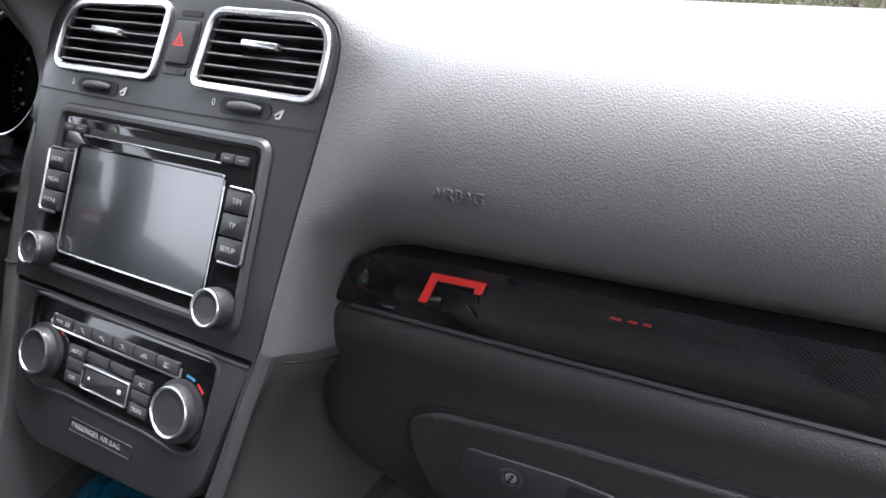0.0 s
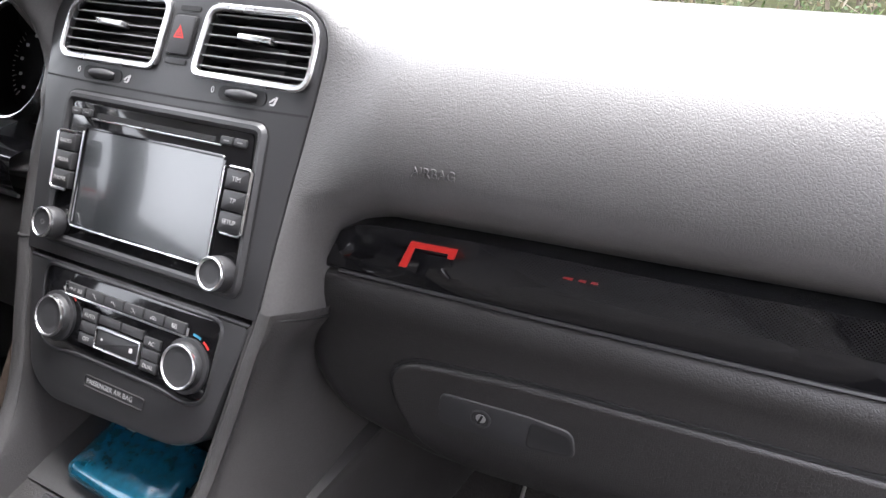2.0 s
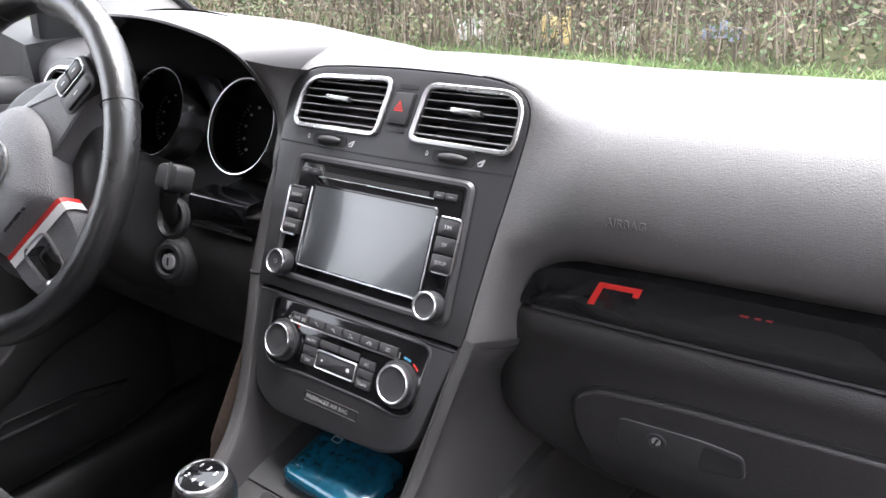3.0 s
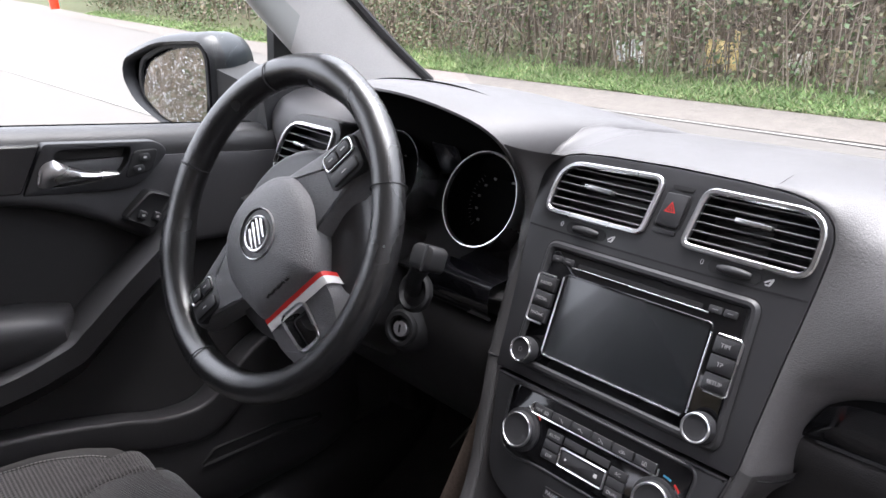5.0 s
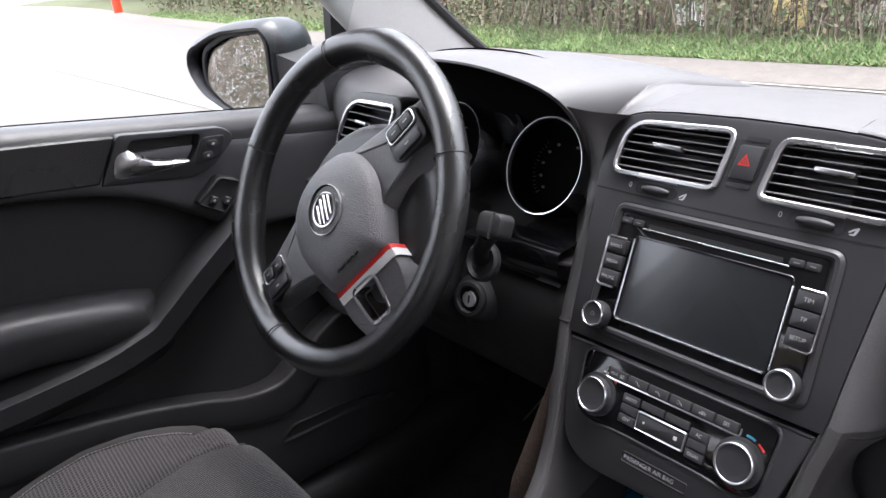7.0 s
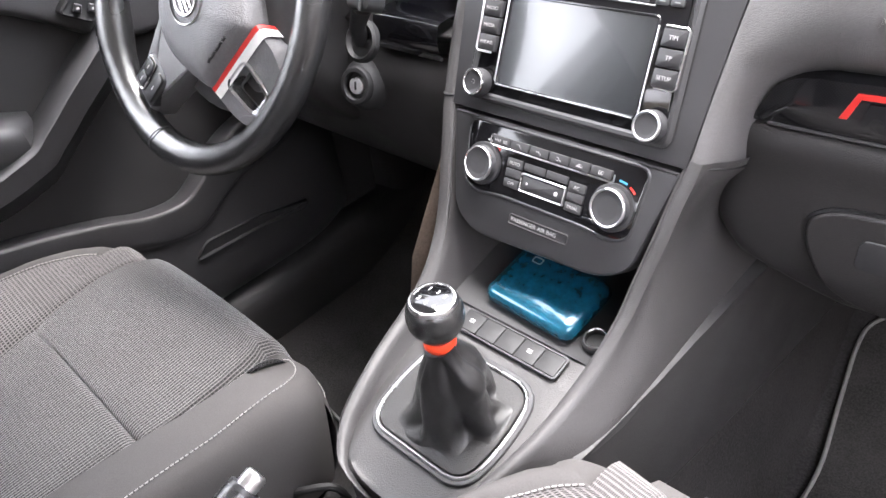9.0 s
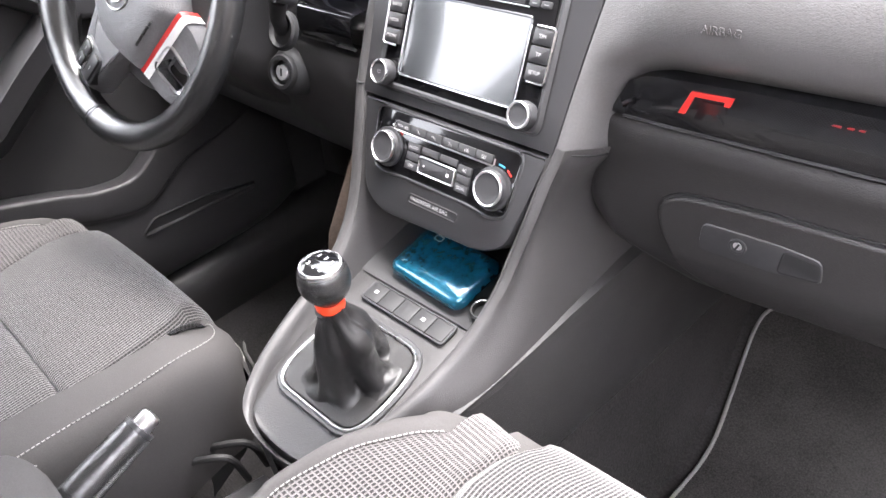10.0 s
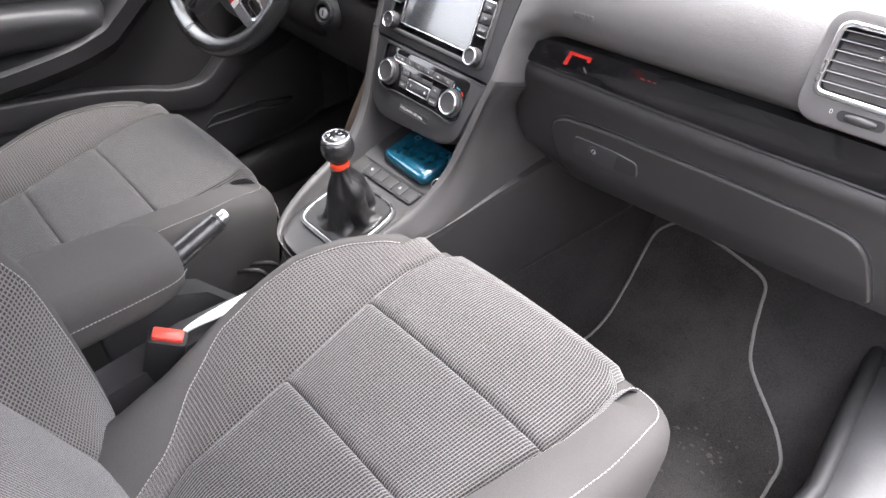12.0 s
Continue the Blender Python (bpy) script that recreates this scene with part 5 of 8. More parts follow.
def build_climate():
    c = thing("climate_panel", FASCIA @ Matrix.Translation((0, 0.0005, -0.003)) @ Matrix.Diagonal((0.975, 0.97, 1, 1)), "black climate control panel with two knobs and a row of keys", "climate control")
    o = rpoly([(-0.098, -0.040), (0.098, -0.040), (0.093, -0.100), (0.075, -0.106), (0.05, -0.102), (-0.05, -0.102), (-0.075, -0.106), (-0.093, -0.100)], [0.010, 0.010, 0.022, 0.02, 0.02, 0.02, 0.02, 0.022], 5)
    bm = bmesh.new()
    frame_ring(bm, grow(o, 0.003), grow(o, -0.0005), 0.0, 0.0032, 0.0012)
    part("rim", bm, SATIN, c, "raised satin rim")
    bm = bmesh.new()
    prism(bm, o, 0.0, 0.0026, 0.0006)
    part("front_panel", bm, GLOSS, c, "glossy black front")
    for side in (-1, 1):
        knob(c, side * 0.073, -0.0785, 0.0168, 0.0024, 0.0125, base=0.004)
        for a0, a1, mt in ((44, 62, RED), (70, 90, BLUE if side > 0 else MARK)):
            bm = bmesh.new()
            loft(bm, [[(side * 0.073 + q * math.cos(radians(a)), -0.0785 + q * math.sin(radians(a)), 0.0029) for q in (0.0225, 0.0245)] for a in np.linspace(a0, a1, 8)], False)
            part("scale_arc", bm, mt, c, "coloured arc over the knob")
    for k in range(6):
        cx = -0.0556 + 0.02224 * k
        bm = bmesh.new()
        prism(bm, rrect(0.0212, 0.0088, 0.0008, 2, cx, -0.0530), 0.0022, 0.0050, 0.0008)
        key = part("key", bm, KEY, c)
        bm = bmesh.new()
        if k == 0:
            words("MAX", 0.0036, key, pose(cx - 0.004, -0.053, 0.00505), KEY_MARK, 0.0001, "key_word")
        ix, iy = cx + (0.005 if k == 0 else 0), -0.053
        for pts in ICONS[k]:
            tube(bm, [(ix + px * 0.001, iy + py * 0.001, 0.00508) for px, py in pts], 0.00026, 4)
        part("key_mark", bm, KEY_MARK, key)
    bm = bmesh.new()
    tube(bm, [(-0.066, -0.0482, 0.0042), (-0.0685, -0.0495, 0.0042), (-0.0685, -0.0570, 0.0042), (-0.0665, -0.0584, 0.0042), (0.0665, -0.0584, 0.0042), (0.0685, -0.0570, 0.0042), (0.0685, -0.0515, 0.0042)], 0.0009, 6)
    part("key_frame", bm, CHROME, c, "chrome edge under the keys")
    for cx, cy, w, h, lab in ((-0.0355, -0.0695, 0.018, 0.0085, "AUTO"), (-0.0355, -0.0885, 0.018, 0.0085, "OFF"), (0.0355, -0.0725, 0.018, 0.0085, "AC"), (0.0355, -0.0905, 0.018, 0.0085, "DUAL"), (-0.0355, -0.079, 0.018, 0.0085, ""), (0.0355, -0.0815, 0.018, 0.0085, ""), (-0.0125, -0.0690, 0.024, 0.007, ""), (0.0130, -0.0690, 0.024, 0.007, "")):
        bm = bmesh.new()
        prism(bm, rrect(w, h, 0.0008, 2, cx, cy), 0.0022, 0.0044, 0.0007)
        key = part("key", bm, KEY, c)
        if lab:
            words(lab, 0.0044, key, pose(cx, cy, 0.00445), KEY_MARK, 0.0001, "key_word")
    bm = bmesh.new()
    frame_ring(bm, rrect(0.050, 0.0175, 0.0015, 3, 0, -0.0835), rrect(0.0475, 0.0150, 0.001, 3, 0, -0.0835), 0.0022, 0.0056, 0.0006)
    part("rocker_frame", bm, CHROME, c, "chrome frame")
    bm = bmesh.new()
    prism(bm, rrect(0.047, 0.0145, 0.001, 3, 0, -0.0835), 0.0022, 0.0048, 0.0012)
    rocker = part("rocker_key", bm, KEY, c)
    for dx, w in ((-0.017, 0.002), (0.016, 0.0035)):
        bm = bmesh.new()
        prism(bm, rrect(w, w, 0.0006, 2, dx, -0.0835), 0.0047, 0.0051)
        part("key_mark", bm, MARK, rocker)
    p = thing("airbag_sign", FASCIA, "narrow dark plate with pale lettering under the climate panel", "sign plate")
    bm = bmesh.new()
    frame_ring(bm, rrect(0.066, 0.0095, 0.002, 3, 0.003, -0.1165), rrect(0.0645, 0.008, 0.0015, 3, 0.003, -0.1165), -0.002, 0.0002, 0.0004)
    part("frame", bm, BLACK, p)
    words("PASSENGER AIR BAG", 0.0056, p, pose(-0.002, -0.1165, -0.0006), KEY_MARK, 0.0001, "sign_word")


BLUE = material("blue_print", (0.05, 0.25, 0.4), 0.4, vary=0.05)
build_climate()


def build_cluster():
    c = thing("instrument_cluster", Matrix(), "hooded instrument cluster with two round chrome-ringed dials", "instrument cluster")
    # hood: from the lip back into the dash top
    arch = [(-0.488, 0.885), (-0.497, 0.93), (-0.497, 0.975), (-0.488, 1.009), (-0.468, 1.034), (-0.425, 1.050), (-0.370, 1.057), (-0.312, 1.0585), (-0.258, 1.055), (-0.212, 1.046), (-0.178, 1.034), (-0.160, 1.017), (-0.156, 0.990), (-0.163, 0.955), (-0.185, 0.915), (-0.225, 0.880)]
    arch = spline(arch, 3)
    lip = lambda z: 0.088 - 0.6 * (z - 0.95)
    ease = lambda x: 0.06 * max(0.0, min(1.0, (-0.40 - x) / 0.09)) ** 1.5
    cx = -0.325
    rings = []
    inner = [(lerp(cx, x, 0.965), lip(z) + 0.055, lerp(0.95, z, 0.955)) for x, z in arch]
    rings.append(inner)
    rings.append([(lerp(cx, x, 0.985), lip(z) + 0.004, lerp(0.95, z, 0.985)) for x, z in arch])
    rings.append([(x, lip(z) - 0.002, z) for x, z in arch])
    rings.append([(lerp(cx, x, 1.02), lip(z) - 0.001, lerp(0.95, z, 1.02)) for x, z in arch])
    rings.append([(lerp(cx, x, 1.04), lip(z) + 0.012, lerp(0.95, z, 1.028)) for x, z in arch])
    for s in (0.2, 0.4, 0.6, 0.8, 1.0):
        ring = []
        e = s * s * (3 - 2 * s)
        for x, z in arch:
            zz = lerp(0.95, z, 1.028)
            y = lerp(lip(z) + 0.012, 0.42, s)
            xx = lerp(cx, x, 1.04 + (0.10 + 0.26 * min(1.0, max(0.0, (x + 0.29) / 0.09))) * s)
            goal = min(zz, skin_z(xx, max(y, 0.16)) - 0.003 - 0.009 * s * s)
            ring.append((xx, y, lerp(zz, goal, e)))
        rings.append(ring)
    rings = [[(px, py + ease(px), pz) for px, py, pz in ring] for ring in rings]
    inner = rings[0]
    bm = bmesh.new()
    loft(bm, rings, False)
    part("hood", bm, SOFT, c, "grained hood over the dials")
    # the dash face between the dials and the centre stack
    bm = bmesh.new()
    rows = []
    edge = rings[3][33:46]
    for k, (px, py, pz) in enumerate(edge):
        f = k / (len(edge) - 1)
        f = 0.5 * f + 0.5 * f * f
        z1 = lerp(1.003, 0.852, f)
        side_x = float(np.interp((z1 - 0.84) / 0.8944, [0.0, 0.1556, 0.165, 0.1735, 0.1803, 0.1842], [0.1345, 0.1365, 0.1350, 0.1300, 0.1210, 0.1110]))
        goal = Vector((-side_x, 0.012 + 0.5 * (z1 - 0.84) + 0.002, z1))
        p = Vector((px, py + 0.0015, pz))
        rows.append([tuple(p.lerp(goal, s) + Vector((0, -0.006 * math.sin(math.pi * s), 0))) for s in np.linspace(0, 1, 9)])
    loft(bm, rows, False)
    part("dial_face_panel", bm, SOFT, c, "grained dash face beside the dials")
    bm = bmesh.new()
    loft(bm, [[(lerp(cx, x, 0.97), 0.150 - 0.35 * (z - 0.95), lerp(0.95, z, 0.96)) for x, z in arch], inner], False)
    part("hood_lining", bm, BLACK, c)
    bm = bmesh.new()
    f = [bm.verts.new((x, 0.135 - 0.35 * (z - 0.95), z)) for x, z in arch]
    bm.faces.new(f)
    part("dial_plate", bm, GAUGE, c, "black dial plate", flat=True)
    bm = bmesh.new()
    loft(bm, [[(x, y, z) for y, z in ((0.15, 0.885), (0.10, 0.876), (0.055, 0.870), (0.048, 0.864), (0.06, 0.854))] for x in np.linspace(-0.5, -0.19, 12)], False)
    part("lower_ledge", bm, HARD, c, "plastic ledge below the dials")
    for gx, gz, r in ((-0.239, 0.932, 0.0525), (-0.401, 0.934, 0.053)):
        D = Matrix.Translation((gx, 0.100, gz)) @ pose(0, 0, 0, 64, 0, 0)
        bm = bmesh.new()
        lathe(bm, [(r - 0.004, -0.03), (r, 0.004), (r + 0.0006, 0.0075), (r + 0.002, 0.008), (r + 0.0026, 0.005), (r + 0.003, -0.03)], 56, D, (False, False))
        ring = part("dial_ring", bm, CHROME, c, "thin chrome dial ring")
        bm = bmesh.new()
        lathe(bm, [(r - 0.0005, 0.003), (r - 0.005, -0.026), (0.0001, -0.027)], 56, D, (False, False))
        part("dial_bowl", bm, GAUGE, c, "deep black dial")
        bm = bmesh.new()
        for k in range(41):
            a = radians(225 - 270 * k / 40)
            l = 0.006 if k % 4 == 0 else 0.003
            d = Vector((math.cos(a), math.sin(a), 0))
            tube(bm, [D @ (d * (r - 0.009) + Vector((0, 0, -0.0255))), D @ (d * (r - 0.009 - l) + Vector((0, 0, -0.0255)))], 0.0004, 4)
        part("dial_marks", bm, DIM_MARK, ring, "fine pale dial marks")
        for k in range(0, 11):
            a = radians(225 - 27 * k)
            bm = bmesh.new()
            prism(bm, rrect(0.004, 0.003, 0.0008, 2, (r - 0.021) * math.cos(a), (r - 0.021) * math.sin(a)), -0.0262, -0.0255, 0, lambda x, y, z: tuple(D @ Vector((x, y, z))))
            part("dial_figure", bm, DIM_MARK, ring)
    bm = bmesh.new()
    prism(bm, rrect(0.046, 0.052, 0.004, 3), 0.0, 0.002, 0.0006, lambda x, y, z: (-0.319 + x, 0.128 - 0.35 * y - z, 0.955 + y))
    part("display", bm, GLOSS, c, "small dark display")


build_cluster()

# ---- steering wheel ----

def build_wheel():
    tilt, az = radians(27), radians(6)
    n = Vector((math.sin(az) * math.cos(tilt), -math.cos(az) * math.cos(tilt), math.sin(tilt)))
    x = Vector((math.cos(az), math.sin(az), 0))
    y = n.cross(x)
    c = Vector((-0.3435, -0.1085, 0.935))
    turn = pose(0, 0, 0, 0, 0, 48)
    M = Matrix(((x.x, y.x, n.x, c.x), (x.y, y.y, n.y, c.y), (x.z, y.z, n.z, c.z), (0, 0, 0, 1))) @ turn
    w = thing("steering_wheel", M, "worn black leather steering wheel, turned aside, with a flag-striped spoke", "steering wheel")
    bm = bmesh.new()
    N = 96
    pts, rad = [], []
    for k in range(N):
        a = 2 * math.pi * k / N
        pts.append((0.1668 * math.cos(a), 0.1668 * math.sin(a), 0.0))
        thumb = sum(math.exp(-((math.degrees(a) - q + 180) % 360 - 180) ** 2 / 120) for q in (28, 152))
        rad.append(0.0155 + 0.0025 * thumb)
    tube(bm, pts, rad, 18, True, flat=1.12)
    rim = part("rim", bm, LEATHER, w, "worn black leather rim")
    for q in (62, 118, 205, 335):
        bm = bmesh.new()
        a = radians(q)
        ctr = Vector((0.1668 * math.cos(a), 0.1668 * math.sin(a), 0))
        e, f = Vector((math.cos(a), math.sin(a), 0)), Vector((0, 0, 1))
        ring = [ctr + 0.0163 * (math.cos(2 * math.pi * k / 20) * e + 1.11 * math.sin(2 * math.pi * k / 20) * f) for k in range(20)]
        tube(bm, ring, 0.0007, 5, True)
        part("rim_seam", bm, BLACK, rim, "sewn joint in the leather")
    # stitching along the inside of the rim
    bm = bmesh.new()
    for k in range(150):
        a = 2 * math.pi * k / 150
        for s in (-1, 1):
            p = Vector(((0.1668 - 0.0148) * math.cos(a), (0.1668 - 0.0148) * math.sin(a), 0.0035 * s))
            q = Vector(((0.1668 - 0.0152) * math.cos(a + 0.03), (0.1668 - 0.0152) * math.sin(a + 0.03), -0.001 * s))
            tube(bm, [p, q], 0.0005, 4)
    part("stitching", bm, DIM_MARK, rim, "cross stitching inside the rim")
    # airbag cover
    hub = rpoly([(-0.066, -0.025), (-0.056, 0.014), (-0.032, 0.034), (0.004, 0.041), (0.040, 0.034), (0.064, 0.014), (0.074, -0.025), (0.064, -0.060), (0.046, -0.095), (-0.038, -0.097), (-0.056, -0.060)], [0.02, 0.02, 0.02, 0.02, 0.02, 0.02, 0.02, 0.03, 0.007, 0.007, 0.03], 4)
    bm = bmesh.new()
    toward = lambda k: [(lerp(0.004, px, k), lerp(-0.028, py, k)) for px, py in hub]
    rings = [(toward(0.97), -0.014), (toward(1.0), 0.004), (toward(0.97), 0.012), (toward(0.90), 0.0185), (toward(0.78), 0.0230), (toward(0.6), 0.0258), (toward(0.3), 0.0272), (toward(0.05), 0.0275)]
    loft(bm, [[(px, py, z) for px, py in r] for r, z in rings], True, (True, True))
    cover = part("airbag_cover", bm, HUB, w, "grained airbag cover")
    words("AIRBAG", 0.0100, cover, pose(0.006, -0.0835, 0.0226, -27), BLACK, 0.0012, "embossed_word")
    EX, EY = 0.006, -0.021
    em = Matrix.Translation((EX, EY, -0.0045))
    bm = bmesh.new()
    lathe(bm, [(0.0262, 0.027), (0.0262, 0.0325), (0.0256, 0.0332), (0.0246, 0.0325), (0.0246, 0.0315), (0.0002, 0.0315)], 40, em, (False, False))
    dish = part("emblem_dish", bm, SATIN, cover, "round dark emblem dish")
    bm = bmesh.new()
    lathe(bm, [(0.0266, 0.029), (0.0266, 0.0328), (0.0261, 0.0334), (0.0252, 0.0328)], 40, em, (False, False))
    part("emblem_rim", bm, CHROME, dish, "chrome emblem ring")
    bm = bmesh.new()
    lathe(bm, [(0.0185, 0.0312), (0.0185, 0.0334), (0.0178, 0.0338), (0.0162, 0.0334), (0.0162, 0.0312)], 36, em, (False, False))
    part("emblem_circle", bm, CHROME, dish, "chrome emblem circle")
    # plain slanting bars stand in for the mark
    for dx, lean, ln in ((-0.0095, 14, 0.022), (-0.0032, 14, 0.029), (0.0032, 14, 0.029), (0.0095, 14, 0.022)):
        bm = bmesh.new()
        prism(bm, rrect(0.0036, ln, 0.001, 2), 0.0312, 0.0338, 0.0006)
        o = part("emblem_bar", bm, CHROME, dish, "chrome emblem bar")
        o.matrix_basis = em @ pose(dx, 0, 0, 0, 0, -lean)
    # spokes
    for side in (-1, 1):
        bm = bmesh.new()
        cx = 0.004
        o = rpoly([(cx + side * 0.030, 0.026), (side * 0.095, 0.017), (side * 0.153, 0.010), (side * 0.157, -0.032), (side * 0.095, -0.046), (cx + side * 0.045, -0.064)], [0.004, 0.03, 0.006, 0.006, 0.03, 0.004], 4)
        loft(bm, [[(px, py, z - 0.018 * (abs(px) / 0.16)) for px, py in r] for r, z in ((o, -0.012), (o, 0.010), (grow(o, -0.0025), 0.0145), (grow(o, -0.006), 0.0165))], True, (True, True))
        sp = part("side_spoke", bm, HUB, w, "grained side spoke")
        PX, PY = side * 0.119, -0.014
        bm = bmesh.new()
        prism(bm, rrect(0.048, 0.044, 0.009, 4, PX, PY), -0.006, 0.0065, 0.003)
        part("button_pod", bm, KEY, sp)
        bm = bmesh.new()
        frame_ring(bm, rrect(0.040, 0.0185, 0.005, 4, PX, PY + 0.0095), rrect(0.037, 0.0155, 0.004, 4, PX, PY + 0.0095), 0.004, 0.0085, 0.0006)
        part("button_frame", bm, CHROME, sp, "thin chrome frame")
        for k, (bx, by, bw) in enumerate(((-0.009, 0.0095, 0.0165), (0.009, 0.0095, 0.0165), (0, -0.0115, 0.036))):
            bm = bmesh.new()
            prism(bm, rrect(bw, 0.0135, 0.003, 3, PX + bx, PY + by), 0.004, 0.0092, 0.0014)
            part("button", bm, KEY, sp)
            bm = bmesh.new()
            prism(bm, rrect(0.006, 0.0012, 0.0004, 2, PX + bx, PY + by), 0.009, 0.0095)
            part("button_mark", bm, MARK, sp)
    # lower spoke: an opening edged in chrome below a red and white stripe
    def drop(px, py, z):
        return (px, py, z - 0.022 * max(0, (-py - 0.09) / 0.07))

    bm = bmesh.new()
    o = rpoly([(-0.040, -0.092), (0.051, -0.092), (0.049, -0.120), (0.034, -0.150), (-0.034, -0.152), (-0.043, -0.125)], 0.008, 4)
    i = rpoly([(-0.018, -0.106), (-0.003, -0.106), (0.013, -0.106), (0.008, -0.140), (-0.004, -0.140), (-0.017, -0.140)], 0.006, 4)
    loft(bm, [[drop(px, py, z) for px, py in r] for r, z in ((o, -0.014), (o, 0.006), (grow(o, -0.003), 0.0105), (grow(i, 0.004), 0.0105), (i, 0.008), (i, -0.014))], True)
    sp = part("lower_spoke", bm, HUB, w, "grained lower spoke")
    bm = bmesh.new()
    a, b2 = grow(i, 0.0042), grow(i, -0.0002)
    loft(bm, [[drop(px, py, z) for px, py in r] for r, z in ((a, 0.009), (a, 0.0118), (grow(a, -0.0012), 0.0128), (b2, 0.0118), (b2, 0.0))], True)
    part("chrome_surround", bm, CHROME, sp, "chrome-edged opening")
    bm = bmesh.new()
    loft(bm, [[drop(px, py, -0.002 - 0.012 * (px + 0.018) / 0.03) for px, py in ((-0.02, y), (0.015, y))] for y in (-0.104, -0.142)], False)
    part("opening_backing", bm, GLOSS, sp, "shiny dark backing of the opening")
    for y0, y1, mt, lab in ((-0.0945, -0.0992, RED, "red stripe"), (-0.0992, -0.1075, WHITE, "white stripe")):
        bm = bmesh.new()
        x0, x1 = -0.037, 0.046
        xs = np.linspace(x0, x1, 12)
        loft(bm, [[drop(px, y, 0.0122) for y in (y0, y1)] for px in xs] + [[drop(x1 + dx, y, z) for y in (y0, y1)] for dx, z in ((0.004, 0.0108), (0.0063, 0.0065), (0.0066, -0.004), (0.0066, -0.012))], False)
        part("stripe", bm, mt, sp, lab)
    # dished back of the wheel
    bm = bmesh.new()
    lathe(bm, spline([(0.084, -0.010), (0.098, -0.016), (0.104, -0.032), (0.096, -0.050), (0.07, -0.064)], 3), 40, Matrix.Translation((0.006, -0.025, 0)))
    part("rear_cover", bm, DOORPLASTIC, w, "grained rear cover")
    # column: shroud, stalks, ignition lock
    col = thing("steering_column", Matrix(), "dark plastic steering column cover with two stalks", "steering column")
    cm = Matrix(((x.x, y.x, n.x, c.x), (x.y, y.y, n.y, c.y), (x.z, y.z, n.z, c.z), (0, 0, 0, 1)))
    bm = bmesh.new()
    secs = [(0.046, 0.046, -0.058, -0.008), (0.056, 0.056, -0.070, -0.014), (0.058, 0.064, -0.11, -0.024), (0.058, 0.072, -0.15, -0.034), (0.058, 0.080, -0.20, -0.042)]
    loft(bm, [[tuple(cm @ Vector((px, py + o, z))) for px, py in rrect(2 * a, 2 * b, 0.035, 6)] for a, b, z, o in secs], True, (True, True))
    part("shroud", bm, SIDE, col)
    for pts, end in ((((-0.222, -0.020, 0.868), (-0.208, -0.030, 0.888), (-0.186, -0.036, 0.912)), (-0.176, -0.038, 0.922)), (((-0.39, -0.028, 0.905), (-0.43, -0.03, 0.915), (-0.462, -0.033, 0.922)), (-0.474, -0.035, 0.926))):
        bm = bmesh.new()
        tube(bm, pts, [0.008, 0.008, 0.010], 12)
        part("stalk", bm, BLACK, col, "black switch stalk")
        bm = bmesh.new()
        em = Matrix.Translation(end) @ cm.to_3x3().to_4x4()
        prism(bm, rrect(0.030, 0.025, 0.007, 4), -0.011, 0.010, 0.005, lambda px, py, z: tuple(em @ Vector((px, py, z))))
        knob = part("stalk_end", bm, BLACK, col, "broad end of the stalk")
        bm = bmesh.new()
        prism(bm, rrect(0.002, 0.026, 0.0006, 2, 0.006, 0), 0.010, 0.0125, 0.0004, lambda px, py, z: tuple(em @ Vector((px, py, z))))
        part("stalk_ridge", bm, SATIN, knob)
        bm = bmesh.new()
        q = Vector((-0.218, -0.022, 0.868)) if end[0] > -0.3 else Vector((-0.435, -0.022, 0.880))
        lathe(bm, [(0.021, -0.004), (0.021, 0.002), (0.018, 0.004), (0.015, 0.0), (0.0, -0.003)], 26, Matrix.Translation(q) @ cm.to_3x3().to_4x4(), (False, False))
        part("stalk_gaiter", bm, BLACK, col, "dark round stalk opening")
    ign = thing("ignition_lock", Matrix.Translation((-0.262, -0.010, 0.806)) @ pose(0, 0, 0, 70, 0, 14), "round ignition lock with a metal keyway beside the column", "ignition lock")
    bm = bmesh.new()
    lathe(bm, [(0.030, -0.05), (0.028, -0.012), (0.0235, -0.004), (0.021, -0.002), (0.0205, 0.002), (0.019, 0.004), (0.0150, 0.0045), (0.0140, 0.003), (0.0140, -0.004), (0.0, -0.004)], 32, None, (False, False))
    part("rubber_surround", bm, BLACK, ign)
    bm = bmesh.new()
    lathe(bm, [(0.0092, -0.004), (0.0092, 0.0012), (0.0082, 0.0022), (0.0, 0.0026)], 28, None, (False, False))
    kb = part("lock_barrel", bm, BARREL, ign, "metal lock barrel")
    bm = bmesh.new()
    prism(bm, rrect(0.0022, 0.009, 0.0008, 2), 0.002, 0.0032)
    part("keyway", bm, BLACK, kb)


build_wheel()

# ---- centre console ----
def console_top(y):
    return float(np.interp(y, [-0.31, -0.22, -0.13, 0.0, 0.12], [0.588, 0.609, 0.630, 0.656, 0.67]))


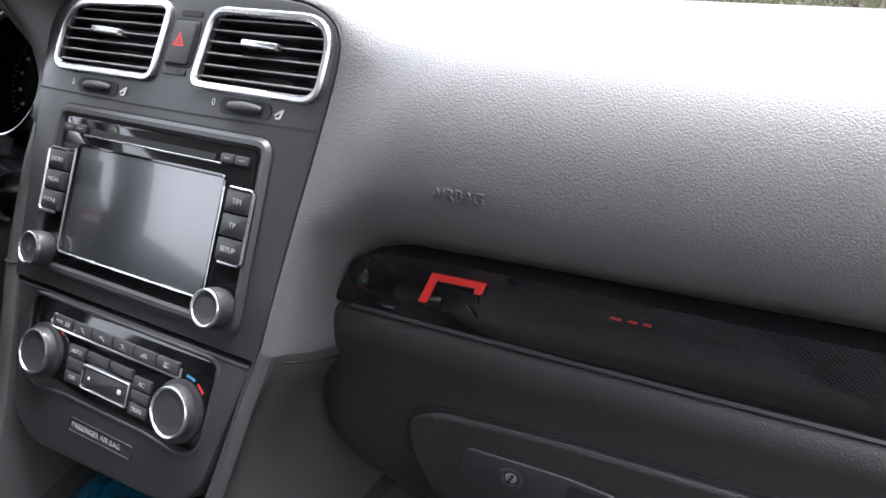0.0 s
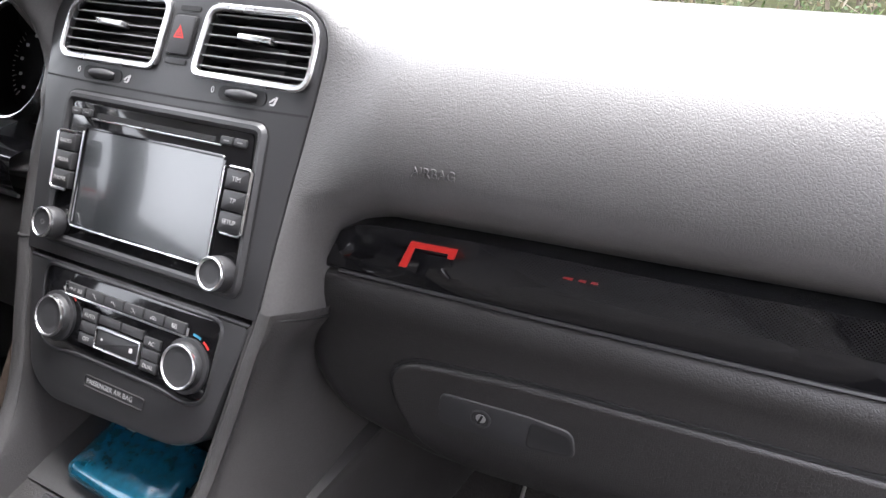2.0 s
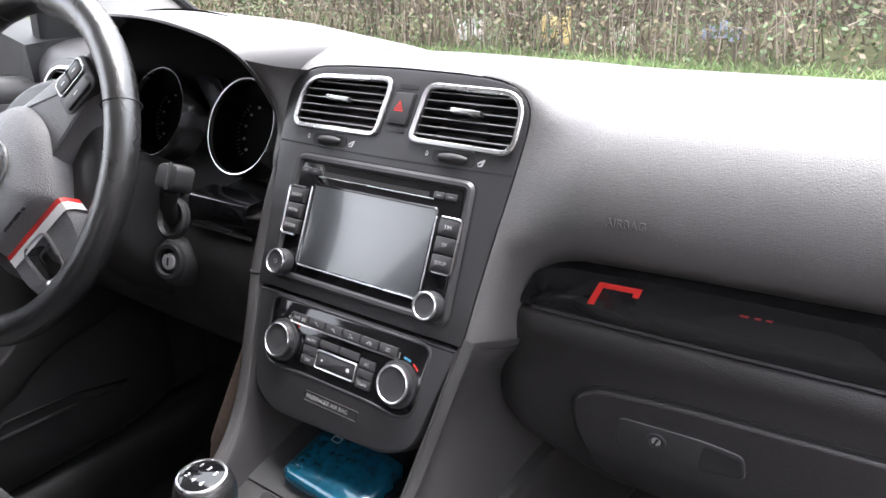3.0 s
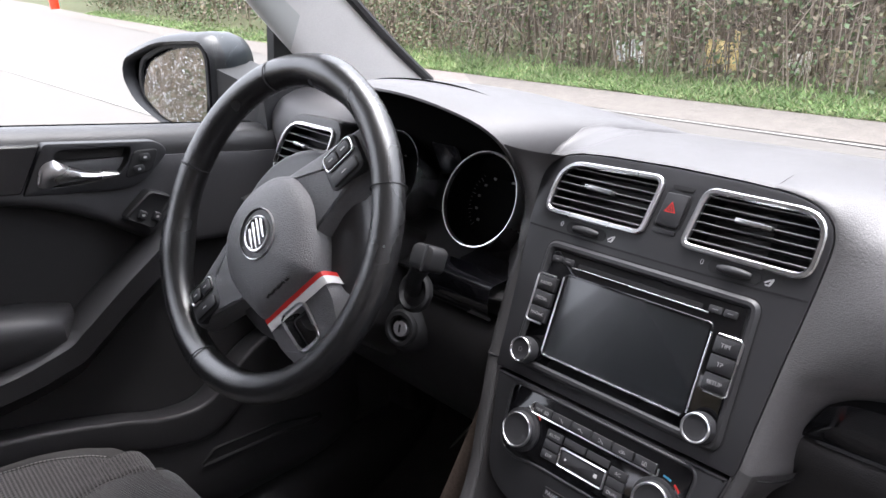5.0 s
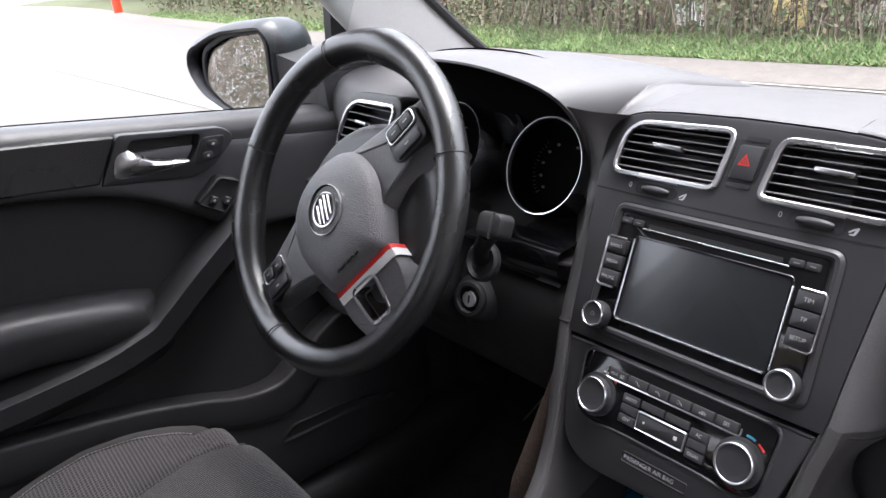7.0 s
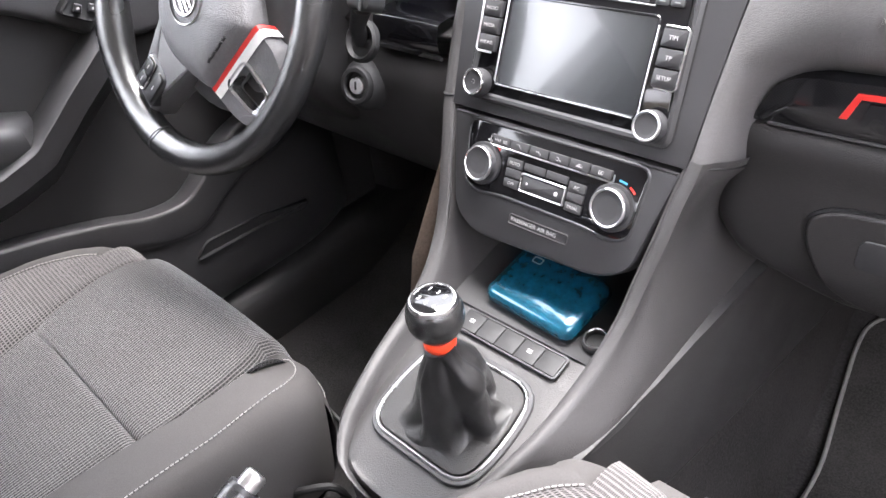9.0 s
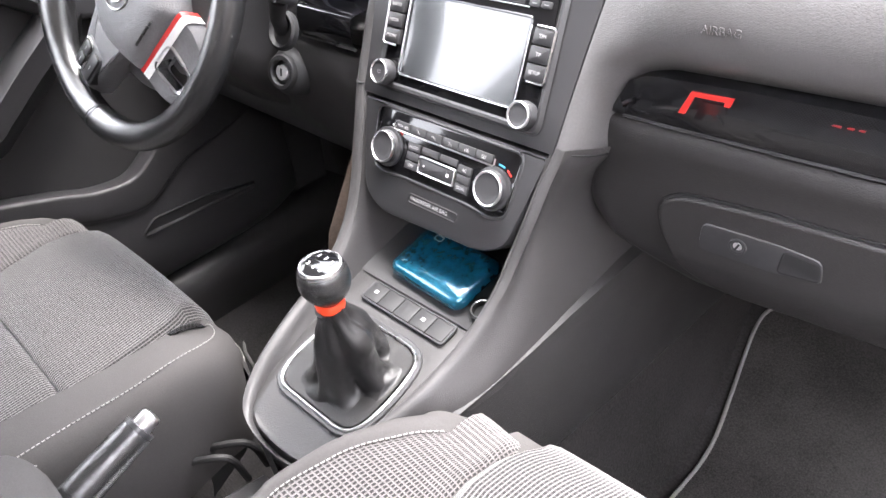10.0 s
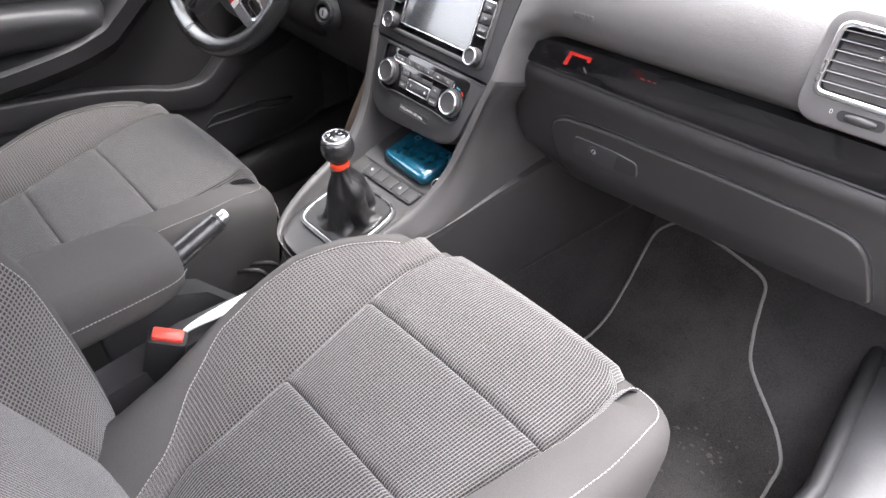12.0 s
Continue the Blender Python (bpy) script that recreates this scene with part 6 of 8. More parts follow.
def build_console():
    con = thing("centre_console", Matrix(), "dark grey grained centre console between the front seats", "centre console")
    panel_top = table([-0.27, -0.2, -0.1, 0.0, 0.085, 0.2, 0.45], [0.584, 0.603, 0.618, 0.635, 0.646, 0.652, 0.655])
    panel_out = table([-0.272, -0.269, -0.262, -0.248, -0.230, -0.165, -0.05, 0.085, 0.3, 0.45], [0.010, 0.036, 0.058, 0.080, 0.096, 0.117, 0.131, 0.142, 0.153, 0.16])
    bm = bmesh.new()
    rings = []
    for y, w in spline([(-0.268, 0.022), (-0.266, 0.046), (-0.258, 0.064), (-0.240, 0.078), (-0.20, 0.088), (-0.13, 0.096), (-0.05, 0.106), (0.03, 0.113), (0.12, 0.118), (0.30, 0.12)], 3):
        zt = console_top(y)
        top, wp = panel_top(y), min(panel_out(y), w + float(np.interp(y, [-0.268, -0.245, -0.165], [0.002, 0.010, 0.026])))
        half = [(0.0, zt - 0.002), (w * 0.6, zt - 0.002), (w - 0.016, zt), (w - 0.006, zt - 0.003), (w + 0.001, min(zt - 0.010, top + 0.014)), (lerp(w, wp, 0.55), top + 0.009), (wp + 0.002, top + 0.0025), (wp + 0.0022, top - 0.0005), (wp - 0.004, top - 0.003), (wp - 0.012, top - 0.03)]
        rings.append([(-px, y, z) for px, z in half[::-1]] + [(px, y, z) for px, z in half[1:]])
    loft(bm, rings, False, (False, False))
    bm.faces.new([bm.verts.new(q) for q in rings[0]])
    part("upper_body", bm, HARD, con)
    # lower side panels down to the carpet
    for side in (-1, 1):
        bm = bmesh.new()
        rows = []
        floor_side = []
        for y in [-0.272, -0.2695, -0.266, -0.261, -0.254, -0.246] + list(np.linspace(-0.234, 0.45, 19)):
            top, w = panel_top(y), panel_out(y)
            rows.append([(side * (w + a), y, z) for a, z in spline([(-0.012, top - 0.001), (-0.003, top - 0.0015), (0.0, top - 0.004), (0.0, top - 0.02), (-0.001, 0.50), (-0.003, 0.462), (-0.005, 0.453), (-0.012, 0.450)], 2)])
            floor_side.append([(side * (w + a), y, z) for a, z in spline([(-0.016, 0.456), (-0.010, 0.452), (-0.008, 0.43), (-0.004, 0.38), (0.008, 0.31), (0.03, 0.23)], 2)])
        loft(bm, rows, False)
        part("side_panel", bm, SIDE, con, "lower side panel")
        bm = bmesh.new()
        loft(bm, floor_side, False)
        part("tunnel_lining", bm, CARPET, con, "dark carpet below the side panel")
        bm = bmesh.new()
        tube(bm, [(row[2][0] + side * 0.002, row[2][1], row[2][2] + 0.0004) for row in rows[3:16]], 0.0009, 6)
        part("panel_joint", bm, BLACK, con, "fine dark joint")
    # rear tunnel between the seats
    bm = bmesh.new()
    rings = []
    for y, zt in ((-0.27, 0.50), (-0.34, 0.515), (-0.5, 0.52), (-0.9, 0.52), (-1.3, 0.5)):
        rings.append([(px, y, z) for px, z in ((-0.10, 0.23), (-0.085, 0.44), (-0.07, zt - 0.01), (-0.06, zt), (0.06, zt), (0.07, zt - 0.01), (0.085, 0.44), (0.10, 0.23))])
    loft(bm, rings, False)
    part("rear_tunnel", bm, DOORPLASTIC, con, "plain rear part under the armrest")
    # boot frame
    a = math.atan(0.225)
    BM = Matrix.Translation((0.002, -0.175, 0.6205)) @ pose(0, 0, 0, math.degrees(a))
    lever = thing("gear_lever", BM, "gear lever with glossy black knob, orange collar and leather boot", "gear lever")
    bm = bmesh.new()
    o, i = rpoly([(-0.060, -0.052), (0.060, -0.052), (0.066, 0.0), (0.058, 0.055), (-0.058, 0.055), (-0.066, 0.0)], [0.028, 0.028, 0.05, 0.03, 0.03, 0.05], 6), None
    i = grow(o, -0.0034)
    frame_ring(bm, o, i, -0.006, 0.0038, 0.0014)
    part("chrome_frame", bm, CHROME, lever, "satin chrome frame round the boot")
    bm = bmesh.new()
    frame_ring(bm, grow(o, 0.004), grow(o, -0.0005), -0.004, 0.0016, 0.0008)
    part("frame_seat", bm, SATIN, lever, "dark seat of the frame")
    bm = bmesh.new()
    rings = []
    seg = 120
    edge_pts = np.array(grow(o, -0.0050), float)
    edge_pts = np.vstack([edge_pts, edge_pts[:1]])
    run = np.concatenate([[0], np.cumsum(np.linalg.norm(np.diff(edge_pts, axis=0), axis=1))])
    even = np.linspace(0, run[-1], seg, endpoint=False)
    brim = list(zip(np.interp(even, run, edge_pts[:, 0]), np.interp(even, run, edge_pts[:, 1])))
    turn = [math.atan2(q[1], q[0]) for q in brim]
    # height, mean radius, lean towards the knob, share of the frame's outline, looseness of the leather
    levels = [(0.0030, 0.050, 0.0, 1.0, 0.0), (0.0022, 0.047, 0.0, 0.97, 0.1), (0.0020, 0.0445, 0.001, 0.85, 0.5), (0.0030, 0.0420, 0.002, 0.5, 1.0), (0.008, 0.0395, 0.004, 0.2, 1.0), (0.017, 0.0370, 0.006, 0.0, 0.8),
              (0.029, 0.0345, 0.009, 0.0, 0.45), (0.042, 0.0325, 0.0115, 0.0, 0.3), (0.056, 0.0295, 0.0140, 0.0, 0.3), (0.069, 0.0255, 0.0155, 0.0, 0.4), (0.081, 0.0195, 0.0170, 0.0, 0.35), (0.091, 0.0150, 0.0178, 0.0, 0.1), (0.100, 0.0142, 0.018, 0.0, 0.0)]

    def crease(ang, at, width):
        d = (ang - at + math.pi) % (2 * math.pi) - math.pi
        return math.exp(-(d / width) ** 2)

    for z, r, lean, share, loose in levels:
        ring = []
        for q, ang in zip(brim, turn):
            rr = r
            for at, width, depth in ((-1.9, 0.20, -0.010), (-1.55, 0.16, 0.005), (-0.45, 0.22, -0.011), (0.05, 0.24, 0.009), (0.8, 0.20, -0.012), (1.4, 0.3, 0.006), (2.3, 0.2, -0.008), (-2.7, 0.2, -0.007)):
                rr += loose * depth * crease(ang + 4.0 * z, at, width)
            rr -= (0.25 + loose) * 0.0022 * abs(math.sin(3.5 * ang + 55 * z + 0.8 * math.sin(2 * ang))) ** 6
            # a slack shoulder of leather on the passenger's side
            rr += 0.007 * crease(ang, 0.25, 0.5) * math.exp(-((z - 0.062) / 0.012) ** 2)
            wide = share if share < 1 else 1.0
            x = wide * q[0] * (r / 0.050) + (1 - wide) * (rr * math.cos(ang)) + lean
            y = wide * q[1] * (r / 0.050) + (1 - wide) * (rr * math.sin(ang)) + lean * 0.66
            lift = loose * share * 0.012 * (crease(ang, 0.15, 0.3) + 0.8 * crease(ang, -1.7, 0.25) + 0.6 * crease(ang, 2.5, 0.35))
            ring.append((x, y, z + lift + loose * 0.001 * math.sin(5 * ang + 60 * z)))
        rings.append(ring)
    loft(bm, np.array(spline([np.array(r).ravel() for r in rings], 3)).reshape(-1, seg, 3).tolist(), True, (True, True))
    part("boot", bm, BOOT, lever, "creased black leather boot")
    K = Matrix.Translation((0.018, 0.012, 0.095)) @ pose(0, 0, 0, -12, 3, 0) @ Matrix.Scale(0.88, 4)
    bm = bmesh.new()
    lathe(bm, [(0.0140, 0.003), (0.0152, 0.005), (0.0152, 0.0125), (0.0142, 0.014)], 28, K)
    part("collar", bm, ORANGE, lever, "orange-red collar ring")
    bm = bmesh.new()
    prof = spline([(0.0125, 0.0125), (0.0140, 0.0155), (0.0195, 0.0215), (0.0250, 0.0315), (0.0263, 0.041), (0.0245, 0.051), (0.0215, 0.056)], 3)
    lathe(bm, prof, 36, K)
    knob = part("knob", bm, LEATHER, lever, "black leather knob")
    bm = bmesh.new()
    lathe(bm, [(0.0218, 0.0555), (0.0218, 0.0580), (0.0205, 0.0597), (0.0190, 0.0600), (0.0185, 0.0592)], 36, K, (False, False))
    part("knob_ring", bm, SILVER, knob, "silver ring")
    bm = bmesh.new()
    lathe(bm, [(0.0188, 0.0588), (0.012, 0.0604), (0.0002, 0.0610)], 36, K, (False, True))
    cap = part("knob_cap", bm, GLOSS, knob, "glossy black cap")
    for q, (dx, dy) in zip("135246", ((-0.009, 0.007), (0, 0.008), (0.009, 0.007), (-0.009, -0.007), (0, -0.008), (0.009, -0.007))):
        words(q, 0.0062, knob, K @ Matrix.Translation((dx, dy, 0.0606)), WHITE, 0.0003, "gear_number")
    # rows of switches in front of the lever
    SW = Matrix.Translation((0.004, -0.0935, 0.6395)) @ pose(0, 0, 0, math.degrees(a))
    sw = thing("switch_row", SW, "row of five black push switches in the console", "switch row")
    bm = bmesh.new()
    frame_ring(bm, rrect(0.122, 0.026, 0.004, 4), rrect(0.118, 0.022, 0.003, 4), -0.002, 0.0010, 0.0004)
    part("surround", bm, SATIN, sw)
    for k in range(5):
        bm = bmesh.new()
        prism(bm, rrect(0.0226, 0.0212, 0.0015, 3, -0.0472 + 0.0236 * k, 0), -0.002, 0.0012, 0.0006)
        b = part("switch", bm, BLACK, sw)
        if k in (0, 3):
            words("=", 0.011, sw, pose(-0.0472 + 0.0236 * k, 0, 0.0014), MARK, 0.0001, "switch_mark")
    # tray and teal case
    bm = bmesh.new()
    y0, y1 = -0.078, 0.10
    rows = [[(x, y, console_top(y) + dz) for x, dz in ((-0.098, 0.02), (-0.094, 0.004), (-0.085, 0.0012), (0.085, 0.0012), (0.094, 0.004), (0.098, 0.02))] for y in np.linspace(y0, y1, 6)]
    rows.append([(x, y1 + 0.004, console_top(y1) + 0.06) for x in (-0.098, -0.094, -0.085, 0.085, 0.094, 0.098)])
    loft(bm, rows, False)
    part("tray", bm, RUBBER, con, "black rubber-lined tray")
    CM = Matrix.Translation((0.004, -0.033, console_top(-0.035) + 0.003)) @ pose(0, 0, 0, math.degrees(a), 0, -3)
    ph = thing("teal_case", CM, "teal glossy flat plastic case lying in the console tray", "case")
    bm = bmesh.new()
    o = rrect(0.108, 0.072, 0.012, 6)
    loft(bm, [[(px, py, z) for px, py in r] for r, z in ((grow(o, -0.004), 0.0), (o, 0.004), (o, 0.010), (grow(o, -0.0025), 0.0145), (grow(o, -0.007), 0.0165), (grow(o, -0.011), 0.0171), ([(px * 0.6, py * 0.6) for px, py in o], 0.0177), ([(px * 0.2, py * 0.2) for px, py in o], 0.0179), ([(px * 0.01, py * 0.01) for px, py in o], 0.0179))], True, (True, True))
    part("shell", bm, TEAL, ph)
    bm = bmesh.new()
    frame_ring(bm, rrect(0.012, 0.008, 0.002, 3, -0.026, 0.02), rrect(0.009, 0.005, 0.0015, 3, -0.026, 0.02), 0.0172, 0.0179, 0.0002)
    part("moulded_mark", bm, DIM_MARK, ph, "small pale mark")
    so = thing("power_socket", Matrix.Translation((0.074, -0.055, console_top(-0.055) + 0.002)) @ pose(0, 0, 0, math.degrees(a)), "round dark power socket with a metal rim in the tray", "power socket")
    bm = bmesh.new()
    lathe(bm, [(0.0125, 0.0), (0.0125, 0.006), (0.0110, 0.0075), (0.0095, 0.006), (0.0090, 0.001)], 24, None, (False, True))
    part("barrel", bm, BLACK, so)
    bm = bmesh.new()
    lathe(bm, [(0.0112, 0.0072), (0.0105, 0.0082), (0.0096, 0.0072)], 24, None, (False, False))
    part("rim", bm, SILVER, so, "thin metal rim")
    # handbrake
    hb = thing("handbrake", Matrix.Translation((0.0, -0.43, 0.615)), "handbrake lever with a leather grip and a silver button", "handbrake")
    bm = bmesh.new()
    p = [Vector(q) for q in ((0, -0.07, 0.035), (0, -0.03, 0.058), (0, 0.02, 0.077), (0, 0.066, 0.093))]
    tube(bm, p, [0.016, 0.0155, 0.015, 0.0135], 14)
    part("grip", bm, LEATHER, hb, "black leather grip")
    bm = bmesh.new()
    d = (p[-1] - p[-2]).normalized()
    tube(bm, [p[-1] - d * 0.002, p[-1] + d * 0.004], 0.0128, 14)
    part("end_ring", bm, SATIN, hb)
    bm = bmesh.new()
    tube(bm, [p[-1] + d * 0.003, p[-1] + d * 0.014, p[-1] + d * 0.016], [0.0085, 0.0085, 0.007], 14)
    part("release_button", bm, SILVER, hb, "silver release button")
    bm = bmesh.new()
    loft(bm, [[(px, y, z) for px, z in ((-0.022, -0.1), (-0.018, zt), (0.018, zt), (0.022, -0.1))] for y, zt in ((-0.12, 0.03), (-0.03, 0.035), (0.02, 0.01), (0.08, -0.07), (0.12, -0.1))], False)
    part("lever_base", bm, BLACK, hb)
    # armrest
    ar = thing("armrest", Matrix.Translation((0.0, -0.43, 0.668)), "grey cloth centre armrest with stitched edge", "armrest")
    bm = bmesh.new()
    rings = []
    for y, w, zt, zb in spline([(0.0, 0.02, 0.040, 0.024), (-0.006, 0.046, 0.050, 0.008), (-0.02, 0.058, 0.060, 0.0), (-0.06, 0.066, 0.067, -0.004), (-0.14, 0.068, 0.072, -0.004), (-0.30, 0.068, 0.078, 0.0)], 3):
        rings.append([(px, y, (zt + zb) / 2 + pz) for px, pz in rrect(2 * w, zt - zb, 0.024, 5)])
    loft(bm, rings, True, (True, True))
    part("cushion", bm, CLOTH, ar)
    for side in (-1, 1):
        bm = bmesh.new()
        stitches(bm, [(side * w, y, z) for w, y, z in spline([(0.045, -0.002, 0.028), (0.060, -0.02, 0.030), (0.0665, -0.06, 0.033), (0.0685, -0.14, 0.036), (0.0685, -0.30, 0.040)], 1)])
        part("seam", bm, THREAD, ar, "stitched seam")


build_console()

# ---- floor things ----
def mat_thing(outline, z_at, label, drop=0.0):
    m = thing("floor_mat", Matrix(), label, "floor mat", "floor mats")
    pts = spline(outline, 5, True)
    bm = bmesh.new()
    cx = sum(p[0] for p in pts) / len(pts)
    cy = sum(p[1] for p in pts) / len(pts)
    rings = []
    for s in (1.0, 0.999, 0.8, 0.6, 0.4, 0.2, 0.02):
        rings.append([(lerp(cx, x, s), lerp(cy, y, s), z_at(lerp(cy, y, s)) + (0.0 if s == 1.0 else 0.007)) for x, y in pts])
    loft(bm, rings, True, (False, True))
    part("mat_surface", bm, MATCLOTH, m, "dusty dark pile")
    bm = bmesh.new()
    tube(bm, [(x, y, z_at(y) + 0.006) for x, y in pts], 0.0030, 8, True)
    part("edging", bm, EDGING, m, "grey sewn edging")
    return m


def floor_z(y):
    return float(np.interp(y, [-0.5, 0.08, 0.14, 0.19, 0.245, 0.30, 0.345, 0.39, 0.43, 0.47], [0.241, 0.240, 0.246, 0.253, 0.275, 0.301, 0.336, 0.375, 0.420, 0.472]))


mat_thing([(0.175, 0.372), (0.186, 0.398), (0.225, 0.412), (0.34, 0.405), (0.395, 0.395), (0.412, 0.365), (0.428, 0.33), (0.460, 0.285), (0.558, 0.215), (0.588, 0.15), (0.57, -0.02), (0.22, -0.05), (0.195, 0.0), (0.196, 0.12), (0.200, 0.22), (0.186, 0.30)], floor_z, "dusty dark footwell mat with grey edging on the passenger side")
mat_thing([(-0.215, 0.36), (-0.22, 0.40), (-0.28, 0.43), (-0.45, 0.43), (-0.52, 0.41), (-0.55, 0.36), (-0.585, 0.2), (-0.58, 0.02), (-0.52, -0.08), (-0.22, -0.1), (-0.165, -0.02), (-0.17, 0.2)], floor_z, "dark footwell mat with grey edging on the driver side")


def build_grit():
    rng = random.Random(8)
    bm = bmesh.new()
    for k in range(30):
        x, y = rng.gauss(0.49, 0.04), rng.gauss(0.13, 0.035)
        s = rng.uniform(0.0015, 0.0042)
        q = bmesh.ops.create_icosphere(bm, subdivisions=1, radius=s, matrix=Matrix.Translation((x, y, floor_z(y) + 0.0075)) @ Matrix.Diagonal((rng.uniform(0.7, 1.6), rng.uniform(0.7, 1.5), 0.4, 1)))
    tagged(finish("grit", bm, material("dry_mud", (0.05, 0.042, 0.035), 0.95, vary=0.4)), "crumbs of dry mud on the mat", "dirt", kind="stuff")


build_grit()


def build_pedals():
    for x, w, y, z, lab in ((-0.215, 0.05, 0.36, 0.36, "black accelerator pedal"), (-0.31, 0.06, 0.37, 0.41, "black rubber brake pedal"), (-0.42, 0.06, 0.37, 0.41, "black rubber clutch pedal")):
        p = thing("pedal", Matrix.Translation((x, y, z)), lab + " hanging in the dark footwell", "pedal", "foot pedals")
        bm = bmesh.new()
        m = pose(0, 0, 0, 55)
        h = 0.05 if "accel" not in lab else 0.16
        prism(bm, rrect(w, h, 0.006, 3), 0, 0.012, 0.003, lambda a, b, c: tuple(m @ Vector((a, b, c))))
        pad = part("pad", bm, RUBBER, p)
        for k in range(4):
            bm = bmesh.new()
            prism(bm, rrect(w * 0.8, 0.004, 0.001, 2, 0, (k - 1.5) * h * 0.2), 0.011, 0.0145, 0.001, lambda a, b, c: tuple(m @ Vector((a, b, c))))
            part("rib", bm, RUBBER, pad)
        bm = bmesh.new()
        tube(bm, [(0, 0.01, 0.0), (0, 0.07, 0.08), (0, 0.10, 0.22)], 0.008, 8)
        part("arm", bm, BLACK, p)


build_pedals()


def build_kick_panel():
    bm = bmesh.new()
    loft(bm, [[(x0, y0, z), (x0 + 0.012, y0 + 0.02, z), (x0 + 0.014, 0.15, z), (x0 + 0.01, 0.45, z)] for x0, y0, z in ((-0.143, 0.02, 0.80), (-0.145, -0.018, 0.74), (-0.149, -0.070, 0.66), (-0.163, -0.09, 0.55), (-0.170, -0.07, 0.40), (-0.18, -0.05, 0.24))], False)
    tagged(finish("tunnel_carpet", bm, material("brown_grey_carpet", (0.075, 0.055, 0.043), 0.98, grain=0.003, bump=0.6, vary=0.3)), "brownish carpet on the side of the tunnel", "carpet", kind="structure")


build_kick_panel()


def build_belt():
    b = thing("seat_belt_buckle", Matrix.Translation((0.088, -0.490, 0.652)) @ Matrix.Rotation(radians(-16), 4, "X") @ Matrix.Rotation(radians(14), 4, "Y") @ Matrix.Rotation(radians(58), 4, "Z"), "seat belt buckle with a red release button beside the seat", "belt buckle")
    bm = bmesh.new()
    prism(bm, rrect(0.046, 0.026, 0.005, 3), -0.095, 0.0, 0.003)
    part("housing", bm, BLACK, b, "black housing")
    bm = bmesh.new()
    prism(bm, rrect(0.036, 0.018, 0.003, 3), -0.004, 0.006, 0.003)
    part("release_button", bm, BUCKLE, b, "red release button")
    bm = bmesh.new()
    prism(bm, rrect(0.028, 0.008, 0.002, 3), -0.17, -0.09)
    part("stalk", bm, BLACK, b)
    s = thing("white_strip", Matrix(), "white plastic strip lying between console and seat", "strip")
    bm = bmesh.new()
    rows = []
    for y, x, w, z in spline([(-0.470, 0.064, 0.006, 0.619), (-0.448, 0.058, 0.009, 0.617), (-0.41, 0.056, 0.013, 0.614), (-0.375, 0.054, 0.013, 0.611), (-0.338, 0.047, 0.003, 0.607)], 4):
        rows.append([(x - w, y, z), (x + w, y, z + 0.006)])
    top = [[(x, y, z + 0.002) for x, y, z in r] for r in rows]
    loft(bm, [r + t[::-1] for r, t in zip(rows, top)], True, (True, True))
    part("strip", bm, WHITE, s)
    bm = bmesh.new()
    loft(bm, [[(px, y, z) for px, z in ((0.026, 0.5), (0.028, zt), (0.076, zt), (0.082, 0.5))] for y, zt in ((-0.60, 0.600), (-0.46, 0.611), (-0.33, 0.600), (-0.29, 0.585))], False)
    c = thing("tunnel_tray", Matrix(), "dark plastic side tray along the console", "tray")
    part("tray", bm, DOORPLASTIC, c)


build_belt()

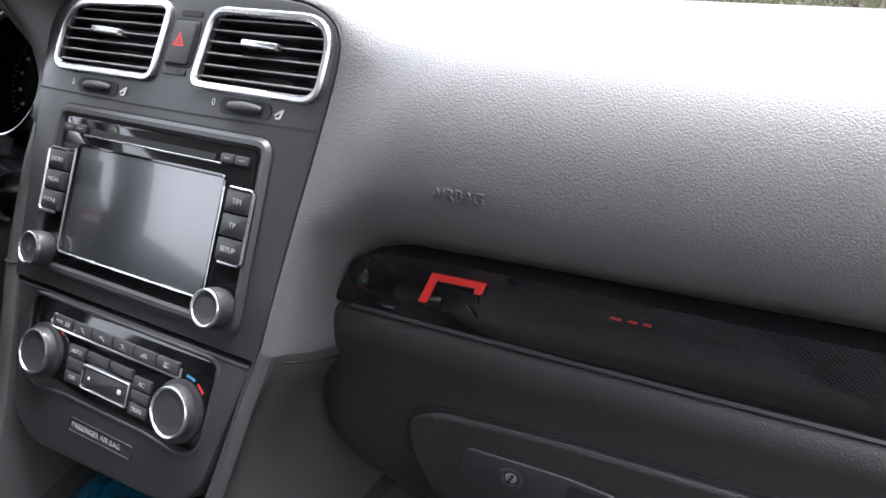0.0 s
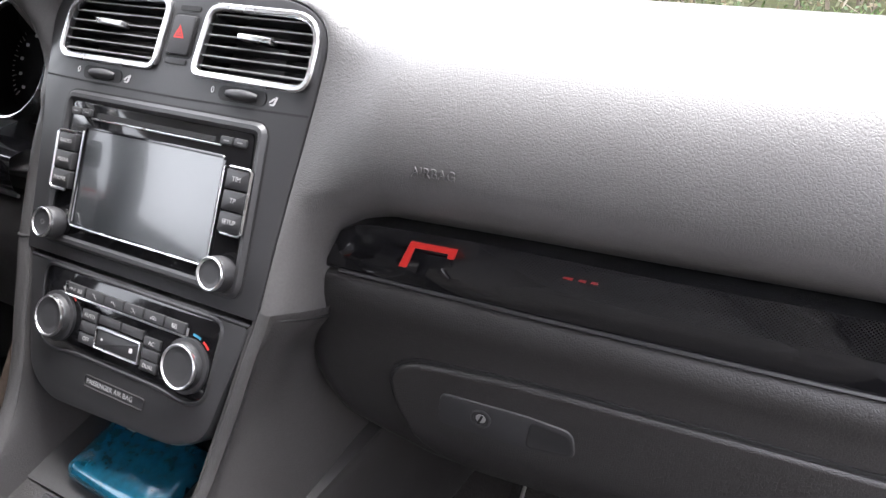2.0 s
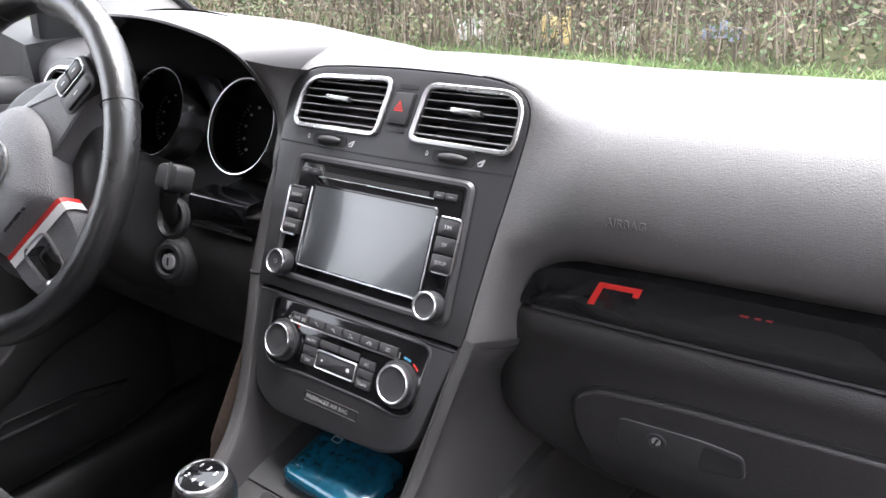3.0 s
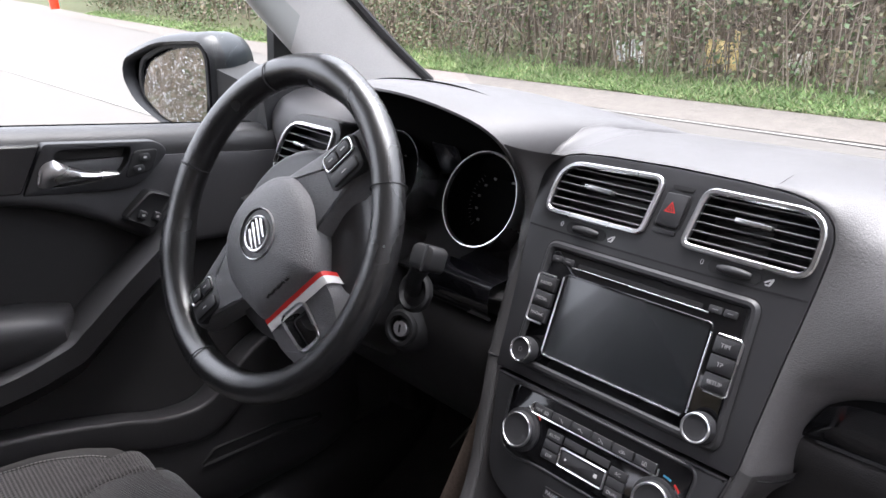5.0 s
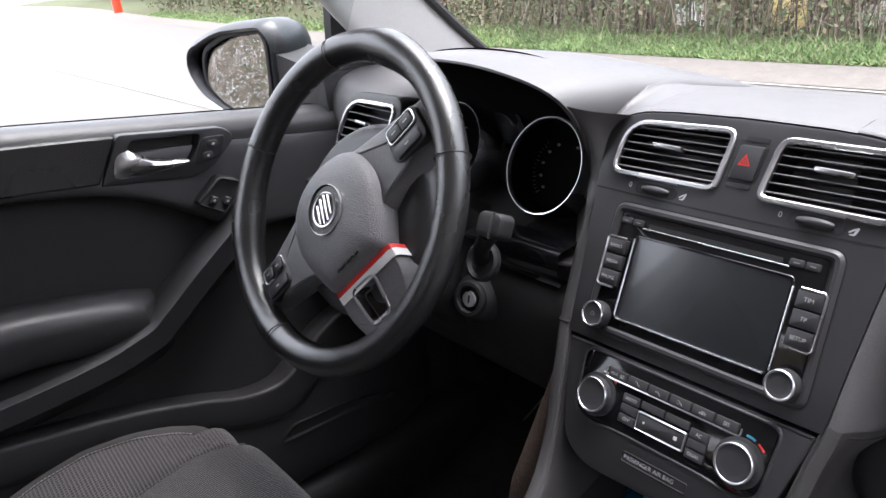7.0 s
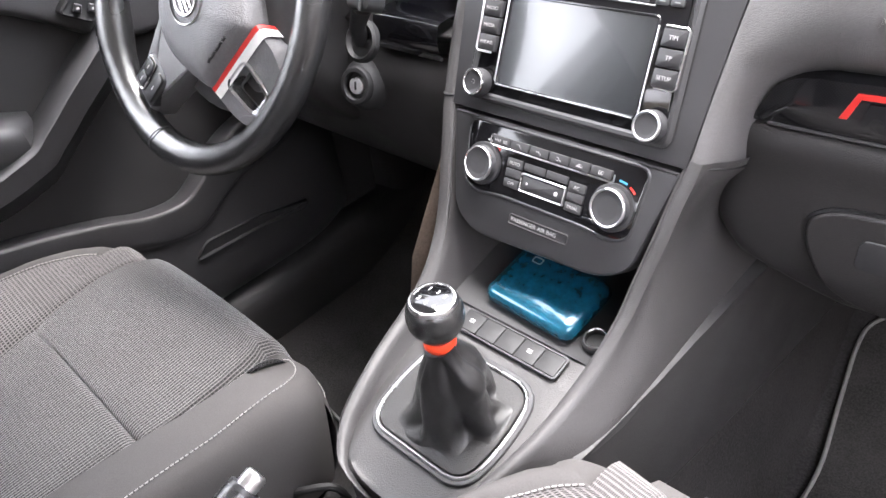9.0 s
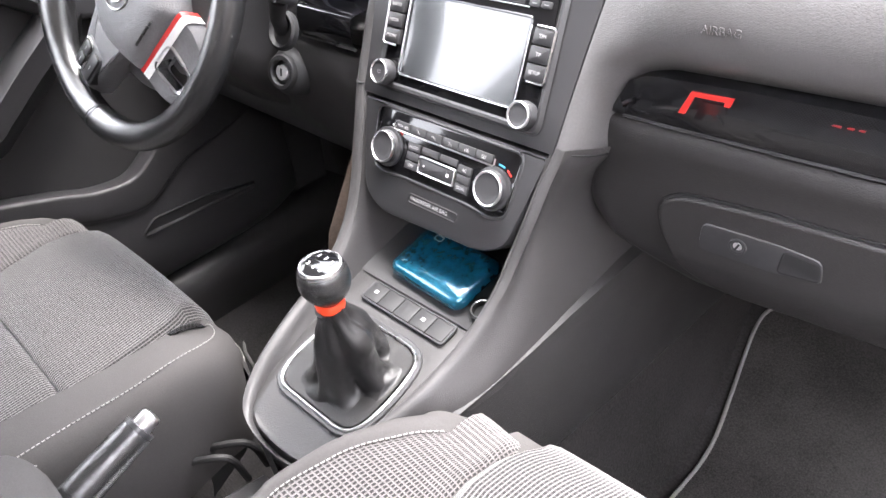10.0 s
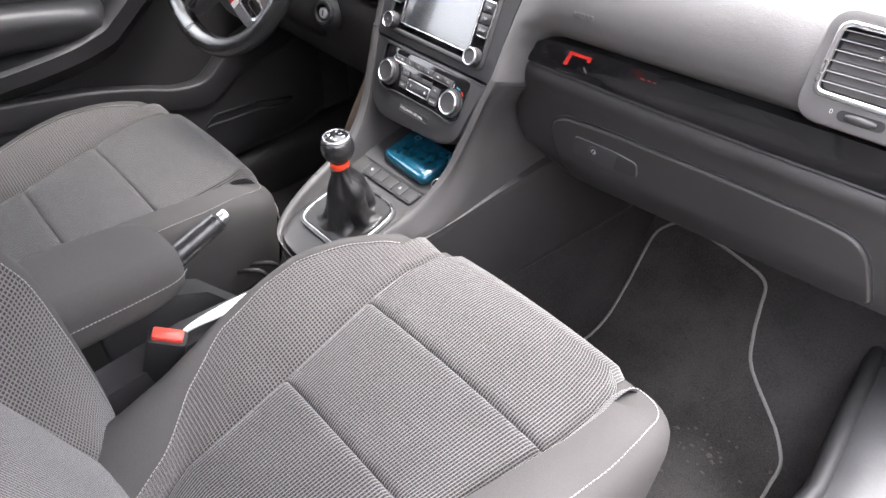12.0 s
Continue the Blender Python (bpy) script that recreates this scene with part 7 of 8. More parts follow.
# ---- seats ----
def build_seat(name, m, label, group, fold=-0.116):
    """Built round its own middle, front edge of the cushion at y = 0, height over the floor datum z = 0 at the ground."""
    s = thing(name, m, label, "car seat", group)
    rise = lambda y: 0.628 + 0.115 * (y + 0.36) + (-0.9 * (max(0, y + 0.055)) ** 1.6 * 1.0 if y > -0.055 else 0)

    w_seam = table([-0.47, -0.43, -0.394, -0.347, -0.281, -0.204, -0.147, -0.089, -0.043, -0.015, 0.01], [0.06, 0.085, 0.108, 0.160, 0.214, 0.240, 0.249, 0.234, 0.203, 0.175, 0.150])

    swell = table([-0.46, -0.25, -0.116, 0.0], [0.004, 0.007, 0.011, 0.015])
    half = table([-0.46, -0.26, -0.10, -0.05, -0.02, -0.005, 0.006, 0.01], [0.10, 0.126, 0.154, 0.157, 0.152, 0.146, 0.138, 0.135])

    def pad(nm, y0, y1, front=False):
        bm = bmesh.new()
        rows = []
        ys = y0 + (y1 - y0) * (0.5 - 0.5 * np.cos(np.pi * np.linspace(0, 1, 18)))
        for y in ys:
            e = min(1.0, (y - y0) / 0.007, (y1 - y) / 0.007 if not front else 1.0)
            e = max(0.0, e) ** 0.5
            row = []
            for u in np.linspace(-1, 1, 25):
                hw = min(half(y), w_seam(y) - 0.002)
                x = u * hw
                ex = max(0.0, min(1.0, (hw - abs(x)) / 0.012)) ** 0.5
                row.append((x, y, rise(y) - 0.007 + 0.007 * e * ex + swell(y) * ex * (1 - (x / 0.2) ** 2)))
            rows.append(row)
        if front:
            last = rows[-1]
            for dy, dz in ((0.012, -0.006), (0.022, -0.018), (0.028, -0.034)):
                rows.append([(x * (1 + dz * 1.5), y + dy, z + dz) for x, y, z in last])
        grid(bm, rows)
        return part(nm, bm, RIBBED, s, "ribbed grey cloth panel")

    pad("front_pad", fold, 0.006, True)
    pad("middle_pad", fold - 0.135, fold)
    pad("rear_pad", -0.460, fold - 0.135)
    # bolsters: inner slope in grid cloth, outer in plain cloth, a stitched seam between
    w_out = table([-0.47, -0.42, -0.35, -0.28, -0.20, -0.147, -0.09, -0.043, -0.01, 0.01], [0.19, 0.20, 0.214, 0.236, 0.256, 0.267, 0.258, 0.236, 0.214, 0.19])
    for side in (-1, 1):
        inner, outer, seam, edging = [], [], [], []
        for y, phi in [(float(v), 0.0) for v in np.linspace(-0.47, -0.028, 26)] + [(-0.028, radians(q)) for q in (12, 24, 36, 48, 60, 72, 84, 94, 112, 130, 150)]:
            t = (y + 0.042 * math.sin(phi) + 0.42) / 0.44
            h = 0.030 * (1 - 0.95 * max(0, (t - 0.45) / 0.55) ** 1.4) + 0.02 * max(0, 0.35 - t)
            w, wo = w_seam(y), w_out(y)
            if side > 0:
                w, wo = half(y) + 0.006, float(np.interp(y, [-0.47, -0.25, -0.09, -0.03, 0.01], [0.20, 0.214, 0.222, 0.216, 0.196]))
            z = rise(y)
            drop = 0.016 * (math.sin(phi) ** 2 if phi < math.pi / 2 else 1.0) + 0.028 * max(0.0, phi - math.pi / 2)
            e = min(half(y) - 0.003, w - 0.006)
            bend = wo - w + 0.003

            def lay(px, zz):
                """Round the front corner of the cushion."""
                d = max(0.0, bend + px - wo)
                return (side * (px if phi == 0 else min(px, wo - bend) + d * math.cos(phi)), y + d * math.sin(phi), zz - drop * min(1.0, 1.6 * d / bend))

            if phi == 0:
                inner.append([lay(px, zz) for px, zz in spline([(e - 0.006, z - 0.010), (lerp(e, w, 0.06), z + 0.001), (lerp(e, w, 0.3), z + h * 0.35), (lerp(e, w, 0.7), z + h * 0.75), (w, z + h * 0.95)], 3)])
                seam.append(lay(w, z + h * 0.95 + 0.0016))
            edging.append(lay(lerp(w, wo, 0.80), z + h - 0.0006))
            outer.append([lay(px, zz) for px, zz in spline([(w, z + h * 0.95), (lerp(w, wo, 0.4), z + h + 0.003), (lerp(w, wo, 0.8), z + h - 0.002), (wo + 0.002, z + h - 0.020), (wo + 0.005, z - 0.04), (wo, z - 0.09), (wo - 0.01, z - 0.16)], 3)])
        for fwd, dz in ((0.014, 0.0), (0.026, -0.003), (0.036, -0.010), (0.044, -0.024)):
            inner.append([(px, py + fwd, pz + dz) for px, py, pz in inner[25]])
        bm = bmesh.new()
        grid(bm, inner)
        b = part("bolster", bm, GRID, s, "grid-woven cloth side bolster")
        bm = bmesh.new()
        grid(bm, outer)
        part("bolster_side", bm, CLOTH, s, "plain grey cloth side")
        if side < 0:
            bm = bmesh.new()
            stitches(bm, seam)
            part("seam", bm, THREAD, b, "pale stitched seam")
        else:
            bm = bmesh.new()
            stitches(bm, edging)
            part("seam", bm, THREAD, s, "pale stitched seam")
        bm = bmesh.new()
        sec = [[(side * px, y, zz) for px, zz in ((0.262, 0.50), (0.268, 0.46), (0.262, 0.36), (0.24, 0.30))] for y in np.linspace(-0.44, 0.0, 8)]
        loft(bm, sec, False)
        part("side_cover", bm, HARD, s, "plastic side cover")
    bm = bmesh.new()
    grid(bm, [[(u * (half(y) + 0.03), y, rise(y) - 0.009 - 0.10 * max(0.0, y) - 0.004 * u * u) for u in np.linspace(-1, 1, 11)] for y in np.linspace(-0.46, 0.024, 18)])
    part("cushion_core", bm, CLOTH, s, "plain grey cloth between the panels")
    # front apron
    bm = bmesh.new()
    rows = []
    for x in np.linspace(-0.205, 0.190, 27):
        e = abs(x) / 0.262
        back = 0.10 * max(0, e - 0.55) ** 2 / 0.2
        z0 = rise(0) - 0.004 - 0.006 * e
        rows.append([(x, y - back, z) for y, z in spline([(-0.012, z0), (0.012, z0 - 0.006), (0.03, z0 - 0.024), (0.042, z0 - 0.06), (0.040, z0 - 0.11), (0.02, z0 - 0.16), (-0.05, 0.45)], 3)])
    grid(bm, rows)
    part("front_apron", bm, CLOTH, s, "plain grey cloth front")
    bm = bmesh.new()
    stitches(bm, [(x, 0.0425 - 0.10 * max(0, abs(x) / 0.262 - 0.55) ** 2 / 0.2, rise(0) - 0.062 - 0.006 * abs(x) / 0.262) for x in np.linspace(-0.20, 0.185, 30)])
    part("seam", bm, THREAD, s, "pale stitched seam")
    for side in (-1, 1):
        bm = bmesh.new()
        loft(bm, [[(side * 0.19 + px, y, z) for px, z in ((-0.02, 0.245), (-0.02, 0.30), (0.02, 0.30), (0.02, 0.245))] for y in (-0.42, 0.05)], True, (True, True))
        part("seat_rail", bm, BLACK, s)
    # backrest, leaning back
    lean = 0.34

    def back(x, v, d):
        """v: height up the backrest from the cushion, d: out of its face."""
        return (x, -0.440 - lean * v + d * 0.94, 0.60 + v * 0.94 + d * 0.33)

    bm = bmesh.new()
    grid(bm, [[back(x, v, 0.012 * (1 - (x / 0.16) ** 4) + 0.01 * math.sin(v * 5)) for x in np.linspace(-0.14, 0.14, 15)] for v in np.linspace(-0.02, 0.60, 24)])
    part("backrest_panel", bm, RIBBED, s, "ribbed grey cloth backrest")
    for side in (-1, 1):
        inner, outer = [], []
        for v in np.linspace(-0.06, 0.60, 24):
            t = max(0, min(1, v / 0.6))
            h = 0.022 + 0.075 * min(1, max(0, v) / 0.22) ** 0.8 * (1 - 0.6 * max(0, t - 0.6) / 0.4)
            w = 0.214 - 0.05 * max(0, t - 0.75) / 0.25
            inner.append([back(side * px, v, d) for px, d in spline([(0.138, 0.0), (0.152, 0.012), (lerp(0.15, w, 0.6), h * 0.6), (w, h * 0.93)], 3)])
            outer.append([back(side * px, v, d) for px, d in spline([(w, h * 0.93), (w + 0.016, h), (w + 0.036, h - 0.012), (w + 0.05, h - 0.045), (w + 0.046, -0.06), (w - 0.01, -0.11)], 3)])
        bm = bmesh.new()
        grid(bm, inner)
        b = part("backrest_bolster", bm, GRID, s, "grid-woven cloth side bolster")
        bm = bmesh.new()
        grid(bm, outer)
        part("backrest_side", bm, CLOTH, s, "plain grey cloth side")
        bm = bmesh.new()
        stitches(bm, [(q[-1][0], q[-1][1] + 0.001, q[-1][2]) for q in inner])
        part("seam", bm, THREAD, b, "pale stitched seam")
    bm = bmesh.new()
    loft(bm, [[back(x, v, -0.11) for x in np.linspace(-0.22, 0.22, 9)] for v in np.linspace(-0.06, 0.6, 8)], False)
    loft(bm, [[back(x, 0.60 + 0.02 * math.sin(math.pi * k / 4), lerp(0.02, -0.11, k / 4)) for x in np.linspace(-0.22, 0.22, 9)] for k in range(5)], False)
    part("backrest_shell", bm, CLOTH, s)
    return s


build_seat("passenger_seat", pose(0.355, -0.165, 0.0), "grey cloth passenger seat with ribbed panels and grid-woven bolsters", "front seats")
driver_seat = build_seat("driver_seat", pose(-0.352, -0.240, -0.047), "grey cloth driver seat with ribbed panels, set further back", "front seats", -0.140)
for k in (0, 1):
    bm = bmesh.new()
    tube(bm, spline([(0.196, -0.056 - 0.026 * k, 0.533), (0.226, -0.040 - 0.026 * k, 0.553), (0.246, -0.018 - 0.026 * k, 0.549), (0.252, -0.010 - 0.026 * k, 0.510)], 4), 0.0042, 8)
    part("seat_bracket", bm, BLACK, driver_seat, "black bracket at the foot of the seat")

# ---- driver door and mirror ----
def build_door():
    d = thing("driver_door", Matrix(), "closed dark driver door with silver handle and gloss trim", "car door")
    belt = lambda y: 0.975 - 0.155 * y if y > -0.45 else 1.0448 - 0.05 * (y + 0.45)
    X = -0.69
    bm = bmesh.new()
    ys = np.linspace(-0.95, 0.26, 40)
    rows = []
    for y in ys:
        b = belt(y)
        rows.append([(x, y, z) for x, z in spline([(-0.745, b - 0.004), (-0.735, b), (-0.71, b - 0.001), (-0.694, b - 0.008), (-0.686, b - 0.022), (-0.686, b - 0.04)], 3)])
    loft(bm, rows, False)
    part("belt_rail", bm, SIDE, d, "grained top rail")
    # main panel, bulging at the armrest and the pocket
    arm_hi = table([-0.95, -0.40, -0.272, -0.238, -0.10, 0.1], [0.83, 0.816, 0.79, 0.775, 0.80, 0.9])
    bm = bmesh.new()
    rows = []
    for y in np.linspace(-0.95, 0.28, 30):
        rows.append([(X - 0.02 * max(0, (0.5 - z) / 0.2), y, z) for z in list(np.linspace(0.34, 0.9, 14)) + [belt(y) - 0.03]])
    loft(bm, rows, False)
    part("panel", bm, DOORCLOTH, d, "black cloth and plastic panel")
    # map pocket: a broad rounded rim that dips and rises again towards the front, a dark face below
    rim = [(-0.95, 0.70), (-0.6, 0.685), (-0.358, 0.648), (-0.23, 0.612), (-0.165, 0.588), (-0.11, 0.582), (-0.075, 0.598), (-0.045, 0.622), (0.0, 0.648), (0.08, 0.672), (0.15, 0.70), (0.20, 0.74)]
    bm, low = bmesh.new(), bmesh.new()
    rows, rows2 = [], []
    for y, z in spline(rim, 5):
        e = max(0.0, (y - 0.05) / 0.15) ** 2 * 0.045
        band = float(np.interp(y, [-0.95, -0.15, -0.08, 0.0, 0.2], [0.055, 0.052, 0.060, 0.070, 0.09]))
        rows.append([(px - e, y, pz) for px, pz in spline([(X - 0.002, z - 0.014), (X + 0.016, z - 0.005), (X + 0.036, z - 0.001), (X + 0.052, z), (X + 0.0565, z - 0.003), (X + 0.0575, z - 0.008), (X + 0.058, z - 0.024), (X + 0.057, z - band + 0.006), (X + 0.054, z - band)], 3)])
        zt = z - band
        rows2.append([(px - e, y, pz) for px, pz in spline([(X + 0.054, zt), (X + 0.051, zt - 0.006), (X + 0.052, zt - 0.02), (X + 0.054, lerp(zt, 0.40, 0.5)), (X + 0.048, 0.41), (X + 0.030, 0.375), (X, 0.36)], 3)])
    loft(bm, rows, False)
    part("pocket_rim", bm, DOORPLASTIC, d, "broad rounded pocket rim")
    loft(low, rows2, False)
    pocket = part("pocket_face", low, DOORPLASTIC, d, "dark lower pocket face")
    bm = bmesh.new()
    slot = rpoly([(-0.125, 0.482), (-0.10, 0.500), (0.0, 0.493), (0.09, 0.470), (0.08, 0.462), (0.0, 0.476)], 0.006, 3)
    loft(bm, [[(X + 0.055 + o, y, z) for y, z in r] for r, o in ((grow(slot, 0.004), -0.006), (grow(slot, 0.002), 0.002), (slot, 0.001), (grow(slot, -0.003), -0.003))], True, (False, True))
    part("slot", bm, BLACK, pocket, "long dark slot")
    # upper band with the handle surround
    bm = bmesh.new()
    rows = []
    for y in np.linspace(-0.95, 0.10, 40):
        lo = float(np.interp(y, [-0.95, -0.372, -0.32, -0.268, -0.225, -0.188, -0.155, -0.126, -0.09, 0.1], [0.985, 0.946, 0.937, 0.925, 0.908, 0.889, 0.866, 0.843, 0.82, 0.80]))
        b = belt(y) - 0.036
        rows.append([(x, y, z) for x, z in spline([(X + 0.004, b), (X + 0.010, b - 0.006), (X + 0.016, lerp(b, lo, 0.5)), (X + 0.020, lo + 0.012), (X + 0.014, lo + 0.002), (X - 0.004, lo - 0.002)], 3)])
    loft(bm, rows, False)
    part("upper_band", bm, DOORPLASTIC, d, "grained upper band")
    face = lambda y, z, o: (X + 0.016 + o, y, z)
    bm = bmesh.new()
    strip = rpoly([(-0.95, 1.07), (-0.95, 1.01), (-0.364, 0.956), (-0.263, 0.941), (-0.229, 0.996), (-0.349, 1.013)], [0.002, 0.002, 0.05, 0.004, 0.004, 0.05], 4)
    loft(bm, [[face(y, z, o) for y, z in r] for r, o in ((strip, -0.01), (strip, 0.004), (grow(strip, -0.002), 0.006))], True, (False, True))
    part("gloss_strip", bm, LACQUER, d, "glossy black trim strip")
    bm = bmesh.new()
    sur = rpoly([(-0.226, 0.997), (-0.088, 0.975), (-0.074, 0.958), (-0.112, 0.926), (-0.140, 0.920), (-0.262, 0.938)], [0.005, 0.012, 0.012, 0.012, 0.012, 0.004], 4)
    hole = rpoly([(-0.212, 0.986), (-0.122, 0.974), (-0.130, 0.955), (-0.146, 0.940), (-0.190, 0.938), (-0.242, 0.943)], 0.007, 4)
    mm = Matrix(((0, 0, 1, X + 0.016), (1, 0, 0, 0), (0, 1, 0, 0), (0, 0, 0, 1)))
    plate(bm, sur, [hole], -0.012, 0.006, 0.002, mm)
    su = part("handle_surround", bm, SATIN, d, "satin handle surround")
    bm = bmesh.new()
    loft(bm, [[face(y, z, o) for y, z in r] for r, o in ((hole, 0.004), (grow(hole, -0.003), -0.014))], True, (False, True))
    part("handle_dish", bm, BLACK, su)
    bm = bmesh.new()
    rows = []
    for y, z, h, o in spline([(-0.243, 0.948, 0.006, 0.004), (-0.236, 0.956, 0.017, 0.006), (-0.222, 0.960, 0.017, 0.008), (-0.205, 0.954, 0.011, 0.010), (-0.185, 0.948, 0.007, 0.011), (-0.160, 0.9445, 0.0045, 0.011), (-0.147, 0.943, 0.0025, 0.010)], 3):
        rows.append([face(y, z - h, o - 0.004), face(y, z - h * 0.6, o + 0.002), face(y, z, o + 0.004), face(y, z + h * 0.6, o + 0.002), face(y, z + h, o - 0.004)])
    loft(bm, rows, False)
    part("door_handle", bm, SILVER, d, "satin silver door handle")
    bm = bmesh.new()
    o = rpoly([(-0.138, 0.934), (-0.121, 0.967), (-0.089, 0.964), (-0.102, 0.938)], 0.007, 4)
    loft(bm, [[face(u, v, q) for u, v in r] for r, q in ((grow(o, 0.0012), 0.0062), (o, 0.0078), (grow(o, -0.0015), 0.0082))], True, (False, True))
    key = part("lock_switch", bm, BLACK, d, "dark lock switch plate")
    for y, z in ((-0.109, 0.957), (-0.119, 0.943)):
        bm = bmesh.new()
        o = rrect(0.015, 0.010, 0.004, 3, y, z)
        loft(bm, [[face(u, v, q) for u, v in r] for r, q in ((o, 0.0080), (o, 0.0094), (grow(o, -0.001), 0.010))], True, (False, True))
        part("key", bm, KEY, key)
        bm = bmesh.new()
        o = rrect(0.004, 0.003, 0.001, 2, y, z)
        loft(bm, [[face(u, v, q) for u, v in r] for r, q in ((o, 0.0098), (o, 0.0104))], True, (False, True))
        part("switch_mark", bm, MARK, key)
    # armrest
    bm = bmesh.new()
    rows = []
    for y in np.linspace(-0.95, -0.236, 30):
        end = min(1.0, max(0.05, (-0.236 - y) / 0.03)) ** 0.5
        hi = arm_hi(y)
        lo = hi - 0.075
        rows.append([(X + w * end, y, z) for w, z in spline([(0.0, hi + 0.004), (0.03, hi + 0.002), (0.052, hi - 0.008), (0.058, hi - 0.03), (0.048, hi - 0.06), (0.03, lo), (0.0, lo - 0.006)], 3)])
    loft(bm, rows, False)
    part("armrest", bm, DOORPLASTIC, d, "padded armrest")
    # slanting pull bar from the window switches to the armrest, with a fine bright line
    bm = bmesh.new()
    line = spline([(-0.095, 0.868), (-0.12, 0.845), (-0.19, 0.797), (-0.238, 0.762), (-0.28, 0.740), (-0.42, 0.722), (-0.95, 0.708)], 5)
    rows = []
    for y, z in line:
        rows.append([(X + 0.0, y + 0.012, z + 0.012), (X + 0.058, y + 0.006, z + 0.008), (X + 0.066, y, z), (X + 0.062, y + 0.012, z - 0.026), (X + 0.03, y + 0.016, z - 0.05), (X, y + 0.02, z - 0.07)])
    loft(bm, rows, False)
    bar = part("pull_bar", bm, DOORPLASTIC, d, "slanting pull bar")
    bm = bmesh.new()
    tube(bm, [(X + 0.0655, y, z + 0.001) for y, z in line], 0.0012, 6)
    part("bright_line", bm, SATIN, bar, "fine bright line")
    bm = bmesh.new()
    o = rpoly([(-0.152, 0.884), (-0.114, 0.911), (-0.087, 0.898), (-0.118, 0.861)], 0.006, 3)
    loft(bm, [[(X + 0.03 + q, u, v) for u, v in r] for r, q in ((grow(o, 0.003), -0.03), (grow(o, 0.002), 0.004), (o, 0.0055), (grow(o, -0.002), 0.004))], True, (False, True))
    sw = part("window_switch_plate", bm, BLACK, d, "dark window switch plate")
    for u, v in ((-0.131, 0.884), (-0.113, 0.878)):
        bm = bmesh.new()
        o = rpoly([(u - 0.007, v - 0.002), (u - 0.001, v + 0.007), (u + 0.007, v + 0.002), (u + 0.001, v - 0.008)], 0.002, 2)
        loft(bm, [[(X + 0.03 + q, g, h) for g, h in r] for r, q in ((o, 0.004), (o, 0.0095), (grow(o, -0.0015), 0.011))], True, (False, True))
        key = part("window_switch", bm, SATIN, sw, "rocker switch")
        bm = bmesh.new()
        o = rrect(0.004, 0.003, 0.001, 2, u, v)
        loft(bm, [[(X + 0.03 + q, g, h) for g, h in r] for r, q in ((o, 0.0105), (o, 0.0115))], True, (False, True))
        part("switch_mark", bm, MARK, sw)
    # window pane and the black corner piece in front of it
    bm = bmesh.new()
    rows = [[(lerp(-0.735, -0.61, s), y, lerp(belt(y) - 0.01, 1.35 if y < -0.1 else lerp(1.35, 1.12, (y + 0.1) / 0.22), s)) for s in np.linspace(0, 1, 5)] for y in np.linspace(-0.85, 0.12, 6)]
    loft(bm, rows, False)
    g = part("window_pane", bm, CLEAR, d, "clear side window")
    g.visible_shadow = False
    bm = bmesh.new()
    tri = [(0.125, 0.955), (0.26, 0.945), (0.25, 1.0), (0.16, 1.09), (0.125, 1.11)]
    loft(bm, [[(-0.735 + q + 0.30 * max(0, z - 1.0), y, z) for y, z in r] for r, q in ((tri, -0.012), (tri, 0.008), (grow(tri, -0.006), 0.012))], True, (True, True))
    part("corner_piece", bm, RUBBER, d, "black corner piece")
    bm = bmesh.new()
    loft(bm, [[(x, y, z) for x, z in ((-0.76, 0.33), (-0.80, 0.6), (-0.79, 0.9), (-0.75, belt(y)))] for y in np.linspace(-0.95, 0.5, 8)], False)
    part("outer_skin", bm, PAINT, d, "dark blue outer skin")

    m = thing("wing_mirror", Matrix.Translation((-0.935, 0.055, 1.000)) @ pose(0, 0, 0, 0, 0, 14) @ Matrix.Scale(1.16, 4), "dark blue wing mirror with raindrops on the glass", "wing mirror")
    out = rpoly([(-0.118, 0.012), (-0.105, 0.045), (-0.02, 0.072), (0.085, 0.076), (0.105, 0.05), (0.092, -0.045), (0.055, -0.072), (-0.03, -0.062), (-0.095, -0.030)], 0.03, 5)
    at = lambda x, z, y: (x, y, z)
    bm = bmesh.new()
    loft(bm, [[at(x, z, y) for x, z in r] for r, y in ((grow(out, -0.012), 0.012), (grow(out, -0.010), -0.002), (grow(out, -0.006), -0.006), (out, 0.0), (grow(out, 0.003), 0.016))], True, (False, False))
    part("rim", bm, SATIN, m, "dark rim")
    bm = bmesh.new()
    loft(bm, [[at(lerp(0, x, s), lerp(0, z, s), y) for x, z in grow(out, 0.003)] for s, y in ((1.0, 0.016), (1.0, 0.03), (0.96, 0.055), (0.85, 0.08), (0.6, 0.10), (0.2, 0.108))], True, (False, True))
    part("housing", bm, PAINT, m, "dark blue housing")
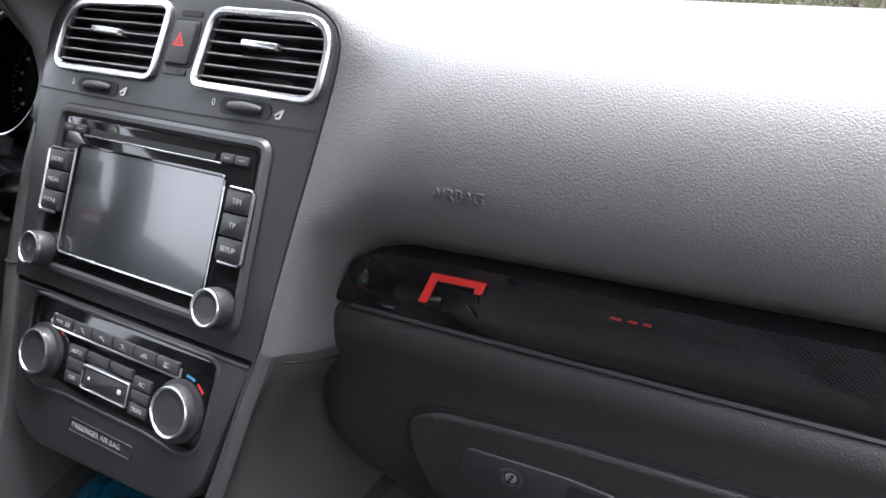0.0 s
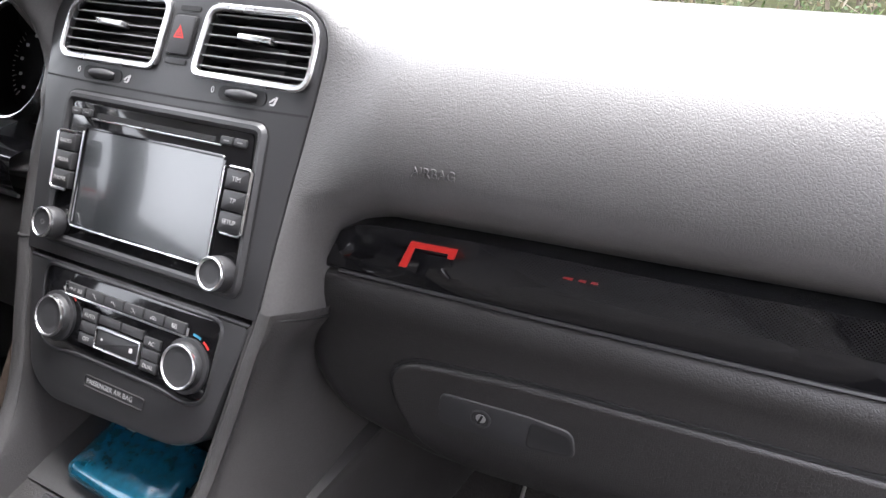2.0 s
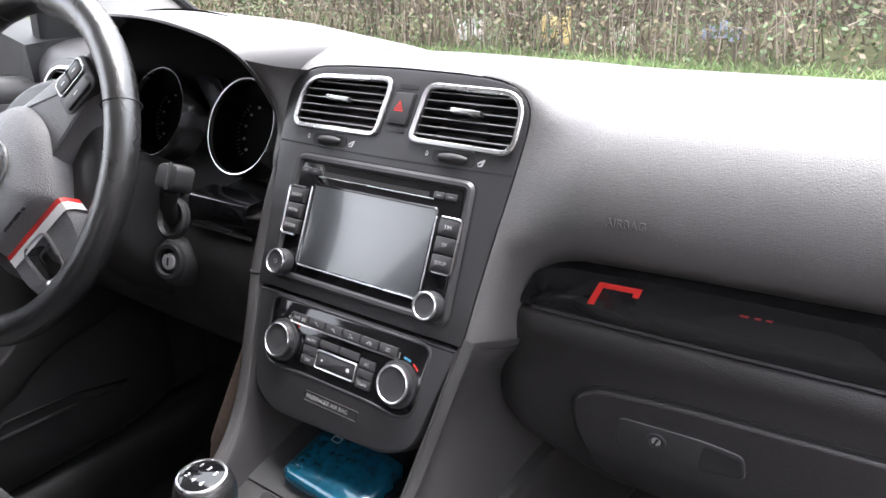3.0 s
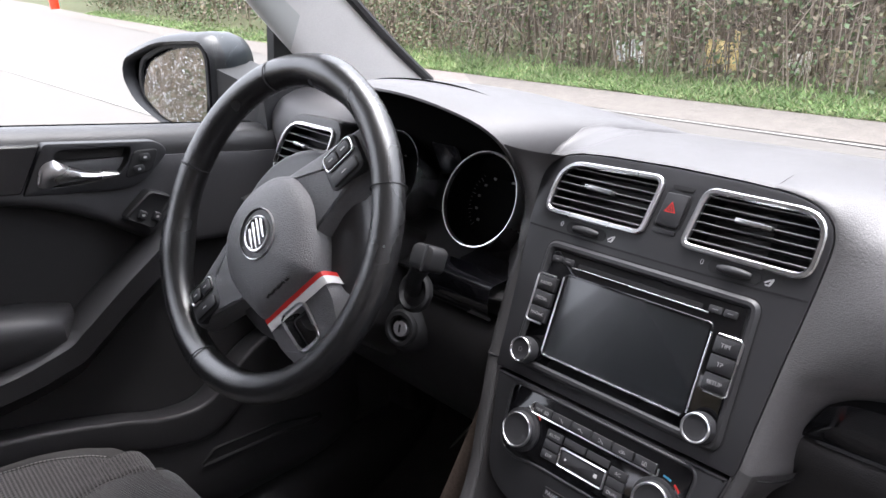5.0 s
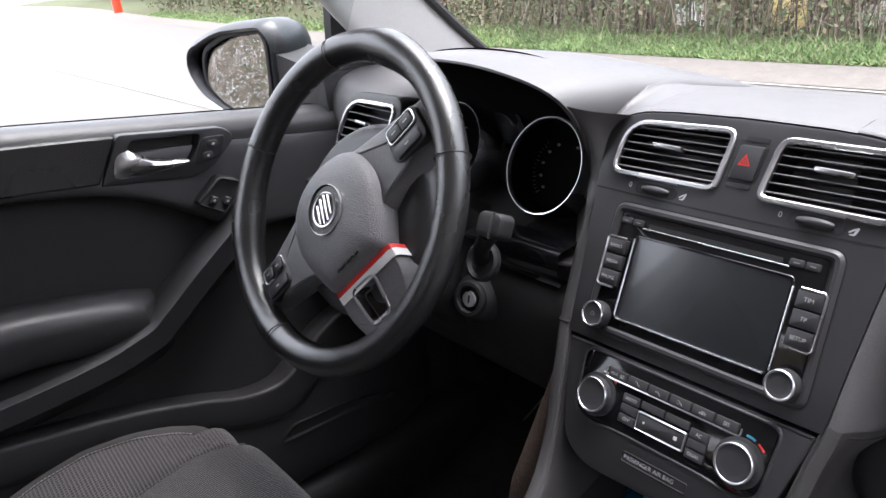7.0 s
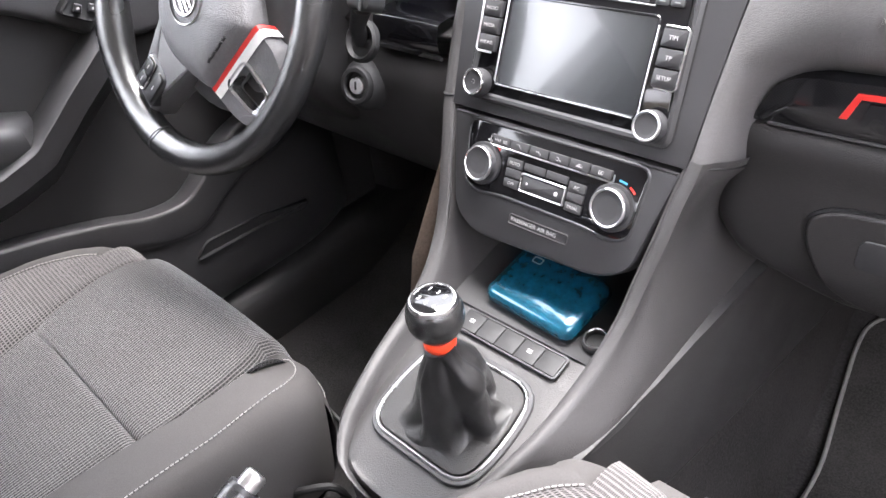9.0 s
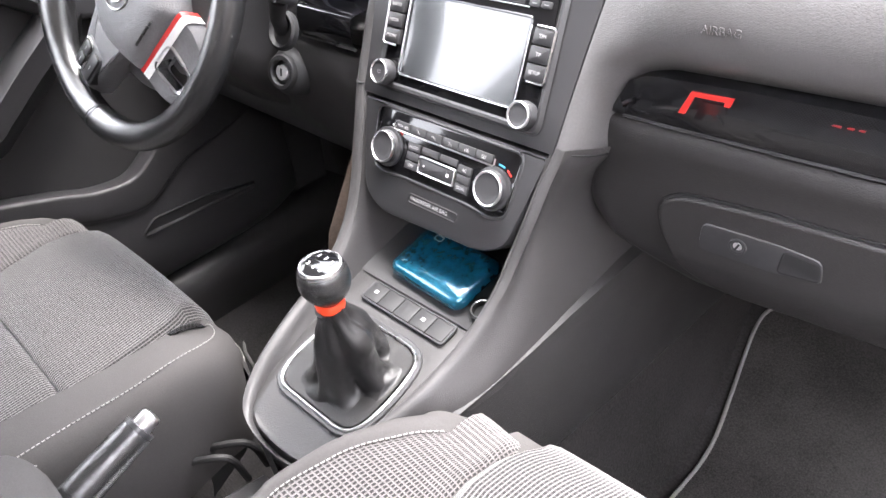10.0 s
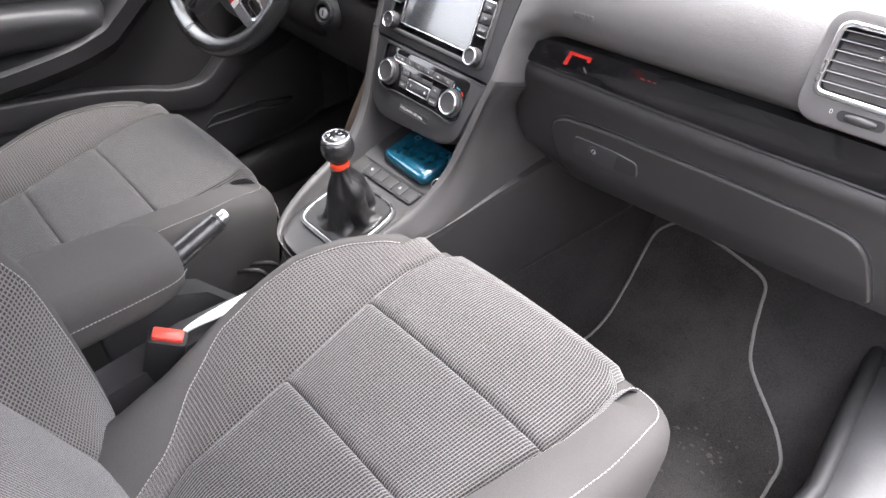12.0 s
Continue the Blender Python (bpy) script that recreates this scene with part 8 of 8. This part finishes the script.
    gl = rpoly([(-0.080, -0.012), (-0.070, 0.035), (-0.01, 0.057), (0.070, 0.062), (0.078, 0.045), (0.066, -0.045), (0.045, -0.058), (-0.03, -0.047)], 0.02, 5)
    bm = bmesh.new()
    bm.faces.new([bm.verts.new(at(x, z, 0.004)) for x, z in gl])
    tilt = pose(0, 0, 0, -8)
    part("mirror_glass", bm, MIRROR, m, "wet mirror glass", flat=True).matrix_basis = tilt
    bm = bmesh.new()
    frame_ring(bm, grow(gl, 0.006), grow(gl, -0.001), 0, 0.004, 0.001)
    o = part("glass_seat", bm, BLACK, m)
    o.matrix_basis = pose(0, 0.006, 0, 90)
    bm = bmesh.new()
    rng = random.Random(12)
    for k in range(900):
        x, z = rng.uniform(-0.08, 0.078), rng.uniform(-0.058, 0.062)
        a, b = span(gl, max(-0.055, min(0.06, z)))
        if not a + 0.003 < x < b - 0.003:
            continue
        r = rng.uniform(0.0004, 0.0014)
        bmesh.ops.create_icosphere(bm, subdivisions=1, radius=r, matrix=Matrix.Translation((x, 0.004, z)) @ Matrix.Diagonal((1, 0.5, rng.uniform(0.9, 1.4), 1)))
    drops = part("raindrops", bm, DROP, m, "clear raindrops")
    drops["kind"], drops.matrix_basis = "stuff", tilt
    bm = bmesh.new()
    loft(bm, [[(x, y + dy, z + dz) for dy, dz in ((-0.02, -0.03), (0.05, -0.03), (0.05, 0.035), (-0.02, 0.035))] for x, y, z in ((0.09, 0.02, 0.0), (0.14, 0.02, -0.015), (0.21, 0.0, -0.03))], True, (True, True))
    part("arm", bm, RUBBER, m, "black mirror arm")


MIRROR = material("mirror_surface", (0.8, 0.81, 0.82), 0.04, metal=1.0, vary=0.03, rough_vary=0.02)
DROP = material("water_drops", (0.95, 0.96, 0.97), 0.03, spec=0.5, vary=0.02, rough_vary=0.01)
DROP.node_tree.nodes["Principled BSDF"].inputs["Transmission Weight"].default_value = 1.0
DROP.node_tree.nodes["Principled BSDF"].inputs["IOR"].default_value = 1.33
build_door()
